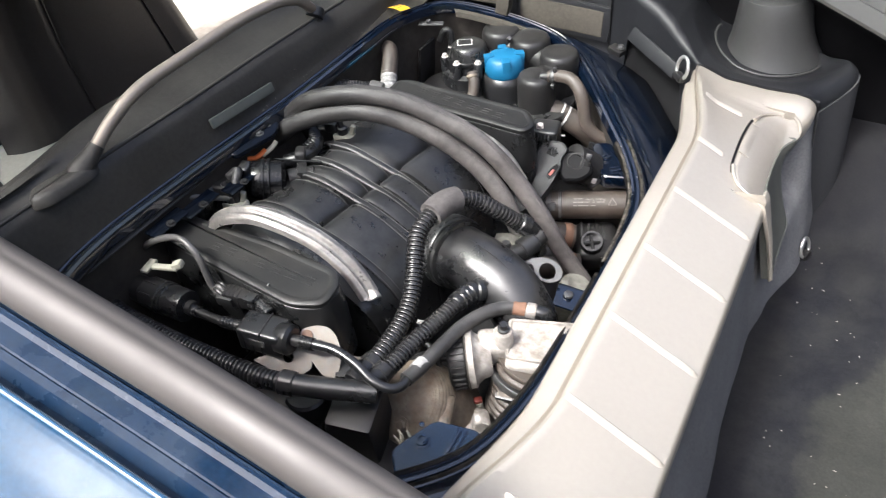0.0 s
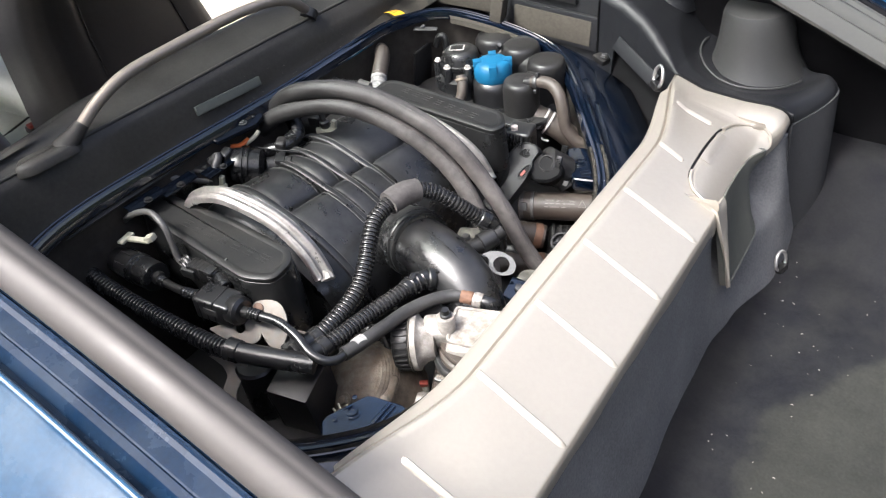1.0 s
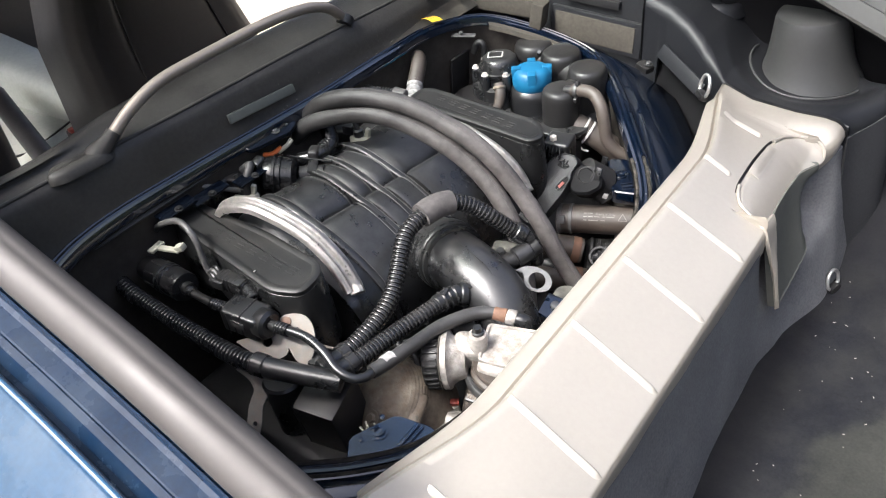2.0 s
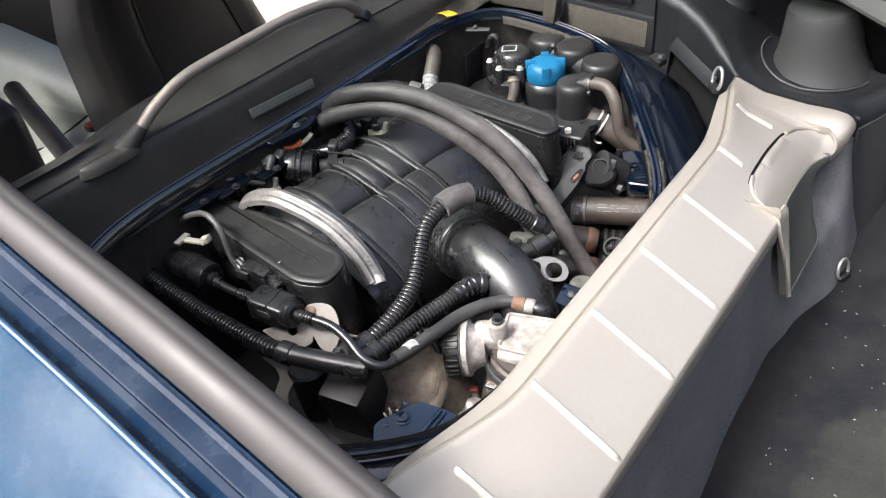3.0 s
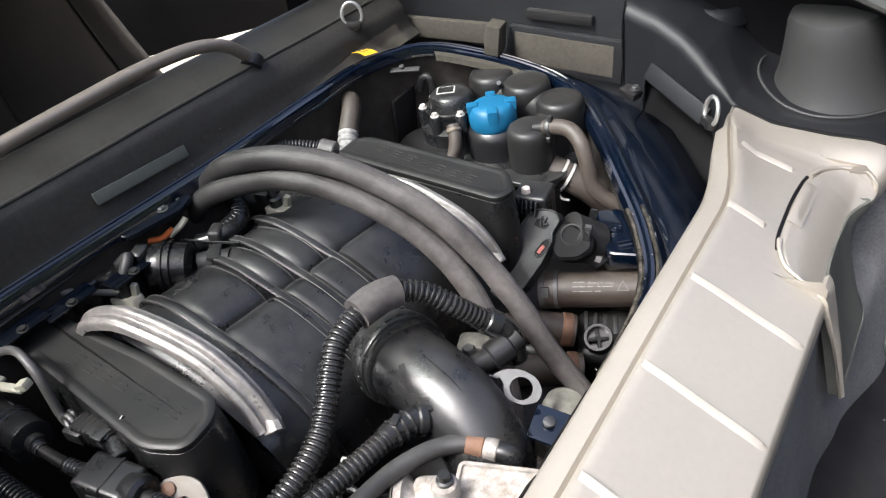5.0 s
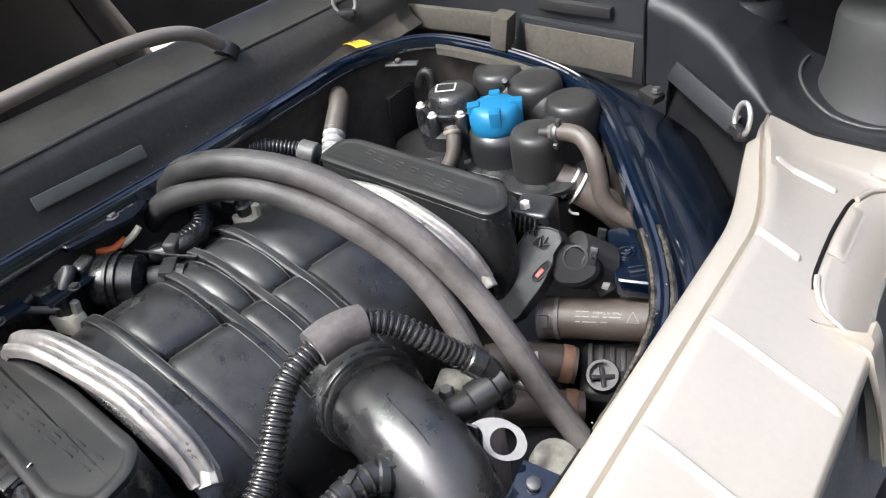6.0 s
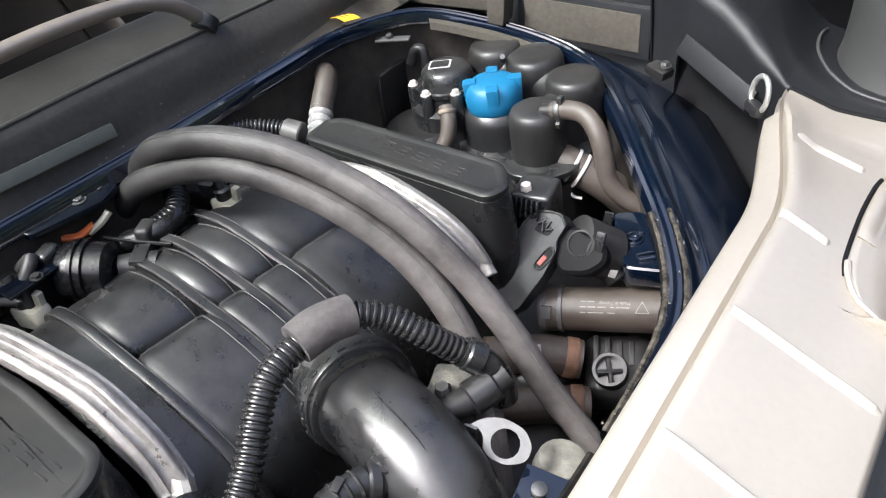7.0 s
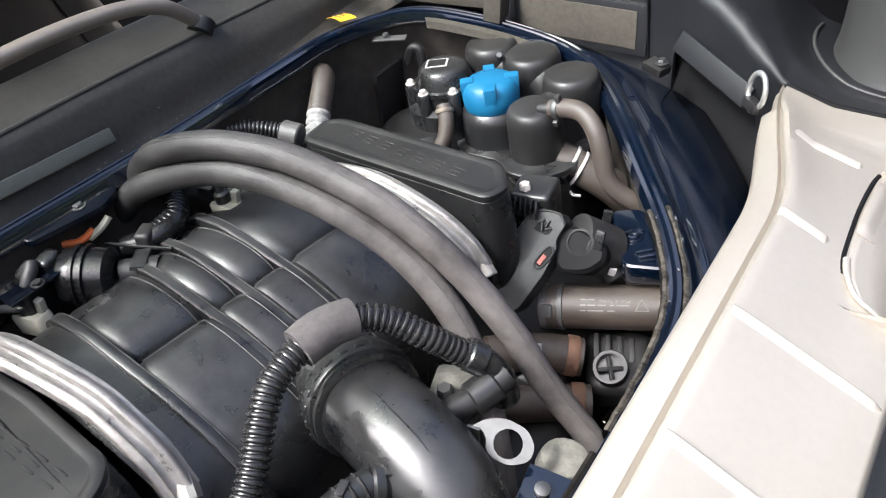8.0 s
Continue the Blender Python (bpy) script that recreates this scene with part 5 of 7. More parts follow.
def rib_plate(y, w, lift, mat, name, label="", x0=None):
    c = spline([(x, 0, z) for x, z in ARCH], 44)
    fr = frames(c)
    rings = []
    for p, (t, s, u) in zip(c, fr):
        nrm = V(-t.z, 0, t.x)
        nrm = nrm if nrm.z > 0 or p.x > -0.6 else -nrm
        nrm = nrm if (nrm.z > 0) else -nrm
        base = V(p.x, y, p.z)
        rings.append([base + V(0, a * w, 0) + nrm * b for a, b in ((-0.5, -0.02), (-0.5, lift - 0.002), (-0.3, lift), (0.3, lift), (0.5, lift - 0.002), (0.5, -0.02))])
    bm = bmesh.new()
    skin(bm, rings)
    return part(name, bm, mat, manifold, label)


for y, w, lift in ((0.765, 0.013, 0.0025), (0.8517, 0.0105, 0.0008), (0.8915, 0.0105, 0.0010), (0.9385, 0.0105, 0.0008), (1.040, 0.007, 0.0005)):
    rib = rib_plate(y, w, lift, black_plastic, "arched_rib")
    for k in (-1, 1):      # the moulding edges, rubbed pale
        c = [V(p.x, y + k * w * 0.42, p.z + lift * 0.9) for p in spline([(x, 0, z) for x, z in ARCH[1:-1]], 30)]
        part("worn_edge", tube(c, 0.0006, 5, 0.008), worn_plastic, rib, "moulding edge rubbed pale")
# flanges below the arches
part("lower_shell", slab(rounded([(-0.72, 0.74), (-0.44, 0.74), (-0.44, 1.05), (-0.72, 1.05)], 0.03), [(0.0, 0.62), (0.0, 0.72)]), dark_black, manifold)


def end_tube(y0, y1, name):
    """The smooth barrel end of the manifold beside a bank cover."""
    c = [(p.x, p.z) for p in spline([(x, 0, z) for x, z in ARCH], 30)]
    cx, cz = -0.575, 0.72
    rings = []
    n = 24
    for k in range(n + 1):
        u = k / n
        sh = 0.985 - 0.03 * smooth01(0.3, 0.0, u)
        rings.append([V(cx + (x - cx) * sh, y0 + (y1 - y0) * u, cz + (z - cz) * sh) for x, z in c])
    bm = bmesh.new()
    skin(bm, rings)
    part(name, bm, black_plastic, manifold)


end_tube(0.705, 0.760, "barrel_end")


def arch_strip(path, w, name_label, dx):
    """A pressed aluminium arch with two long beads and a folded open end."""
    t = thing("arched_strip", tuple(path[-1]), name_label, "metal strip", "arched metal strips over the manifold")
    c = spline(path, 60)
    prof = [(-0.5, -0.006), (-0.5, -0.001), (-0.46, 0.001), (-0.40, 0.0012), (-0.34, 0.0014), (-0.29, 0.0028), (-0.24, 0.0014), (-0.08, 0.0010), (-0.03, 0.0018), (0.03, 0.0045), (0.12, 0.0055), (0.22, 0.0050), (0.30, 0.0022), (0.36, 0.0012), (0.46, 0.001), (0.5, -0.001), (0.5, -0.006)]
    rings = []
    for i, p in enumerate(c):
        tn = (c[min(i + 1, 60)] - c[max(i - 1, 0)]).normalized()
        side = V(dx, 1, 0)
        side = (side - tn * side.dot(tn)).normalized()
        up = tn.cross(side)
        up = up if up.z > 0 else -up
        ww = w * (0.72 + 0.28 * smooth01(0, 0.25, i / 60))
        rings.append([p + side * a * ww + up * b * 1.5 for a, b in prof])
    bm = bmesh.new()
    skin(bm, rings, closed=False, caps=False)
    bmesh.ops.solidify(bm, geom=list(bm.faces), thickness=0.0012)
    part("band", bm, strip_metal, t, "bright pressed aluminium band", angle=60)
    e, tn = c[-1], (c[-1] - c[-3]).normalized()
    side = V(dx, 1, 0).normalized()
    up = tn.cross(side)
    up = up if up.z > 0 else -up
    ax = (tn * 0.7 + V(0.22, -0.30, 0.30)).normalized()
    side = (side - ax * side.dot(ax)).normalized()
    up = ax.cross(side)
    up = up if up.z > 0 else -up
    e = e - tn * 0.004 + side * 0.003
    m = Matrix(((side.x, up.x, ax.x, e.x), (side.y, up.y, ax.y, e.y), (side.z, up.z, ax.z, e.z), (0, 0, 0, 1)))
    shell = [(-0.0105, -0.004), (-0.006, 0.0042), (0.0, 0.0068), (0.006, 0.0050), (0.0105, -0.003), (0.005, -0.0062), (-0.005, -0.0066)]
    tongue = bmesh.new()
    skin(tongue, [[m @ V(x * g, y * g, z + (0.003 * (y > 0) if z > 0.008 else 0)) for x, y in shell] for z, g in ((-0.012, 0.85), (-0.002, 1.0), (0.010, 1.04))], closed=True, caps=False)
    bmesh.ops.solidify(tongue, geom=list(tongue.faces), thickness=0.0012)
    tip = part("folded_end", tongue, strip_metal, t, "open folded end of the band", angle=40)
    # black plate puts the shade into the hollow end
    part("opening", slab([(x * 0.93, y * 0.93) for x, y in shell], [(0, 0.0), (0, 0.001)], m @ pose(0, 0, 0.0035)), void_black, tip, "black plate painted as shade inside the folded end")
    # stamped marks, too worn to read
    rng = random.Random(int(path[0][1] * 1000))
    for k in range(16):
        i = 26 + k * 2 - (k % 3)
        if i > 57:
            break
        p = c[i]
        tn = (c[i + 1] - c[i - 1]).normalized()
        up = tn.cross(side)
        up = up if up.z > 0 else -up
        q = Matrix(((tn.x, side.x, up.x, 0), (tn.y, side.y, up.y, 0), (tn.z, side.z, up.z, 0), (0, 0, 0, 1)))
        part("stamped_mark", box((0.005 + 0.003 * rng.random(), 0.0022, 0.0005), Matrix.Translation(p + side * (0.0 if k % 4 else -0.0115) + up * 0.0013) @ q, 0), dirty_metal, t)
    return t


arch_strip([(-0.715, 0.690, 0.900), (-0.690, 0.693, 0.926), (-0.655, 0.697, 0.944), (-0.615, 0.703, 0.950), (-0.565, 0.710, 0.939), (-0.530, 0.716, 0.922), (-0.500, 0.717, 0.902), (-0.477, 0.717, 0.878), (-0.456, 0.713, 0.850)],
           0.030, "bright pressed aluminium strip arched over the runner end beside the cover", -0.02)
arch_strip([(-0.65, 1.060, 0.872), (-0.62, 1.058, 0.896), (-0.58, 1.056, 0.910), (-0.545, 1.055, 0.914), (-0.514, 1.055, 0.912), (-0.475, 1.055, 0.900), (-0.440, 1.055, 0.884), (-0.414, 1.055, 0.864), (-0.400, 1.055, 0.845), (-0.393, 1.055, 0.832)],
           0.030, "bright pressed aluminium strip arched under the thick hoses", 0.02)


def bank_cover(outline, z_of, label, letters):
    """A moulded plenum cover with a raised lid, a border line and a row of sunken bars where lettering stood."""
    t = thing("plenum_cover", (sum(p[0] for p in outline) / len(outline), sum(p[1] for p in outline) / len(outline), 0.79), label, "engine cover", "plenum covers")
    o = rounded(outline, 0.016, 6)
    part("body", slab(o, [(-0.004, lambda x, y: z_of(x, y) - 0.125), (-0.003, lambda x, y: z_of(x, y) - 0.050), (0.001, lambda x, y: z_of(x, y) - 0.010), (0.004, lambda x, y: z_of(x, y) - 0.008)]), black_plastic, t)
    lid = part("lid", slab(o, [(0.001, lambda x, y: z_of(x, y) - 0.009), (0.0, lambda x, y: z_of(x, y) - 0.006), (0.0005, lambda x, y: z_of(x, y) - 0.002), (0.003, z_of), (0.009, lambda x, y: z_of(x, y) + 0.0004),
                               (0.011, lambda x, y: z_of(x, y) - 0.0010), (0.0125, lambda x, y: z_of(x, y) - 0.0012), (0.0155, lambda x, y: z_of(x, y) - 0.0012)]), cover_plastic, t, "flat dusty black lid with a rounded border")
    (x0, y0), (x1, y1) = letters
    a = math.atan2(y1 - y0, x1 - x0)
    for k in range(7):
        f = k / 6
        x, y = x0 + (x1 - x0) * f, y0 + (y1 - y0) * f
        z = z_of(x, y)
        tilt = math.atan2(z_of(x - 0.01, y) - z_of(x + 0.01, y), 0.02)
        base = Matrix.Translation((x, y, z - 0.0012)) @ Matrix.Rotation(tilt, 4, "Y") @ Matrix.Rotation(a, 4, "Z")
        for dy, w in ((0.0062, 0.0155), (0.0, 0.0120), (-0.0062, 0.0155)):
            part("worn_bar", box((w, 0.0019, 0.0009), base @ pose(0, dy, 0.0003), 0.0003, 1), dark_black, lid)
    return t


bank_cover([(-0.758, 0.636), (-0.505, 0.611), (-0.463, 0.630), (-0.467, 0.670), (-0.486, 0.690), (-0.60, 0.697), (-0.768, 0.690)],
           lambda x, y: 0.907 - 0.035 * (x + 0.48), "dusty black plastic plenum cover with a row of worn raised marks", ((-0.665, 0.655), (-0.507, 0.657)))
bank_cover([(-0.677, 1.101), (-0.397, 1.082), (-0.386, 1.108), (-0.415, 1.146), (-0.655, 1.161), (-0.678, 1.148)],
                       lambda x, y: 0.904 - 0.01 * (x + 0.40), "dusty black plastic plenum cover beyond the thick hoses", ((-0.615, 1.135), (-0.455, 1.113)))
# ---- intake elbow and throttle ----
elbow = thing("intake_elbow", (-0.33, 0.83, 0.70), "glossy black plastic intake elbow with a ringed collar", "intake pipe")
EL = [(-0.442, 0.887, 0.800), (-0.409, 0.874, 0.806), (-0.364, 0.861, 0.806), (-0.319, 0.849, 0.794), (-0.282, 0.833, 0.762), (-0.266, 0.815, 0.715)]
part("pipe", tube(EL, lambda u: 0.049 - 0.004 * u, 40, 0.006), elbow_black, elbow, angle=60)
d = (V(EL[1]) - V(EL[0])).normalized()
cm = along(V(EL[0]) + d * 0.012, V(EL[0]) + d * 0.1)
part("collar", lathe([(0.049, -0.01), (0.0555, -0.008), (0.0565, 0.0), (0.0565, 0.014), (0.055, 0.017), (0.0525, 0.018), (0.0525, 0.022), (0.054, 0.023), (0.054, 0.027), (0.050, 0.029)], cm, 48), black_plastic, elbow, "ribbed black collar")
for k in range(22):
    a = 2 * math.pi * k / 22
    part("lug", box((0.0085, 0.0022, 0.005), cm @ Matrix.Rotation(a, 4, "Z") @ Matrix.Translation((0, 0.0566, 0.010)), 0.0007, 1), gloss_black, elbow)
part("neck", tube([(-0.475, 0.895, 0.79), (-0.45, 0.886, 0.80), (-0.43, 0.879, 0.803)], 0.052, 32, 0.006), black_plastic, elbow)
part("moulded_mark", box((0.012, 0.010, 0.0008), pose(-0.452, 0.862, 0.8515, 30, 20, 20), 0), black_plastic, elbow)

sensor = part("hose_port", rod((-0.312, 0.850, 0.798), (-0.347, 0.806, 0.8165), 0.0150, 24), dark_black, elbow, "black quick connector")
part("connector_ring", rod((-0.3405, 0.8140, 0.8125), (-0.3475, 0.8055, 0.8165), 0.0178, 24), gloss_black, sensor)
part("connector_ring", rod((-0.322, 0.839, 0.8033), (-0.327, 0.8335, 0.806), 0.0166, 24), gloss_black, sensor)
part("connector_sleeve", tube([(-0.347, 0.806, 0.8165), (-0.352, 0.793, 0.8190), (-0.356, 0.779, 0.8205), (-0.358, 0.768, 0.8215)], lambda u: 0.0142 - 0.0010 * u, 22, 0.004), gloss_black, sensor)
for k in range(3):
    part("connector_ring", rod((-0.3500 - 0.0025 * k, 0.7985 - 0.0095 * k, 0.8180 + 0.0011 * k), (-0.3510 - 0.0025 * k, 0.7945 - 0.0095 * k, 0.8186 + 0.0011 * k), 0.0156, 24), corr_black, sensor)
part("latch_tab", box((0.010, 0.018, 0.005), pose(-0.336, 0.822, 0.8275, 0, 20, 40), 0.0015), dark_black, sensor)
part("latch_tab", box((0.008, 0.014, 0.005), pose(-0.354, 0.784, 0.8350, 0, 8, 15), 0.0015), corr_black, sensor)
part("mould_line", tube([V(p) + V(0.006, -0.005, 0.0478) for p in EL[1:5]], 0.0007, 5, 0.008), elbow_black, elbow)

throttle = thing("throttle_body", (-0.27, 0.76, 0.62), "cast aluminium throttle body with a ribbed black actuator", "throttle body")
part("housing", box((0.082, 0.075, 0.050), pose(-0.2360, 0.7720, 0.7700, 8, 0, 20), 0.010, 3), cast_metal, throttle)
part("flange_plate", slab(rounded([(-0.040, -0.030), (0.05, -0.036), (0.055, 0.035), (-0.042, 0.034)], 0.008), [(0.001, -0.005), (0, -0.004), (0, 0.003), (0.001, 0.004), (0.0040, 0.004), (0.0052, 0.0012)], pose(-0.2360, 0.7720, 0.7960, 6, 0, 18)), cast_metal, throttle)
part("boss", lathe([(0.013, -0.034), (0.0135, 0.008), (0.0120, 0.010), (0.0085, 0.0105)], pose(-0.2760, 0.7520, 0.8100), 22), cast_metal, throttle)
part("neck", box((0.045, 0.040, 0.044), pose(-0.2920, 0.7520, 0.7800, 8, 0, 26), 0.012, 3), cast_metal, throttle)
part("stub", lathe([(0.0085, -0.004), (0.0085, 0.004), (0.0060, 0.005), (0.0055, 0.012)], pose(-0.2760, 0.7540, 0.8200), 18), gloss_black, throttle)
part("clamp_screw", lathe([(0.0045, -0.010), (0.0060, -0.002), (0.0060, 0.006)], pose(-0.2680, 0.7350, 0.7600, 30, 0, 0), 10), rust, throttle, "copper-coloured screw")
ax0, ax1 = V(-0.342, 0.712, 0.768), V(-0.285, 0.746, 0.772)
act = part("actuator", lathe([(0.030, 0.0), (0.036, 0.002), (0.038, 0.010), (0.038, 0.024), (0.034, 0.026)], along(ax0, ax1), 36), dark_black, throttle, "round black ribbed actuator cover")
part("actuator_flange", lathe([(0.037, 0.026), (0.041, 0.027), (0.041, 0.036), (0.036, 0.038), (0.030, 0.046), (0.026, 0.060)], along(ax0, ax1), 36), cast_metal, throttle)
am = along(ax0, ax1)
for k in range(26):
    a = 2 * math.pi * k / 26
    part("fin", box((0.0030, 0.005, 0.018), am @ Matrix.Rotation(a, 4, "Z") @ Matrix.Translation((0, 0.0385, 0.014)), 0.0006, 1), dark_black, act)
part("gasket_ring", lathe([(0.0385, 0.0255), (0.0430, 0.0260), (0.0430, 0.0275), (0.0385, 0.028)], am, 36), pad_grey, act)

boot = thing("air_bellows", (-0.262, 0.72, 0.50), "dusty brown-black ribbed rubber air bellows", "air hose")
part("bellows", corrugated([(-0.236, 0.765, 0.768), (-0.240, 0.756, 0.738), (-0.246, 0.748, 0.700), (-0.252, 0.742, 0.66), (-0.258, 0.735, 0.58)], 0.052, 0.0125, 40, 0.08), brown_rubber, boot)
part("hose_clamp", lathe([(0.0555, -0.006), (0.0562, -0.005), (0.0562, 0.005), (0.0555, 0.006)], along((-0.2395, 0.757, 0.742), (-0.236, 0.765, 0.768)), 40), steel, boot, "steel band clamp with a worm screw")
part("worm_screw", box((0.034, 0.010, 0.008), pose(-0.248, 0.703, 0.750, 15, 0, 10), 0.002), steel, boot)
for k in range(9):
    part("screw_thread", box((0.0016, 0.006, 0.0012), pose(-0.261 + 0.0033 * k, 0.7005 + 0.0006 * k, 0.7545, 15, 0, 10), 0), dirty_metal, boot)

# grimy castings low in the near corner
cast = thing("gearbox_casting", (-0.35, 0.64, 0.50), "sandy grimy alloy casting low in the bay", "casting")
part("casting", box((0.13, 0.12, 0.16), pose(-0.345, 0.665, 0.600, 14, 10, 24), 0.030, 4), dirty_metal, cast)
dm = along((-0.372, 0.664, 0.708), (-0.386, 0.636, 0.753))
DOMEP = [(0.066 * math.cos(a) + 0.0006 * (k % 2), 0.050 * math.sin(a)) for k, a in ((k, math.pi / 2 * k / 34) for k in range(34))]
part("ribbed_drum", lathe([(0.066, -0.07)] + DOMEP + [(0.002, 0.050)], dm, 44), dirty_metal, cast, "ribbed sandy drum", angle=20)
part("bolt", hexbolt((-0.362, 0.612, 0.735), (-0.1, -0.6, 0.6), 0.007, 0.006, 0.011), dirty_metal, cast)
part("rib_web", box((0.020, 0.05, 0.09), pose(-0.330, 0.668, 0.700, 24, 12, 20), 0.008, 3), dirty_metal, cast)
part("rib_web", box((0.014, 0.04, 0.08), pose(-0.352, 0.645, 0.695, 24, 12, 50), 0.006, 3), dirty_metal, cast)
part("pale_bracket", rough(box((0.075, 0.050, 0.036), pose(-0.312, 0.676, 0.676, 10, 8, 30), 0.008, 2), 0.006, 45), cast_metal, cast)
part("pale_bracket", rough(box((0.026, 0.024, 0.075), pose(-0.288, 0.690, 0.672, 12, 8, 30), 0.006, 2), 0.005, 55), cast_metal, cast)
rng = random.Random(9)
for k in range(9):
    a = rng.random() * 6.28
    p0 = V(-0.350 + 0.02 * rng.random(), 0.578 + 0.016 * rng.random(), 0.735 + 0.012 * rng.random())
    part("frayed_end", tube([p0, p0 + V(0.007 * math.cos(a), 0.006 * math.sin(a), 0.008), p0 + V(0.011 * math.cos(a + 0.5), 0.010 * math.sin(a), 0.009 + 0.008 * rng.random())], 0.0016, 6, 0.006), cream_clip, cast)
part("plug", box((0.036, 0.024, 0.022), pose(-0.326, 0.690, 0.704, 0, 10, 25), 0.004), dark_black, cast, "black electrical plug")
part("coupling", box((0.013, 0.009, 0.008), pose(-0.302, 0.714, 0.700, 10, 0, 35), 0.002, 2), red_plastic, cast, "small faded red coupling")
part("coupling_post", rod((-0.300, 0.713, 0.696), (-0.288, 0.706, 0.655), 0.0055, 14), stone_grey, cast)

# black tank and bracket near the rail
canister = thing("black_canister", (-0.43, 0.58, 0.55), "black plastic canister under the joined breather pipes", "canister")
part("body", box((0.062, 0.070, 0.18), pose(-0.410, 0.590, 0.715, 10, 4, 14), 0.006, 2), dark_black, canister)
for k in range(4):
    part("body_rib", box((0.0035, 0.006, 0.15), pose(-0.432 + 0.014 * k, 0.552 + 0.0035 * k, 0.712, 10, 4, 14), 0.001, 1), dark_black, canister)
part("base_flange", box((0.074, 0.080, 0.012), pose(-0.410, 0.575, 0.645, 10, 4, 14), 0.003), dark_black, canister)
part("side_tube", rod((-0.476, 0.572, 0.62), (-0.472, 0.566, 0.80), 0.029, 28), gloss_black, canister)

plate = thing("mounting_bracket", (-0.49, 0.57, 0.76), "dull galvanised steel mounting bracket with slots", "bracket")
BE, BU, BN = V(0.9231, 0, -0.3846), V(0.2393, 0.7828, 0.5744), V(0.3011, -0.6222, 0.7226)


def bracket_plane(x, y, z):
    return Matrix(((BE.x, BU.x, BN.x, x), (BE.y, BU.y, BN.y, y), (BE.z, BU.z, BN.z, z), (0, 0, 0, 1)))


def pressed(outline, m, hole=None, r=0.006):
    """A pressed steel tongue with an optional open slot, 3 mm thick."""
    o = rounded(outline, r, 5)
    bm = bmesh.new()
    for z in (0.0015, -0.0015):
        vs = [bm.verts.new(m @ V(x, y, z)) for x, y in o]
        edges = [bm.edges.new((vs[i], vs[(i + 1) % len(vs)])) for i in range(len(vs))]
        if hole:
            (hx, hy), hr = hole
            hv = [bm.verts.new(m @ V(hx + hr * math.cos(a), hy + hr * math.sin(a), z)) for a in (2 * math.pi * k / 14 for k in range(14))]
            edges += [bm.edges.new((hv[i], hv[(i + 1) % 14])) for i in range(14)]
        bmesh.ops.triangle_fill(bm, use_beauty=True, use_dissolve=False, edges=edges)
        if z > 0:
            top, tophole = vs, hv if hole else []
        else:
            for ra, rb in ((top, vs), (tophole, hv if hole else [])):
                for i in range(len(ra)):
                    j = (i + 1) % len(ra)
                    bm.faces.new((ra[i], ra[j], rb[j], rb[i]))
    return bm


em0 = bracket_plane(-0.462, 0.606, 0.850)
part("ear", pressed([(-0.034, -0.009), (-0.036, 0.006), (-0.021, 0.021), (-0.005, 0.027), (0.011, 0.021), (0.028, 0.005), (0.038, -0.022), (0.022, -0.030), (-0.018, -0.016)], em0, ((-0.006, 0.004), 0.004), 0.012), bracket_paint, plate)
part("bolt", lathe([(0.0072, 0), (0.0072, 0.0022), (0.003, 0.0028)], em0 @ pose(-0.025, 0.003, 0.0015), 16), rust, plate, "rust-stained rivet")
part("plate", pressed([(-0.040, -0.022), (-0.018, 0.007), (0.003, 0.026), (0.022, 0.027), (0.032, 0.012), (0.022, -0.010), (-0.004, -0.018)], bracket_plane(-0.50, 0.575, 0.835), ((-0.002, 0.007), 0.0075), 0.005), bracket_paint, plate)
part("leg", pressed([(-0.034, -0.010), (0.023, 0.016), (0.027, -0.003), (0.031, -0.023), (0.045, -0.042), (0.053, -0.060), (0.029, -0.057), (0.015, -0.036), (0.008, -0.014), (-0.006, -0.008)], bracket_plane(-0.50, 0.545, 0.80), ((0.037, -0.048), 0.0035), 0.005), bracket_paint, plate)
part("spring_strip", box((0.055, 0.004, 0.010), pose(-0.412, 0.628, 0.826, 20, 12, 25), 0.001), bracket_paint, plate)

# ---- purge valve line along the near side ----
valve = thing("purge_valve", (-0.53, 0.58, 0.84), "black plastic purge valve with a wired plug", "valve")
part("body", box((0.062, 0.040, 0.038), pose(-0.532, 0.583, 0.868, 0, 4, 10), 0.006, 3), gloss_black, valve)
part("cap", lathe([(0.018, 0), (0.0205, 0.003), (0.0205, 0.018), (0.016, 0.022)], along((-0.512, 0.586, 0.868), (-0.45, 0.592, 0.870)), 24), gloss_black, valve)
part("nozzle", rod((-0.492, 0.588, 0.870), (-0.476, 0.589, 0.871), 0.008, 14), dark_black, valve)
part("nozzle", rod((-0.560, 0.580, 0.868), (-0.578, 0.578, 0.868), 0.009, 14), corr_black, valve)
part("plug", box((0.050, 0.022, 0.022), pose(-0.5920, 0.6120, 0.8820, 0, 0, 8), 0.004), dark_black, valve, "black wire plug")
part("plug_step", box((0.026, 0.028, 0.016), pose(-0.6120, 0.6080, 0.8800, 0, 0, 8), 0.004), black_plastic, valve)
part("latch", box((0.014, 0.016, 0.005), pose(-0.5700, 0.6080, 0.8945, 0, 6, 8), 0.0015), black_plastic, valve)
part("plug_collar", rod((-0.5740, 0.6120, 0.8840), (-0.5620, 0.6120, 0.8830), 0.0118, 16), corr_black, valve)
part("plug_nose", rod((-0.5620, 0.6120, 0.8830), (-0.5380, 0.6040, 0.8800), 0.0092, 16), gloss_black, valve)
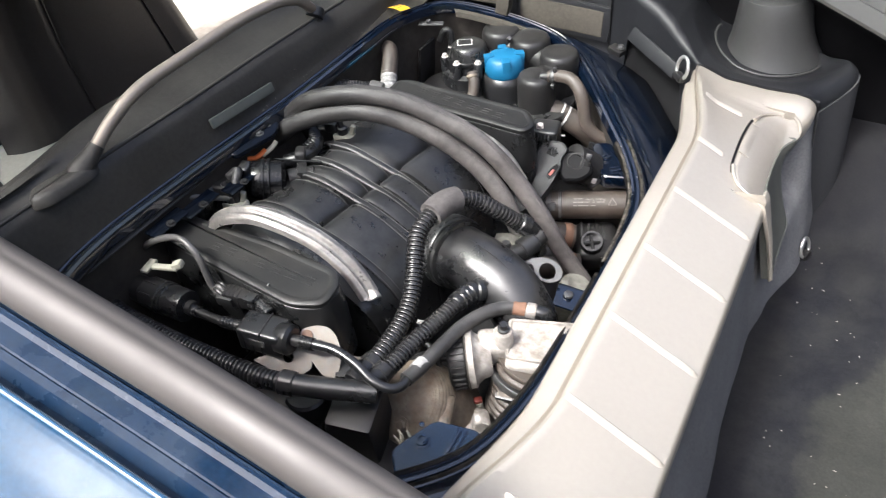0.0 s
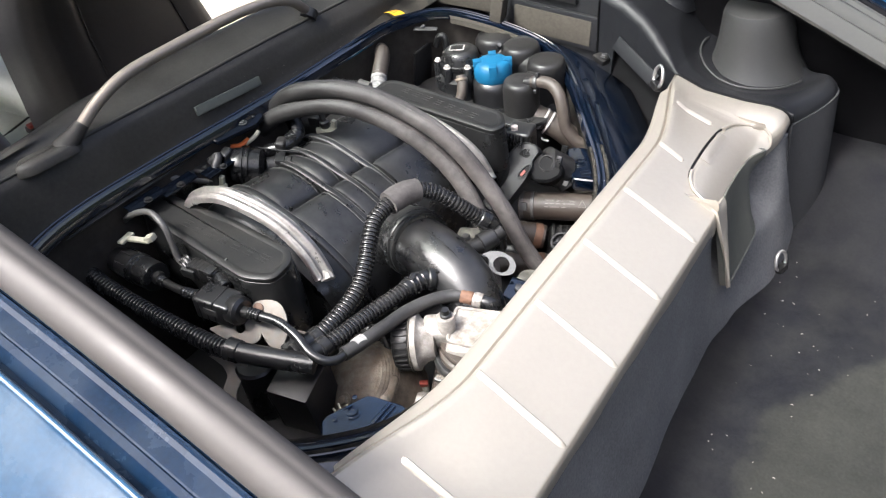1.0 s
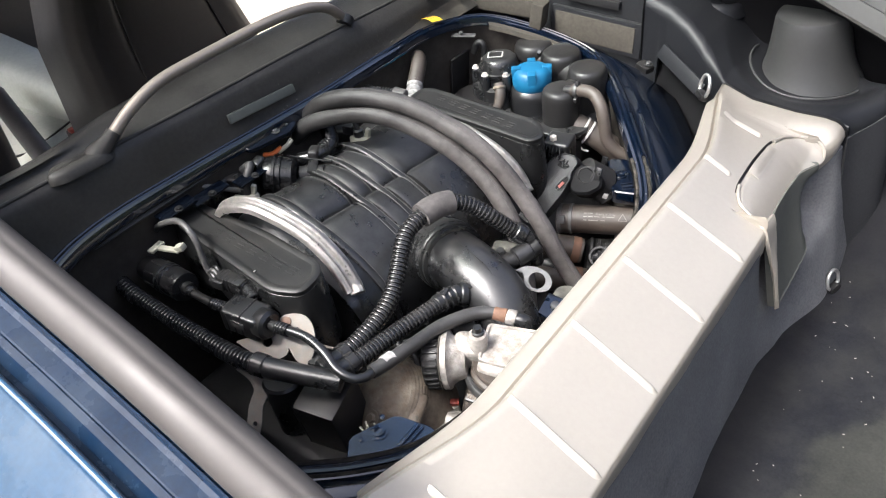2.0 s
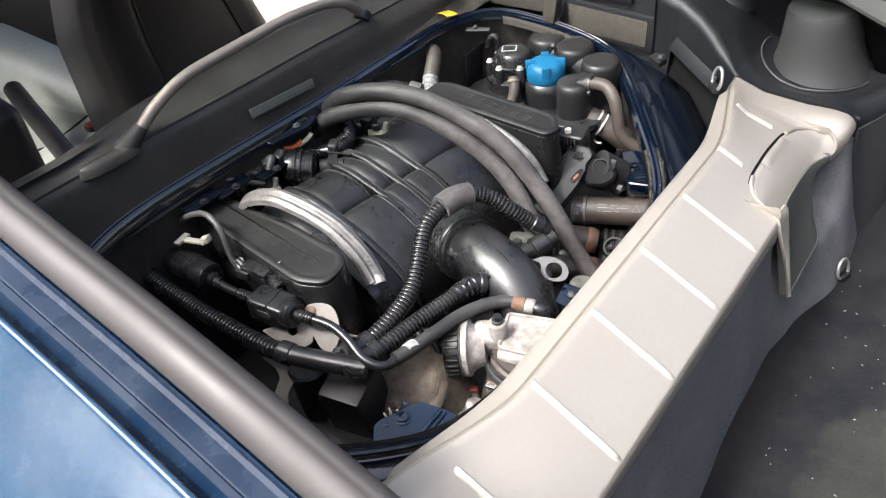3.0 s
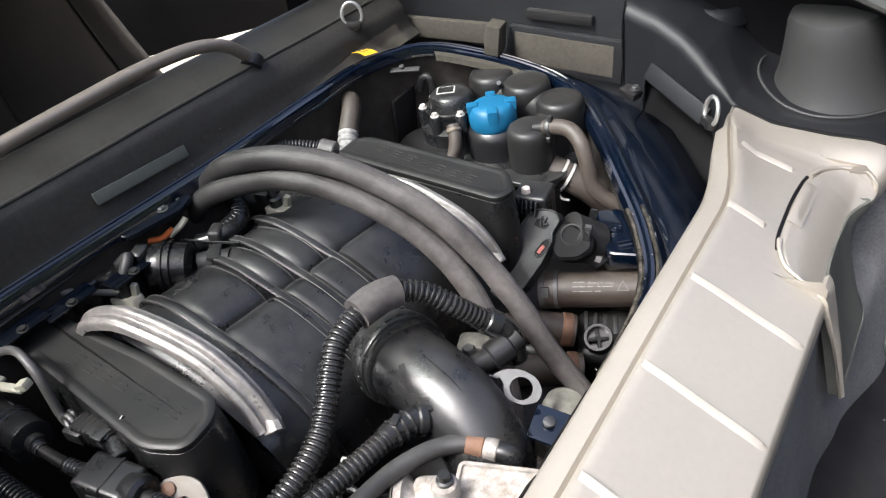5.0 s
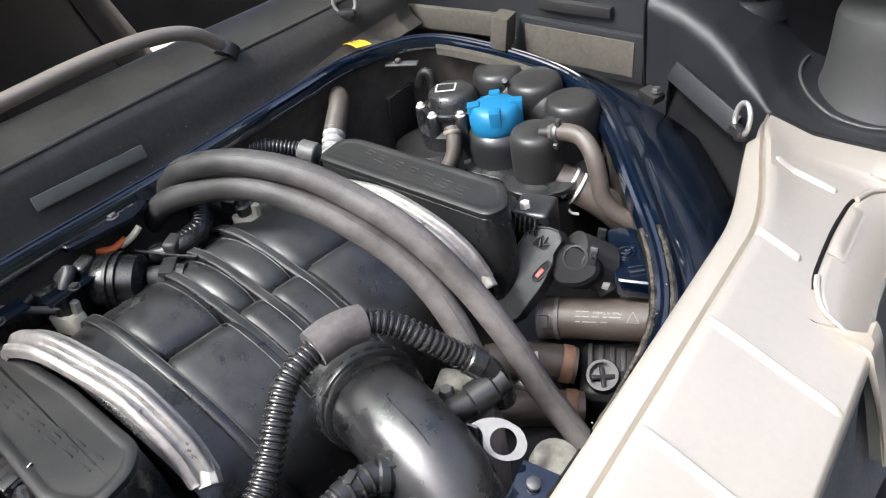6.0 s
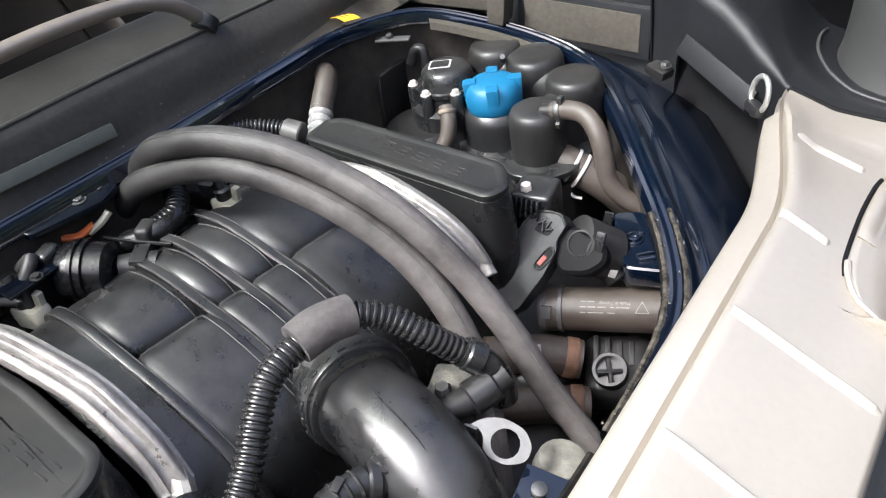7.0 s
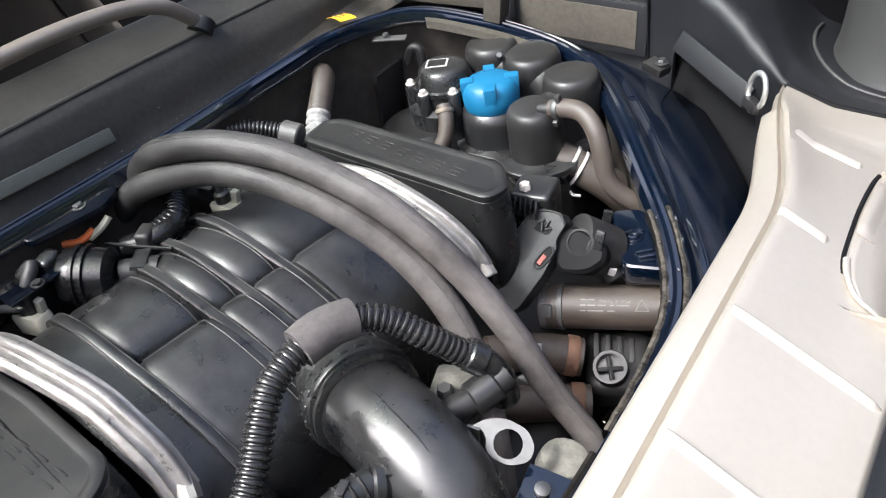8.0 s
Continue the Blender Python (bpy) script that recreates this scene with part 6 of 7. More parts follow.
for k in range(4):
    part("plug_ridge", box((0.0025, 0.0235, 0.0235), pose(-0.6110 + 0.0065 * k, 0.6095 + 0.0008 * k, 0.8818, 0, 0, 8), 0.001, 1), dark_black, valve)
for k in range(3):
    part("body_ridge", box((0.0030, 0.0412, 0.0392), pose(-0.552 + 0.012 * k, 0.5795 + 0.0021 * k, 0.8665 + 0.0008 * k, 0, 4, 10), 0.001, 1), dark_black, valve)
part("mark_plate", box((0.022, 0.0016, 0.012), pose(-0.528, 0.5622, 0.872, 0, 4, 10), 0.0005, 1), worn_plastic, valve)
part("lug", box((0.012, 0.012, 0.020), pose(-0.548, 0.598, 0.852, 0, 0, 10), 0.002, 2), dark_black, valve)
part("metal_blade", box((0.0016, 0.006, 0.018), pose(-0.5520, 0.6280, 0.9020, 20, 14, 0), 0), steel, valve)
for k in range(3):
    part("plug_wire", tube([(-0.612, 0.600 + 0.005 * k, 0.884), (-0.622, 0.602 + 0.005 * k, 0.890 + 0.003 * k), (-0.632, 0.604 + 0.003 * k, 0.890), (-0.640, 0.606, 0.878 - 0.004 * k)], 0.0028, 8, 0.005), rubber if k == 1 else dark_black, valve)
part("pipe", tube([(-0.575, 0.578, 0.868), (-0.610, 0.575, 0.867), (-0.645, 0.574, 0.868)], 0.0062, 12, 0.006), dark_black, valve)
part("ribbed_end", corrugated([(-0.575, 0.578, 0.868), (-0.600, 0.5755, 0.867)], 0.0085, 0.0045, 14, 0.2), corr_black, valve)
part("ribbed_end", corrugated([(-0.640, 0.574, 0.868), (-0.655, 0.575, 0.868)], 0.0085, 0.0045, 14, 0.2), corr_black, valve)
damper = thing("vacuum_damper", (-0.70, 0.578, 0.83), "black two-piece cylindrical vacuum reservoir", "valve")
DA = along((-0.660, 0.576, 0.868), (-0.76, 0.576, 0.864))
part("body", lathe([(0.009, 0.0), (0.0215, 0.003), (0.0225, 0.007), (0.0225, 0.034), (0.0240, 0.035), (0.0240, 0.039), (0.0225, 0.040), (0.0225, 0.044), (0.0240, 0.045), (0.0240, 0.049), (0.0220, 0.050), (0.0220, 0.078), (0.017, 0.083)], DA, 32), gloss_black, damper)
part("end_boss", lathe([(0.0085, -0.010), (0.0105, -0.009), (0.0105, 0.002)], DA, 18), dark_black, damper)
for k in range(8):
    part("body_rib", box((0.0020, 0.0030, 0.022), DA @ Matrix.Rotation(math.tau * k / 8, 4, "Z") @ pose(0, 0.0222, 0.064), 0.0005, 1), gloss_black, damper)
part("rear_lobe", lathe([(0.016, 0.0), (0.0195, 0.004), (0.0195, 0.03), (0.014, 0.036)], along((-0.740, 0.576, 0.862), (-0.79, 0.58, 0.860)), 24), dark_black, damper)
clip = thing("wire_clip", (-0.715, 0.60, 0.895), "cream plastic wire clip above the reservoir", "clip", "cream clips")
part("arm", box((0.050, 0.010, 0.005), pose(-0.716, 0.598, 0.902, 0, -6, 12), 0.002), cream_clip, clip)
part("arm", box((0.012, 0.026, 0.005), pose(-0.738, 0.592, 0.901, 0, 0, 10), 0.002), cream_clip, clip)
part("arm", box((0.016, 0.013, 0.010), pose(-0.694, 0.606, 0.908, 0, -20, 20), 0.003), cream_clip, clip)
wire = thing("loom_wire", (-0.70, 0.62, 0.90), "grey cloth-taped wire looping over the near cover", "wire")
part("wire", tube([(-0.622, 0.604, 0.880), (-0.636, 0.605, 0.890), (-0.643, 0.608, 0.912), (-0.652, 0.612, 0.938), (-0.678, 0.616, 0.952), (-0.711, 0.616, 0.943), (-0.752, 0.614, 0.920), (-0.782, 0.612, 0.892), (-0.800, 0.608, 0.855)], 0.0048, 12, 0.006, wobble=0.1), rubber, wire)
part("wire", tube([(-0.775, 0.612, 0.905), (-0.778, 0.650, 0.935), (-0.768, 0.690, 0.940), (-0.745, 0.730, 0.918), (-0.728, 0.760, 0.900)], 0.0045, 10, 0.006, wobble=0.1), rubber, wire)


# ---- hoses ----
def hose(name, pts, r, mat, label, category="hose", group="", corr=0.0, depth=0.20):
    bm = corrugated(pts, r, corr, 20, depth) if corr else tube(pts, r, 22, 0.007, wobble=0.03)
    t = thing(name, tuple(pts[-1]), label, category, group)
    part("hose", bm, mat, t, angle=60 if not corr else 35)
    if corr:
        c = spline(pts, 60)
        for i, j in ((0, 2), (60, 58)):
            part("cuff", rod(c[i], c[j], r * 1.03, 20), gloss_black, t, "smooth black end cuff")
    else:
        c = spline(pts, 80)
        part("mould_seam", tube([p + (fr[1] * 0.55 + fr[2] * 0.84) * (r * 0.99) for p, fr in zip(c, frames(c))], 0.0007, 5, 0.01), mat, t)
    return t


U = [(-0.800, 0.928, 0.885), (-0.757, 0.927, 0.925), (-0.722, 0.928, 0.962), (-0.675, 0.932, 0.990), (-0.606, 0.948, 1.002), (-0.545, 0.968, 0.992), (-0.499, 0.981, 0.972), (-0.445, 0.989, 0.946), (-0.404, 0.998, 0.908), (-0.371, 1.008, 0.858), (-0.335, 1.010, 0.806), (-0.303, 1.011, 0.746), (-0.263, 1.013, 0.688), (-0.235, 1.014, 0.64)]
L = [(-0.800, 0.896, 0.875), (-0.757, 0.900, 0.914), (-0.718, 0.911, 0.946), (-0.655, 0.932, 0.967), (-0.590, 0.946, 0.975), (-0.531, 0.964, 0.957), (-0.480, 0.976, 0.931), (-0.439, 0.985, 0.898), (-0.400, 0.985, 0.860), (-0.368, 0.978, 0.815), (-0.340, 0.958, 0.77), (-0.315, 0.93, 0.73), (-0.298, 0.905, 0.68), (-0.29, 0.89, 0.60)]
hose("thick_hose", U, 0.0145, hose_rubber, "thick dusty grey-brown rubber hose arched over the manifold", group="thick hoses over the manifold")
hose("thick_hose", L, 0.0145, hose_rubber, "thick dusty grey-brown rubber hose that dips behind the elbow", group="thick hoses over the manifold")

C1 = [(-0.426, 0.862, 0.904), (-0.430, 0.836, 0.902), (-0.430, 0.806, 0.896), (-0.421, 0.778, 0.881), (-0.410, 0.752, 0.864), (-0.400, 0.722, 0.849), (-0.396, 0.687, 0.840), (-0.397, 0.647, 0.834), (-0.402, 0.612, 0.830)]
hose("breather_hose", C1, 0.0130, corr_black, "black corrugated breather hose bent down past the elbow", group="corrugated hoses", corr=0.0062)
C2 = [(-0.421, 0.880, 0.902), (-0.411, 0.898, 0.898), (-0.392, 0.915, 0.886), (-0.370, 0.926, 0.868), (-0.352, 0.940, 0.846), (-0.342, 0.948, 0.834)]
hose("breather_hose", C2, 0.0130, corr_black, "black corrugated breather hose from the foam sleeve to the joint", group="corrugated hoses", corr=0.0062)
C3 = [(-0.357, 0.772, 0.8212), (-0.361, 0.742, 0.823), (-0.369, 0.695, 0.826), (-0.375, 0.645, 0.829), (-0.379, 0.606, 0.832)]
hose("breather_hose", C3, 0.0125, corr_black, "black corrugated hose from the elbow's quick connector", group="corrugated hoses", corr=0.0062)
CN = [(-0.812, 0.548, 0.855), (-0.796, 0.537, 0.866), (-0.760, 0.531, 0.865), (-0.726, 0.530, 0.859), (-0.654, 0.530, 0.852), (-0.578, 0.532, 0.849), (-0.503, 0.535, 0.848), (-0.468, 0.541, 0.849)]
hose("breather_hose", CN, 0.0130, corr_black, "long black corrugated hose along the side rail", group="corrugated hoses", corr=0.0062)
joint = thing("pipe_joint", (-0.42, 0.57, 0.82), "smooth black pipe joint gathering three corrugated hoses", "pipe")
part("pipe", tube([(-0.475, 0.540, 0.8495), (-0.455, 0.545, 0.848), (-0.420, 0.560, 0.843), (-0.385, 0.576, 0.838), (-0.366, 0.585, 0.835)], 0.0138, 22, 0.006), gloss_black, joint)
part("collar", rod((-0.478, 0.539, 0.850), (-0.458, 0.544, 0.848), 0.0158, 22), corr_black, joint)
part("branch", rod((-0.398, 0.628, 0.833), (-0.405, 0.585, 0.836), 0.0125, 18), gloss_black, joint)
part("branch", rod((-0.379, 0.622, 0.832), (-0.384, 0.585, 0.837), 0.0125, 18), gloss_black, joint)
part("collar", rod((-0.398, 0.630, 0.8325), (-0.400, 0.615, 0.8335), 0.0150, 18), corr_black, joint)
part("collar", rod((-0.379, 0.624, 0.832), (-0.3805, 0.609, 0.8325), 0.0150, 18), corr_black, joint)
part("tie", box((0.03, 0.03, 0.020), pose(-0.425, 0.605, 0.820, 0, 0, 20), 0.004), black_plastic, joint)

fs = thing("foam_sleeve", (-0.418, 0.866, 0.89), "grey foam sleeve wrapped round the corrugated hose", "sleeve")
part("sleeve", tube([(-0.4295, 0.841, 0.904), (-0.4265, 0.858, 0.905), (-0.4225, 0.876, 0.9035), (-0.4165, 0.893, 0.899)], 0.0185, 24, 0.005, wobble=0.06), foam, fs, angle=40)

yj = thing("y_connector", (-0.32, 0.945, 0.79), "matt black Y-shaped hose connector", "pipe")
part("arm", tube([(-0.345, 0.946, 0.838), (-0.331, 0.954, 0.823), (-0.321, 0.959, 0.806), (-0.318, 0.960, 0.775)], 0.0145, 20, 0.005), black_plastic, yj)
part("arm", tube([(-0.312, 0.962, 0.810), (-0.325, 0.935, 0.802), (-0.342, 0.905, 0.798), (-0.350, 0.885, 0.79)], 0.0135, 20, 0.005), dark_black, yj)
part("collar", rod((-0.318, 0.950, 0.806), (-0.330, 0.925, 0.801), 0.0170, 20), gloss_black, yj)
part("collar", rod((-0.343, 0.947, 0.8365), (-0.331, 0.9545, 0.825), 0.0160, 20), gloss_black, yj)

gh = thing("coolant_hose", (-0.33, 0.72, 0.79), "smooth dark grey rubber hose with a rusty clamp and white tape", "hose")
part("hose", tube([(-0.256, 0.820, 0.799), (-0.286, 0.812, 0.804), (-0.314, 0.788, 0.807), (-0.332, 0.745, 0.813), (-0.337, 0.693, 0.822), (-0.340, 0.648, 0.830), (-0.345, 0.618, 0.834)], 0.0098, 20, 0.006), dark_hose, gh)
part("tape", rod((-0.3405, 0.655, 0.829), (-0.3425, 0.637, 0.8315), 0.0106, 18), hose_tape, gh, "white tape")
part("rusty_clamp", rod((-0.290, 0.8105, 0.8042), (-0.272, 0.816, 0.8015), 0.0113, 20), rust, gh, "rusty brown hose clamp")
part("spring_clamp", rod((-0.272, 0.816, 0.8015), (-0.258, 0.8195, 0.7993), 0.0116, 20), cast_metal, gh)
part("end_fitting", tube([(-0.260, 0.819, 0.7995), (-0.248, 0.822, 0.798), (-0.242, 0.826, 0.790), (-0.242, 0.828, 0.770)], 0.0105, 16, 0.004), gloss_black, gh)
thin = thing("vacuum_pipe", (-0.42, 0.59, 0.84), "thin black bent plastic vacuum pipe", "pipe")
part("pipe", tube([(-0.344, 0.620, 0.834), (-0.342, 0.603, 0.840), (-0.351, 0.590, 0.846), (-0.372, 0.587, 0.853), (-0.400, 0.594, 0.863), (-0.434, 0.597, 0.870), (-0.476, 0.589, 0.872)], 0.0064, 14, 0.005), gloss_black, thin)
part("ribbed_end", corrugated([(-0.478, 0.589, 0.872), (-0.460, 0.592, 0.8715)], 0.0088, 0.0045, 14, 0.2), corr_black, thin)

# ---- far end of the bay ----
tank = thing("expansion_tank", (-0.53, 1.35, 0.70), "black moulded coolant expansion tank with a bright blue cap", "coolant tank")
neck = part("neck", lathe([(0.044, -0.12), (0.045, -0.03), (0.044, -0.012), (0.040, 0.0), (0.034, 0.004), (0.034, 0.010)], pose(-0.549, 1.326, 0.852), 32), gloss_black, tank)
cap_at = pose(-0.549, 1.326, 0.861)
cap = part("cap", lathe([(0.029, -0.014), (0.0345, -0.010), (0.0375, -0.002), (0.0382, 0.008), (0.0368, 0.018), (0.0335, 0.0255), (0.029, 0.0300), (0.015, 0.0318), (0.001, 0.0322)], cap_at, 40), blue_cap, tank, "bright blue four-lugged screw cap")
for k in range(4):
    m = cap_at @ Matrix.Rotation(radians(-57 + 90 * k), 4, "Z") @ pose(0.0290, 0, 0.0180, 0, 3, 0)
    part("grip_lug", box((0.0180, 0.0160, 0.0300), m, 0.0020, 2), blue_cap, cap)
LOBES = ((-0.474, 1.307, 0.036, 0.760, 0.876), (-0.458, 1.379, 0.038, 0.79, 0.890), (-0.528, 1.400, 0.040, 0.80, 0.900), (-0.594, 1.406, 0.039, 0.80, 0.905))
for x, y, r, z0, z1 in LOBES:
    part("lobe_shell", lathe([(r * 0.96, z0), (r, z0 + 0.01), (r, z1 - 0.020), (r * 0.975, z1 - 0.011), (r * 0.90, z1 - 0.0045), (r * 0.78, z1 - 0.0016), (r * 0.42, z1 - 0.0004), (0.001, z1)], pose(x, y, 0), 32), tank_black, tank)
for (xa, ya, ra, _, za), (xb, yb, rb, _, zb) in zip(LOBES, LOBES[1:]):
    pa, pb = V(xa, ya, za), V(xb, yb, zb)
    bm = bmesh.new()
    rings = []
    d = (pb - pa).normalized()
    n = V(-d.y, d.x, 0).normalized()
    for k in range(13):
        u = k / 12
        w, top = (ra + (rb - ra) * u) * (0.90 - 0.10 * math.sin(math.pi * u)), za + (zb - za) * u - 0.0015 - 0.0065 * math.sin(math.pi * u) ** 2
        c = pa.lerp(pb, u)
        rings.append([V(c.x, c.y, 0) + n * w * math.cos(t) + V(0, 0, top - 0.030 + 0.030 * math.sin(t)) for t in (math.pi * j / 12 for j in range(13))] + [V(c.x, c.y, 0.80) - n * w, V(c.x, c.y, 0.80) + n * w])
    skin(bm, rings)
    part("saddle", bm, tank_black, tank, angle=50)
for x, y, r, z0, z1 in LOBES[:3]:
    part("seam_ring", lathe([(r - 0.004, 0.800), (r + 0.009, 0.801), (r + 0.0105, 0.804), (r + 0.009, 0.807), (r - 0.004, 0.809)], pose(x, y, 0), 32), black_plastic, tank)
part("seam_ring", lathe([(0.040, 0.800), (0.053, 0.801), (0.0545, 0.804), (0.053, 0.807), (0.040, 0.809)], pose(-0.549, 1.326, 0), 32), black_plastic, tank)
part("seam_flange", slab(rounded([(-0.60, 1.30), (-0.575, 1.272), (-0.51, 1.272), (-0.49, 1.250), (-0.445, 1.250), (-0.415, 1.285), (-0.412, 1.42), (-0.63, 1.44)], 0.014), [(0.001, 0.799), (0, 0.800), (0, 0.806), (0.001, 0.807)]), black_plastic, tank)
part("lower_shell", slab(rounded([(-0.592, 1.30), (-0.57, 1.280), (-0.51, 1.280), (-0.49, 1.258), (-0.45, 1.258), (-0.42, 1.29), (-0.42, 1.41), (-0.62, 1.43)], 0.014), [(0.006, 0.62), (0.002, 0.782)]), dark_black, tank)
part("port", rod((-0.462, 1.302, 0.873), (-0.435, 1.303, 0.878), 0.010, 16), gloss_black, tank)
part("vent_pipe", rod((-0.565, 1.378, 0.895), (-0.556, 1.366, 0.905), 0.004, 10), steel, tank)

hs = thing("coolant_hose", (-0.38, 1.29, 0.78), "grey-brown rubber hose from the tank down to the rim", "hose")
part("hose", tube([(-0.446, 1.302, 0.877), (-0.425, 1.303, 0.881), (-0.402, 1.300, 0.880), (-0.382, 1.290, 0.866), (-0.371, 1.283, 0.840), (-0.364, 1.280, 0.810), (-0.348, 1.283, 0.788), (-0.322, 1.292, 0.770), (-0.29, 1.305, 0.755)], 0.0115, 20, 0.006, wobble=0.03), brown_rubber, hs)
part("spring_clamp", lathe([(0.0128, -0.004), (0.0134, -0.003), (0.0134, 0.003), (0.0128, 0.004)], along((-0.437, 1.3025, 0.879), (-0.425, 1.303, 0.881)), 22), steel, hs, "spring hose clamp")
part("clamp_ear", box((0.006, 0.010, 0.008), pose(-0.436, 1.296, 0.864, 20, 0, 0), 0.001), steel, hs)
part("clamp_ear", box((0.006, 0.008, 0.010), pose(-0.434, 1.300, 0.894, 0, 0, 0), 0.001), steel, hs)

hw = thing("coolant_hose", (-0.38, 1.35, 0.70), "thick brown hose with a white clamp ring below the tank", "hose")
part("hose", tube([(-0.448, 1.313, 0.800), (-0.418, 1.318, 0.786), (-0.385, 1.328, 0.762), (-0.35, 1.352, 0.71), (-0.32, 1.355, 0.68)], 0.0225, 24, 0.006), brown_rubber, hw)
for k in (0.0, 0.011):
    part("clamp_ring", lathe([(0.0232, -0.0022), (0.0246, -0.0016), (0.0246, 0.0016), (0.0232, 0.0022)], along((-0.432 + k, 1.3155, 0.7925 - k * 0.5), (-0.385 + k, 1.328, 0.762 - k * 0.5)), 26), white_print, hw, "pale clamp ring")
part("clamp_ear", tube([(-0.430, 1.300, 0.772), (-0.422, 1.294, 0.762), (-0.410, 1.296, 0.760)], 0.002, 8, 0.003), white_print, hw)

therm = thing("filler_housing", (-0.64, 1.33, 0.74), "round black plastic valve housing ringed with bright bolts", "valve")
part("body", lathe([(0.056, -0.12), (0.056, -0.035), (0.046, -0.030), (0.044, -0.014), (0.046, -0.012), (0.046, -0.006)], pose(-0.630, 1.335, 0.880), 32), gloss_black, therm)
part("dome", lathe([(0.040, -0.008), (0.036, 0.004), (0.034, 0.012), (0.029, 0.017), (0.018, 0.019)], pose(-0.630, 1.335, 0.880), 32), black_plastic, therm)
part("raised_square", slab(rounded([(-0.016, -0.012), (0.014, -0.012), (0.014, 0.012), (-0.016, 0.012)], 0.002), [(0, 0), (0, 0.0012)], pose(-0.635, 1.332, 0.8985, 0, 0, 28)), white_print, therm, "worn square mark")
part("square_centre", slab(rounded([(-0.0135, -0.0095), (0.0115, -0.0095), (0.0115, 0.0095), (-0.0135, 0.0095)], 0.002), [(0, 0), (0, 0.0018)], pose(-0.635, 1.332, 0.8985, 0, 0, 28)), black_plastic, therm)
for k in range(7):
    a = radians(10 + 360 / 7 * k)
    x, y = -0.630 + 0.048 * math.cos(a), 1.335 + 0.048 * math.sin(a)
    part("lug", lathe([(0.0088, -0.055), (0.0088, -0.003), (0.0075, -0.001)], pose(x, y, 0.876), 14), gloss_black, therm)
    part("bolt", hexbolt((x, y, 0.8755), (0, 0, 1), 0.0055, 0.006, 0.0072), pale_bolt, therm)
part("side_tank", lathe([(0.060, -0.09), (0.060, -0.01), (0.050, 0.0)], pose(-0.660, 1.300, 0.822), 28), dark_black, therm)
part("small_hose", tube([(-0.596, 1.282, 0.868), (-0.588, 1.272, 0.853), (-0.586, 1.262, 0.835), (-0.592, 1.250, 0.818), (-0.602, 1.238, 0.805)], 0.0105, 18, 0.005), brown_rubber, therm, "short brown hose")
part("small_clamp", lathe([(0.0118, -0.003), (0.0126, -0.002), (0.0126, 0.002), (0.0118, 0.003)], along((-0.593, 1.278, 0.862), (-0.589, 1.273, 0.853)), 18), dirty_metal, therm)
part("hook", tube([(-0.700, 1.345, 0.885), (-0.692, 1.350, 0.905), (-0.680, 1.352, 0.905), (-0.675, 1.348, 0.88)], 0.007, 12, 0.004), dark_black, therm)
part("wall_bracket", box((0.008, 0.06, 0.10), pose(-0.722, 1.32, 0.84, 0, 6, 0), 0.004), dark_black, therm)

fh = thing("coolant_hose", (-0.72, 1.20, 0.86), "brown hose rising from a silver sleeve behind the far cover", "hose")
part("hose", tube([(-0.706, 1.163, 0.897), (-0.713, 1.180, 0.909), (-0.722, 1.200, 0.921), (-0.734, 1.214, 0.926), (-0.750, 1.222, 0.918), (-0.766, 1.228, 0.895)], 0.0150, 22, 0.005), brown_rubber, fh)
part("silver_sleeve", corrugated([(-0.688, 1.128, 0.874), (-0.696, 1.145, 0.885), (-0.709, 1.170, 0.902)], 0.0158, 0.010, 22, 0.20), hose_tape, fh, "ribbed silver sleeve")

cf = hose("loom_tube", [(-0.775, 1.005, 0.940), (-0.755, 1.045, 0.932), (-0.735, 1.078, 0.922), (-0.712, 1.098, 0.912), (-0.700, 1.103, 0.909)], 0.0105, corr_black, "black corrugated loom tube under the front rim", "tube", "corrugated hoses", 0.0052)
part("grey_sleeve", rod((-0.705, 1.1015, 0.910), (-0.682, 1.108, 0.904), 0.0150, 18), rubber, cf, "grey taped end")

br = thing("pump_bracket", (-0.37, 1.13, 0.74), "dusty black plastic pump bracket with a bright bolt", "bracket")
part("block", box((0.046, 0.044, 0.050), pose(-0.396, 1.170, 0.838, 0, 0, 10), 0.006, 3), black_plastic, br)
for k in range(6):
    part("block_rib", box((0.0022, 0.024, 0.020), pose(-0.413 + 0.0065 * k, 1.150, 0.848, -25, 0, 10), 0.0006, 1), black_plastic, br)
part("bolt", hexbolt((-0.402, 1.160, 0.861), (0, 0, 1), 0.0068, 0.009, 0.0105), pale_bolt, br, "bright rusty-edged bolt")
bu, bv = V(0.9296, -0.1809, -0.3212), V(0.3543, 0.6786, 0.6434)
bn = bu.cross(bv)
pm = Matrix(((bu.x, bv.x, bn.x, -0.375), (bu.y, bv.y, bn.y, 1.146), (bu.z, bv.z, bn.z, 0.845), (0, 0, 0, 1)))
arm = part("arm", slab(rounded([(0.001, -0.098), (-0.003, -0.047), (-0.014, -0.028), (-0.0135, -0.010), (-0.005, 0.005), (0.016, 0.014), (0.028, 0.008), (0.0295, -0.012), (0.0365, -0.022), (0.0385, -0.034), (0.041, -0.052), (0.041, -0.095), (0.026, -0.125), (0.004, -0.125)], 0.003),
                              [(0.001, -0.030), (0.0, -0.028), (0, -0.0008), (0.0006, 0.0)], pm), dusty_arm, br, "dusty black arm with a slot", angle=25)
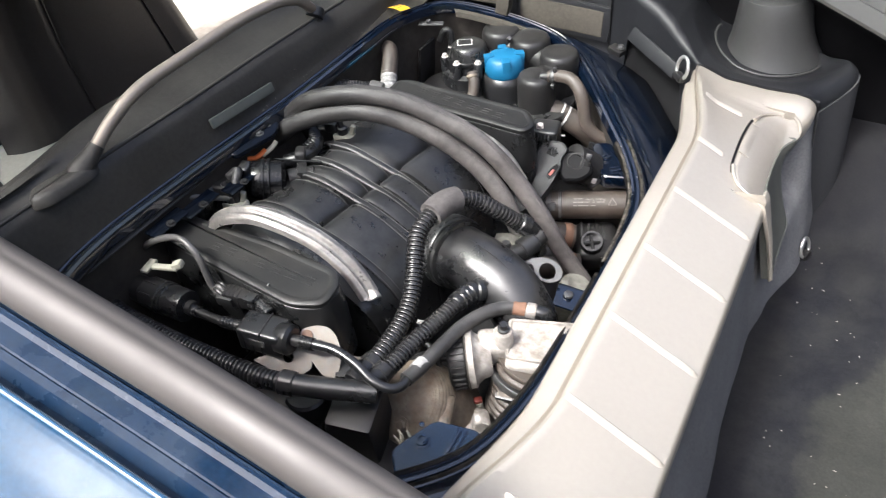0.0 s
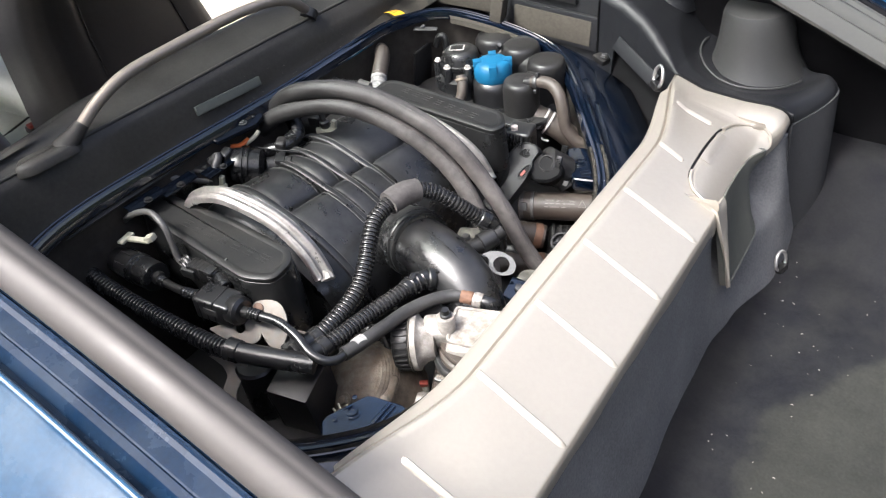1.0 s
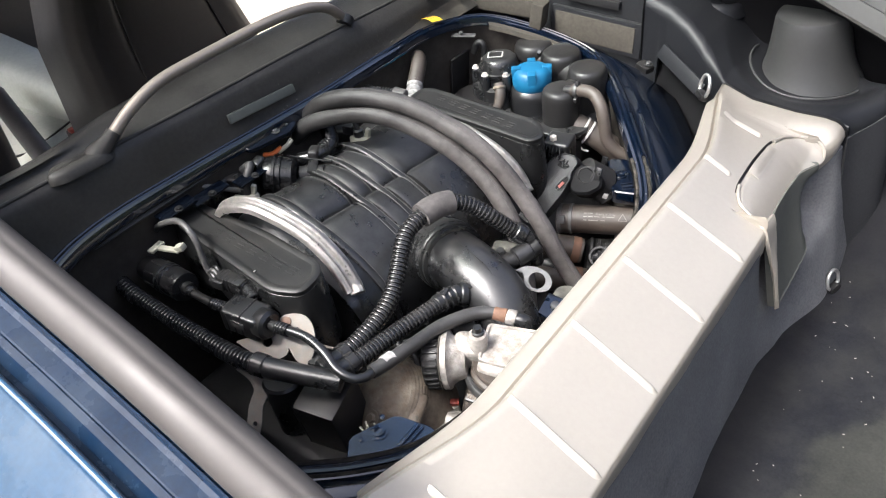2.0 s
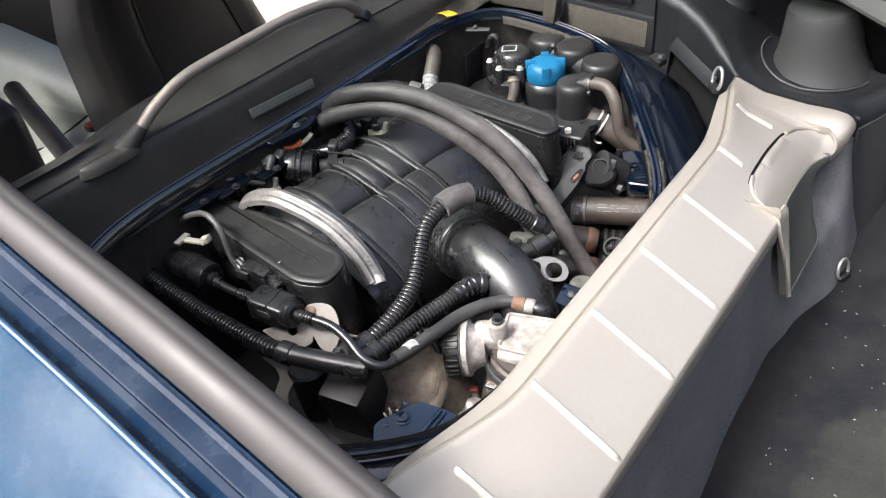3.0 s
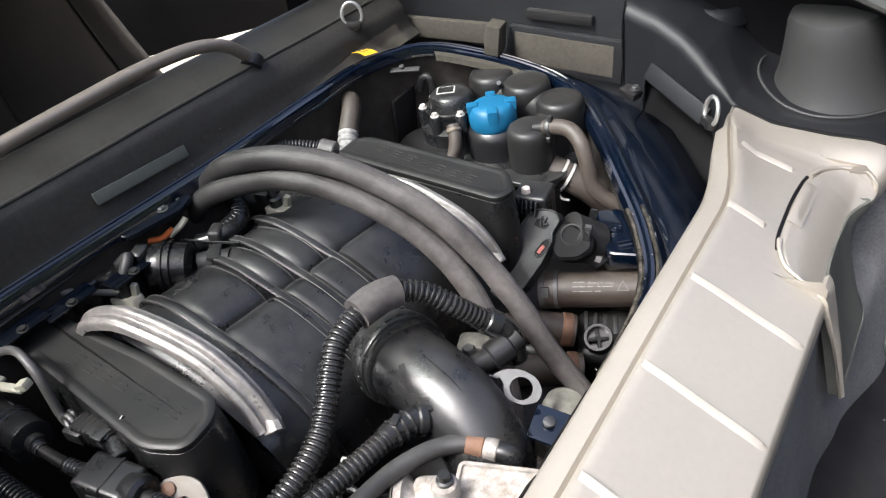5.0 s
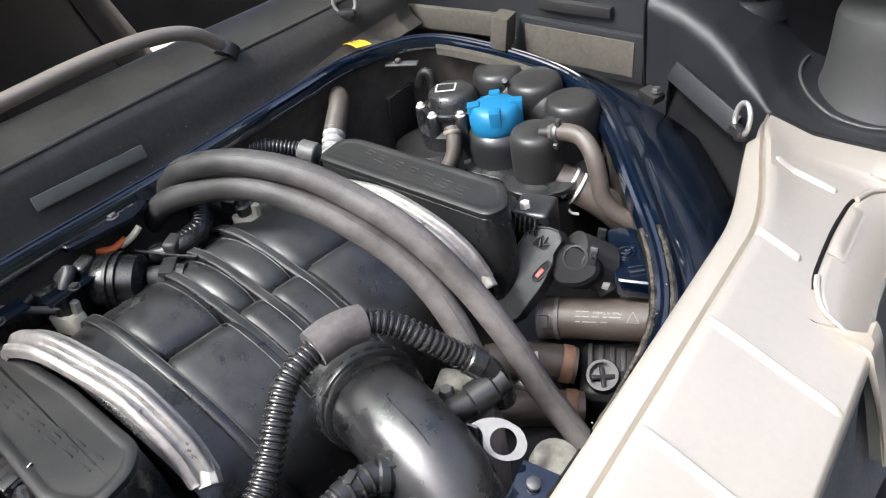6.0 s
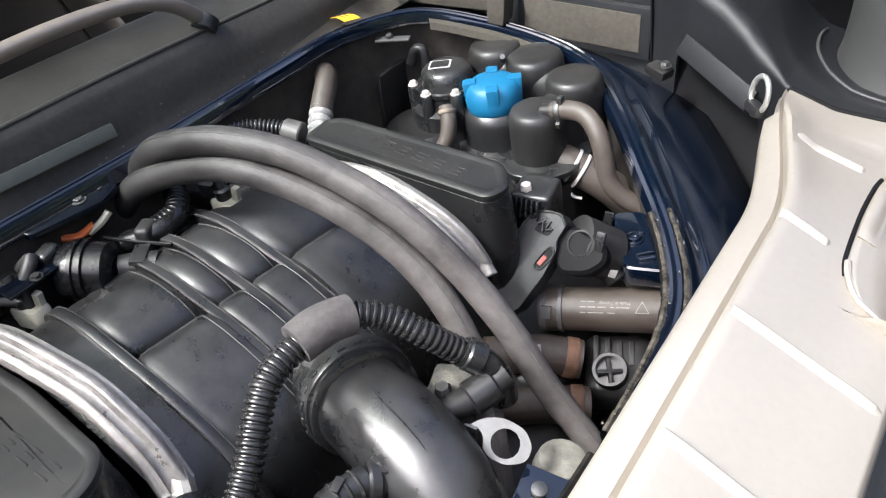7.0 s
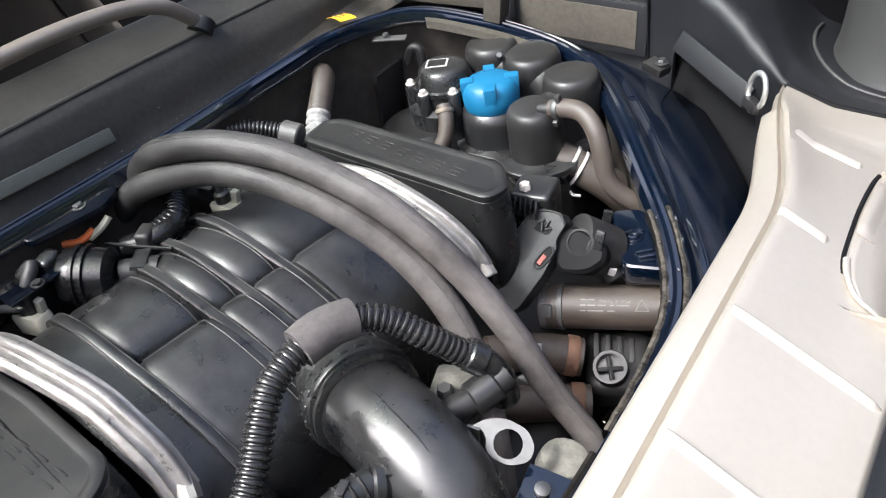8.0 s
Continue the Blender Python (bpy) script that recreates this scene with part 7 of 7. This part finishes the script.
part("arm_rim", tube([pm @ V(x, y, 0.0002) for x, y in ((0.000, -0.050), (-0.0115, -0.028), (-0.011, -0.011), (-0.003, 0.003), (0.015, 0.0115), (0.027, 0.006))], 0.0013, 8, 0.004), dusty_arm, arm)
SLOT = [(0.0250, -0.0465), (0.0335, -0.0475), (0.0365, -0.030), (0.0340, -0.0225), (0.0285, -0.0215), (0.0255, -0.030)]
# slot and head hole are black plates that paint in their shade
part("slot", slab(rounded(SLOT, 0.004), [(0, 0), (0, 0.0006)], pm), void_black, arm, "black plate painted as the slot's shade")
part("slot_rim", tube([pm @ V(x, y, 0.0008) for x, y in SLOT[5:] + SLOT[:5] + SLOT[5:]], 0.0011, 8, 0.003), dusty_arm, arm)
part("red_mark", box((0.0050, 0.012, 0.0010), pm @ pose(0.0298, -0.0385, 0.0008, 0, 0, -4), 0.0003, 1), red_plastic, arm)
part("head_hole", slab(rounded([(-0.009, -0.009), (0.009, -0.006), (0.010, 0.004), (-0.006, 0.006)], 0.004), [(0, 0), (0, 0.0006)], pm @ pose(0.010, -0.009, 0)), void_black, arm, "black plate painted as shade in the broken opening")
for x, y, w, a in ((0.004, -0.006, 0.010, 60), (0.008, -0.009, 0.013, 130), (0.012, -0.004, 0.009, 95), (0.016, -0.008, 0.008, 40)):
    part("broken_tab", box((w, 0.0022, 0.003), pm @ pose(x, y, 0.0015, 0, 14, a), 0.0005, 1), dusty_arm, arm)
head = part("head", slab(rounded([(0.020, -0.020), (0.028, 0.010), (0.050, 0.014), (0.074, 0.014), (0.084, 0.000), (0.076, -0.022), (0.050, -0.040)], 0.010), [(0.003, -0.050), (0, -0.046), (0, -0.012), (0.004, -0.008)], pm), void_black, br, "dull black pump head")
part("head_recess", lathe([(0.015, -0.012), (0.015, 0.0), (0.0125, 0.001), (0.0115, -0.004), (0.002, -0.004)], pm @ pose(0.050, 0.000, -0.0075), 24), dark_black, head)
part("head_tab", box((0.010, 0.022, 0.006), pm @ pose(0.066, 0.014, -0.006, 20, 0, 20), 0.002), black_plastic, head)
part("motor", lathe([(0.022, 0.0), (0.030, 0.004), (0.030, 0.05), (0.022, 0.058)], along((-0.345, 1.155, 0.815), (-0.312, 1.185, 0.780)), 24), dark_black, br)
part("outlet", rod((-0.320, 1.172, 0.785), (-0.300, 1.168, 0.765), 0.016, 18), dark_black, br)
part("clip_tab", box((0.010, 0.004, 0.022), pose(-0.322, 1.192, 0.822, 0, 12, 20), 0.001), black_plastic, br)
part("pale_tab", box((0.008, 0.004, 0.010), pose(-0.300, 1.156, 0.782, 0, 20, 20), 0.001), white_print, br)

big = thing("water_pipe_hose", (-0.30, 1.145, 0.70), "wide brown rubber coolant hose with faded pale print", "hose")
BA, BB = V(-0.372, 1.120, 0.733), V(-0.205, 1.183, 0.741)
part("hose", tube([BA, BA.lerp(BB, 0.33), BA.lerp(BB, 0.66), BB], 0.0250, 30, 0.006), dark_brown_rubber, big)
bd = (BB - BA).normalized()
for f, w, r in ((0.03, 0.004, 0.0265), (0.09, 0.010, 0.0262), (0.135, 0.003, 0.0268)):
    part("band_clamp", lathe([(r - 0.001, -w), (r, -w + 0.0006), (r, w - 0.0006), (r - 0.001, w)], along(BA + bd * f * 0.18, BB), 30), worn_plastic if w < 0.005 else dark_brown_rubber, big)
part("clamp_buckle", box((0.012, 0.006, 0.014), pose(-0.355, 1.102, 0.748, -30, 0, 20), 0.001), worn_plastic, big)
side = V(0.34, -0.94, 0).normalized()
rng = random.Random(3)
for row in range(3):
    ang = radians(62 - 14 * row)
    f = 0.28
    if row == 0:      # the one line that can be read stands on its head
        nn = V(side.x * math.cos(ang), side.y * math.cos(ang), math.sin(ang))
        x = -bd
        y = nn.cross(x)
        q = BA + (BB - BA) * 0.56 + nn * 0.0252
        part("print_text", lettering("Made in Turkey", 0.0052, Matrix(((x.x, y.x, nn.x, q.x), (x.y, y.y, nn.y, q.y), (x.z, y.z, nn.z, q.z), (0, 0, 0, 1)))), hose_print, big, smooth=False)
    while f < (0.34 if row == 0 else 0.56 - 0.03 * row):
        w = 0.004 + 0.008 * rng.random()
        q = BA + (BB - BA) * f
        nn = V(side.x * math.cos(ang), side.y * math.cos(ang), math.sin(ang))
        m = Matrix.Translation(q + nn * 0.0251)
        x = bd
        y = nn.cross(x)
        m = m @ Matrix(((x.x, y.x, nn.x, 0), (x.y, y.y, nn.y, 0), (x.z, y.z, nn.z, 0), (0, 0, 0, 1)))
        part("print_bar", box((w, 0.0012, 0.0005), m, 0), hose_print, big)
        f += w / 0.18 + 0.012
nn = V(side.x * math.cos(0.85), side.y * math.cos(0.85), math.sin(0.85))
q, x = BA + (BB - BA) * 0.63 + nn * 0.0254, bd
y = nn.cross(x)
tri = [q + x * 0.007 * a + y * 0.006 * b for a, b in ((-1, -1), (1, -1), (0, 1.1), (-1, -1))]
for a, b in zip(tri, tri[1:]):
    part("print_triangle_side", rod(a, b, 0.0005, 6), hose_print, big)

oh = thing("coolant_hose", (-0.33, 1.07, 0.66), "brown hose end with a rusty orange clamp", "hose", "rusty hose ends")
part("hose", tube([(-0.395, 1.035, 0.722), (-0.37, 1.060, 0.714), (-0.345, 1.080, 0.707), (-0.312, 1.097, 0.698)], 0.0215, 24, 0.006), dark_brown_rubber, oh)
part("rusty_clamp", lathe([(0.0222, -0.007), (0.0230, -0.006), (0.0230, 0.006), (0.0222, 0.007)], along((-0.322, 1.092, 0.701), (-0.312, 1.097, 0.698)), 26), rust, oh, "rusty orange band clamp")
part("clamp_tab", box((0.010, 0.003, 0.010), pose(-0.345, 1.062, 0.7315, -20, 0, 30), 0.001), white_print, oh)
oh2 = thing("coolant_hose", (-0.33, 1.04, 0.62), "lower brown hose end with a rusty clamp", "hose", "rusty hose ends")
part("hose", tube([(-0.385, 1.005, 0.675), (-0.36, 1.022, 0.672), (-0.33, 1.045, 0.667), (-0.290, 1.070, 0.660)], 0.0215, 24, 0.006), dark_brown_rubber, oh2)
part("rusty_clamp", lathe([(0.0222, -0.007), (0.0230, -0.006), (0.0230, 0.006), (0.0222, 0.007)], along((-0.302, 1.063, 0.662), (-0.290, 1.070, 0.660)), 26), rust, oh2, "rusty orange band clamp")

ts = thing("thermostat_cover", (-0.285, 1.10, 0.62), "black ribbed plastic cover with a round socket", "engine cover")
part("body", box((0.075, 0.075, 0.060), pose(-0.282, 1.128, 0.660, 20, 0, 25), 0.016, 3), dark_black, ts)
for k in range(4):
    part("vent_slot", box((0.006, 0.030, 0.004), pose(-0.305 + 0.012 * k, 1.120 + 0.005 * k, 0.698 - 0.002 * k, 20, 0, 25), 0.001), dark_black, ts)
part("socket", lathe([(0.0195, -0.02), (0.0195, 0.0), (0.0185, 0.002), (0.0150, 0.002), (0.0150, -0.008), (0.002, -0.008)], pose(-0.277, 1.096, 0.700, 28, 10, 0), 28), deep_black, ts, "round black socket")
part("socket_bar", box((0.028, 0.0045, 0.006), pose(-0.277, 1.096, 0.697, 28, 10, 40), 0.001), dark_black, ts)
part("socket_bar", box((0.0045, 0.027, 0.006), pose(-0.277, 1.096, 0.697, 28, 10, 40), 0.001), dark_black, ts)

# lifting eye
eye = thing("lifting_eye", (-0.28, 0.895, 0.70), "flat galvanised steel lifting eye with a round hole", "bracket")
EX, EY, EN = V(0.93075, 0, -0.36565), V(0.15428, 0.90663, 0.39271), V(0.33151, -0.42192, 0.84385)
em = Matrix(((EX.x, EY.x, EN.x, -0.2785), (EX.y, EY.y, EN.y, 0.9035), (EX.z, EY.z, EN.z, 0.7975), (0, 0, 0, 1)))
part("eye_plate", pressed([(-0.034, -0.007), (-0.027, 0.006), (-0.012, 0.017), (0.009, 0.019), (0.022, 0.010), (0.024, -0.003), (0.012, -0.015), (-0.002, -0.018), (-0.012, -0.016), (-0.017, -0.007), (-0.024, -0.003)], em, ((0.001, -0.0005), 0.0128), 0.009), steel, eye)
part("stem", box((0.012, 0.003, 0.08), pose(-0.314, 0.896, 0.770, 0, 10, 10), 0.001), steel, eye)
pg = thing("grey_post", (-0.258, 0.925, 0.62), "rough grey cast post beside the lifting eye", "casting")
part("post", lathe([(0.026, 0.0), (0.026, 0.10), (0.022, 0.114), (0.012, 0.118)], pose(-0.262, 0.925, 0.640, -8, 8, 0), 18), stone_grey, pg)
part("foot", box((0.05, 0.05, 0.04), pose(-0.245, 0.90, 0.66, 0, 0, 20), 0.01), cast_metal, pg)
part("blue_tab", box((0.05, 0.045, 0.004), pose(-0.232, 0.888, 0.772, 0, 12, 10), 0.0015), blue_paint, pg)
part("hub", lathe([(0.007, 0), (0.007, 0.004), (0.004, 0.005)], pose(-0.238, 0.888, 0.777, 0, 12, 0), 12), steel, pg)
sb = thing("small_bolt", (-0.335, 0.925, 0.77), "pale bolt head beside the Y connector", "bolt")
part("head", hexbolt((-0.352, 0.918, 0.806), (0, 0, 1), 0.008, 0.010, 0.010), steel, sb)
part("base", box((0.04, 0.05, 0.03), pose(-0.36, 0.935, 0.785, 0, 0, 20), 0.008), stone_grey, sb)
part("flange", box((0.014, 0.05, 0.006), pose(-0.345, 0.945, 0.795, 0, 0, -20), 0.002), cream_clip, sb)

# ---- front edge fittings ----
v2 = thing("vent_valve", (-0.70, 0.83, 0.84), "round black vent valve with pipe stubs under the front rim", "valve")
vm = along((-0.730, 0.808, 0.902), (-0.680, 0.845, 0.893))
part("body", lathe([(0.016, -0.010), (0.026, -0.006), (0.030, 0.0), (0.031, 0.012), (0.0335, 0.013), (0.0335, 0.017), (0.031, 0.018), (0.031, 0.021), (0.0335, 0.022), (0.0335, 0.026), (0.030, 0.027), (0.029, 0.044), (0.020, 0.050)], vm, 32), deep_black, v2)
part("stub", tube([(-0.690, 0.842, 0.894), (-0.674, 0.858, 0.892), (-0.660, 0.868, 0.890)], 0.014, 16, 0.005), dark_black, v2)
part("clip_band", box((0.016, 0.03, 0.006), pose(-0.673, 0.858, 0.905, 0, 10, 40), 0.002), black_plastic, v2)
part("hose", tube([(-0.715, 0.868, 0.900), (-0.690, 0.890, 0.905), (-0.692, 0.922, 0.908), (-0.722, 0.945, 0.915)], 0.0125, 16, 0.005), deep_black, v2)
part("ribbed_hose", corrugated([(-0.694, 0.897, 0.906), (-0.694, 0.923, 0.909), (-0.716, 0.942, 0.914), (-0.742, 0.955, 0.925)], 0.0135, 0.0055, 18, 0.12), deep_black, v2)
part("thin_pipe", tube([(-0.728, 0.855, 0.912), (-0.695, 0.868, 0.908), (-0.655, 0.885, 0.905)], 0.0022, 8, 0.005), deep_black, v2)
part("wire", tube([(-0.752, 0.825, 0.925), (-0.745, 0.840, 0.920), (-0.738, 0.856, 0.926)], 0.004, 8, 0.004), orange_wire, v2, "orange wire end")
part("wire", tube([(-0.742, 0.850, 0.918), (-0.730, 0.862, 0.928), (-0.727, 0.872, 0.935)], 0.004, 8, 0.004), cream_clip, v2, "cream wire end")
for k, (x, y, z, sx, sy, sz, rz) in enumerate(((-0.748, 0.765, 0.900, 0.05, 0.035, 0.05, 20), (-0.772, 0.730, 0.905, 0.045, 0.05, 0.04, 10), (-0.694, 0.884, 0.905, 0.018, 0.026, 0.03, 30), (-0.735, 0.802, 0.912, 0.018, 0.024, 0.05, 15))):
    part("connector", box((sx, sy, sz), pose(x, y, z, 8 * (k % 2), 6, rz), 0.006, 3), black_plastic if k % 2 else dark_black, v2, "black wire connector")
part("taped_wire", tube([(-0.745, 0.775, 0.925), (-0.732, 0.785, 0.935), (-0.728, 0.772, 0.925), (-0.727, 0.760, 0.905)], 0.007, 10, 0.004), dark_hose, v2)


def cream_holder(x, y, z, turn):
    t = thing("pipe_clip", (x, y, z - 0.02), "cream plastic pipe clip with a black insert", "clip", "cream clips")
    m = Matrix.Translation((x, y, z)) @ Matrix.Rotation(radians(turn), 4, "Z")
    part("saddle", slab(rounded([(-0.020, -0.010), (0.016, -0.014), (0.022, 0.004), (0.006, 0.010), (-0.018, 0.008)], 0.005), [(0, -0.024), (0, -0.004), (0.0015, -0.002)], m), cream_clip, t)
    part("wing", box((0.008, 0.008, 0.020), m @ pose(0.014, 0.002, 0.004, 0, 15, 0), 0.002), cream_clip, t)
    part("insert", lathe([(0.008, 0.0), (0.009, 0.002), (0.009, 0.012), (0.006, 0.014)], m @ pose(-0.004, 0, -0.003), 16), gloss_black, t)
    part("stem", rod(m @ V(-0.004, 0, 0.008), m @ V(-0.012, 0.004, 0.03), 0.005, 10), dark_black, t)


cream_holder(-0.729, 0.760, 0.898, 20)
cream_holder(-0.672, 0.974, 0.902, 10)
part("plug", box((0.022, 0.020, 0.018), pose(-0.697, 0.975, 0.908, 0, 0, 10), 0.004), gloss_black, v2)
fc = thing("fuel_rail_block", (-0.66, 1.01, 0.84), "black plastic rail block beneath the thick hoses", "engine cover")
part("block", box((0.09, 0.05, 0.05), pose(-0.675, 1.02, 0.862, 0, 0, 8), 0.010, 3), dark_black, fc)
part("block", box((0.05, 0.035, 0.03), pose(-0.735, 0.99, 0.88, 0, 0, 20), 0.008, 3), black_plastic, fc)
# hoses and straps low between the manifold and the near bank
low = thing("lower_loom", (-0.42, 0.70, 0.72), "tangle of dark looms and clips below the breather hoses", "wire")
for k in range(5):
    part("strand", tube([(-0.47 + 0.02 * k, 0.735 - 0.01 * k, 0.74), (-0.43 + 0.02 * k, 0.715 + 0.01 * (k % 3), 0.755 + 0.01 * (k % 2)), (-0.40 + 0.018 * k, 0.70, 0.73)], 0.0045, 8, 0.008), dark_black, low)
part("tie", box((0.016, 0.004, 0.006), pose(-0.405, 0.750, 0.780, 0, 30, 40), 0.001), white_print, low)
part("tie", box((0.012, 0.003, 0.006), pose(-0.385, 0.765, 0.775, 0, 50, 60), 0.001), cream_clip, low)
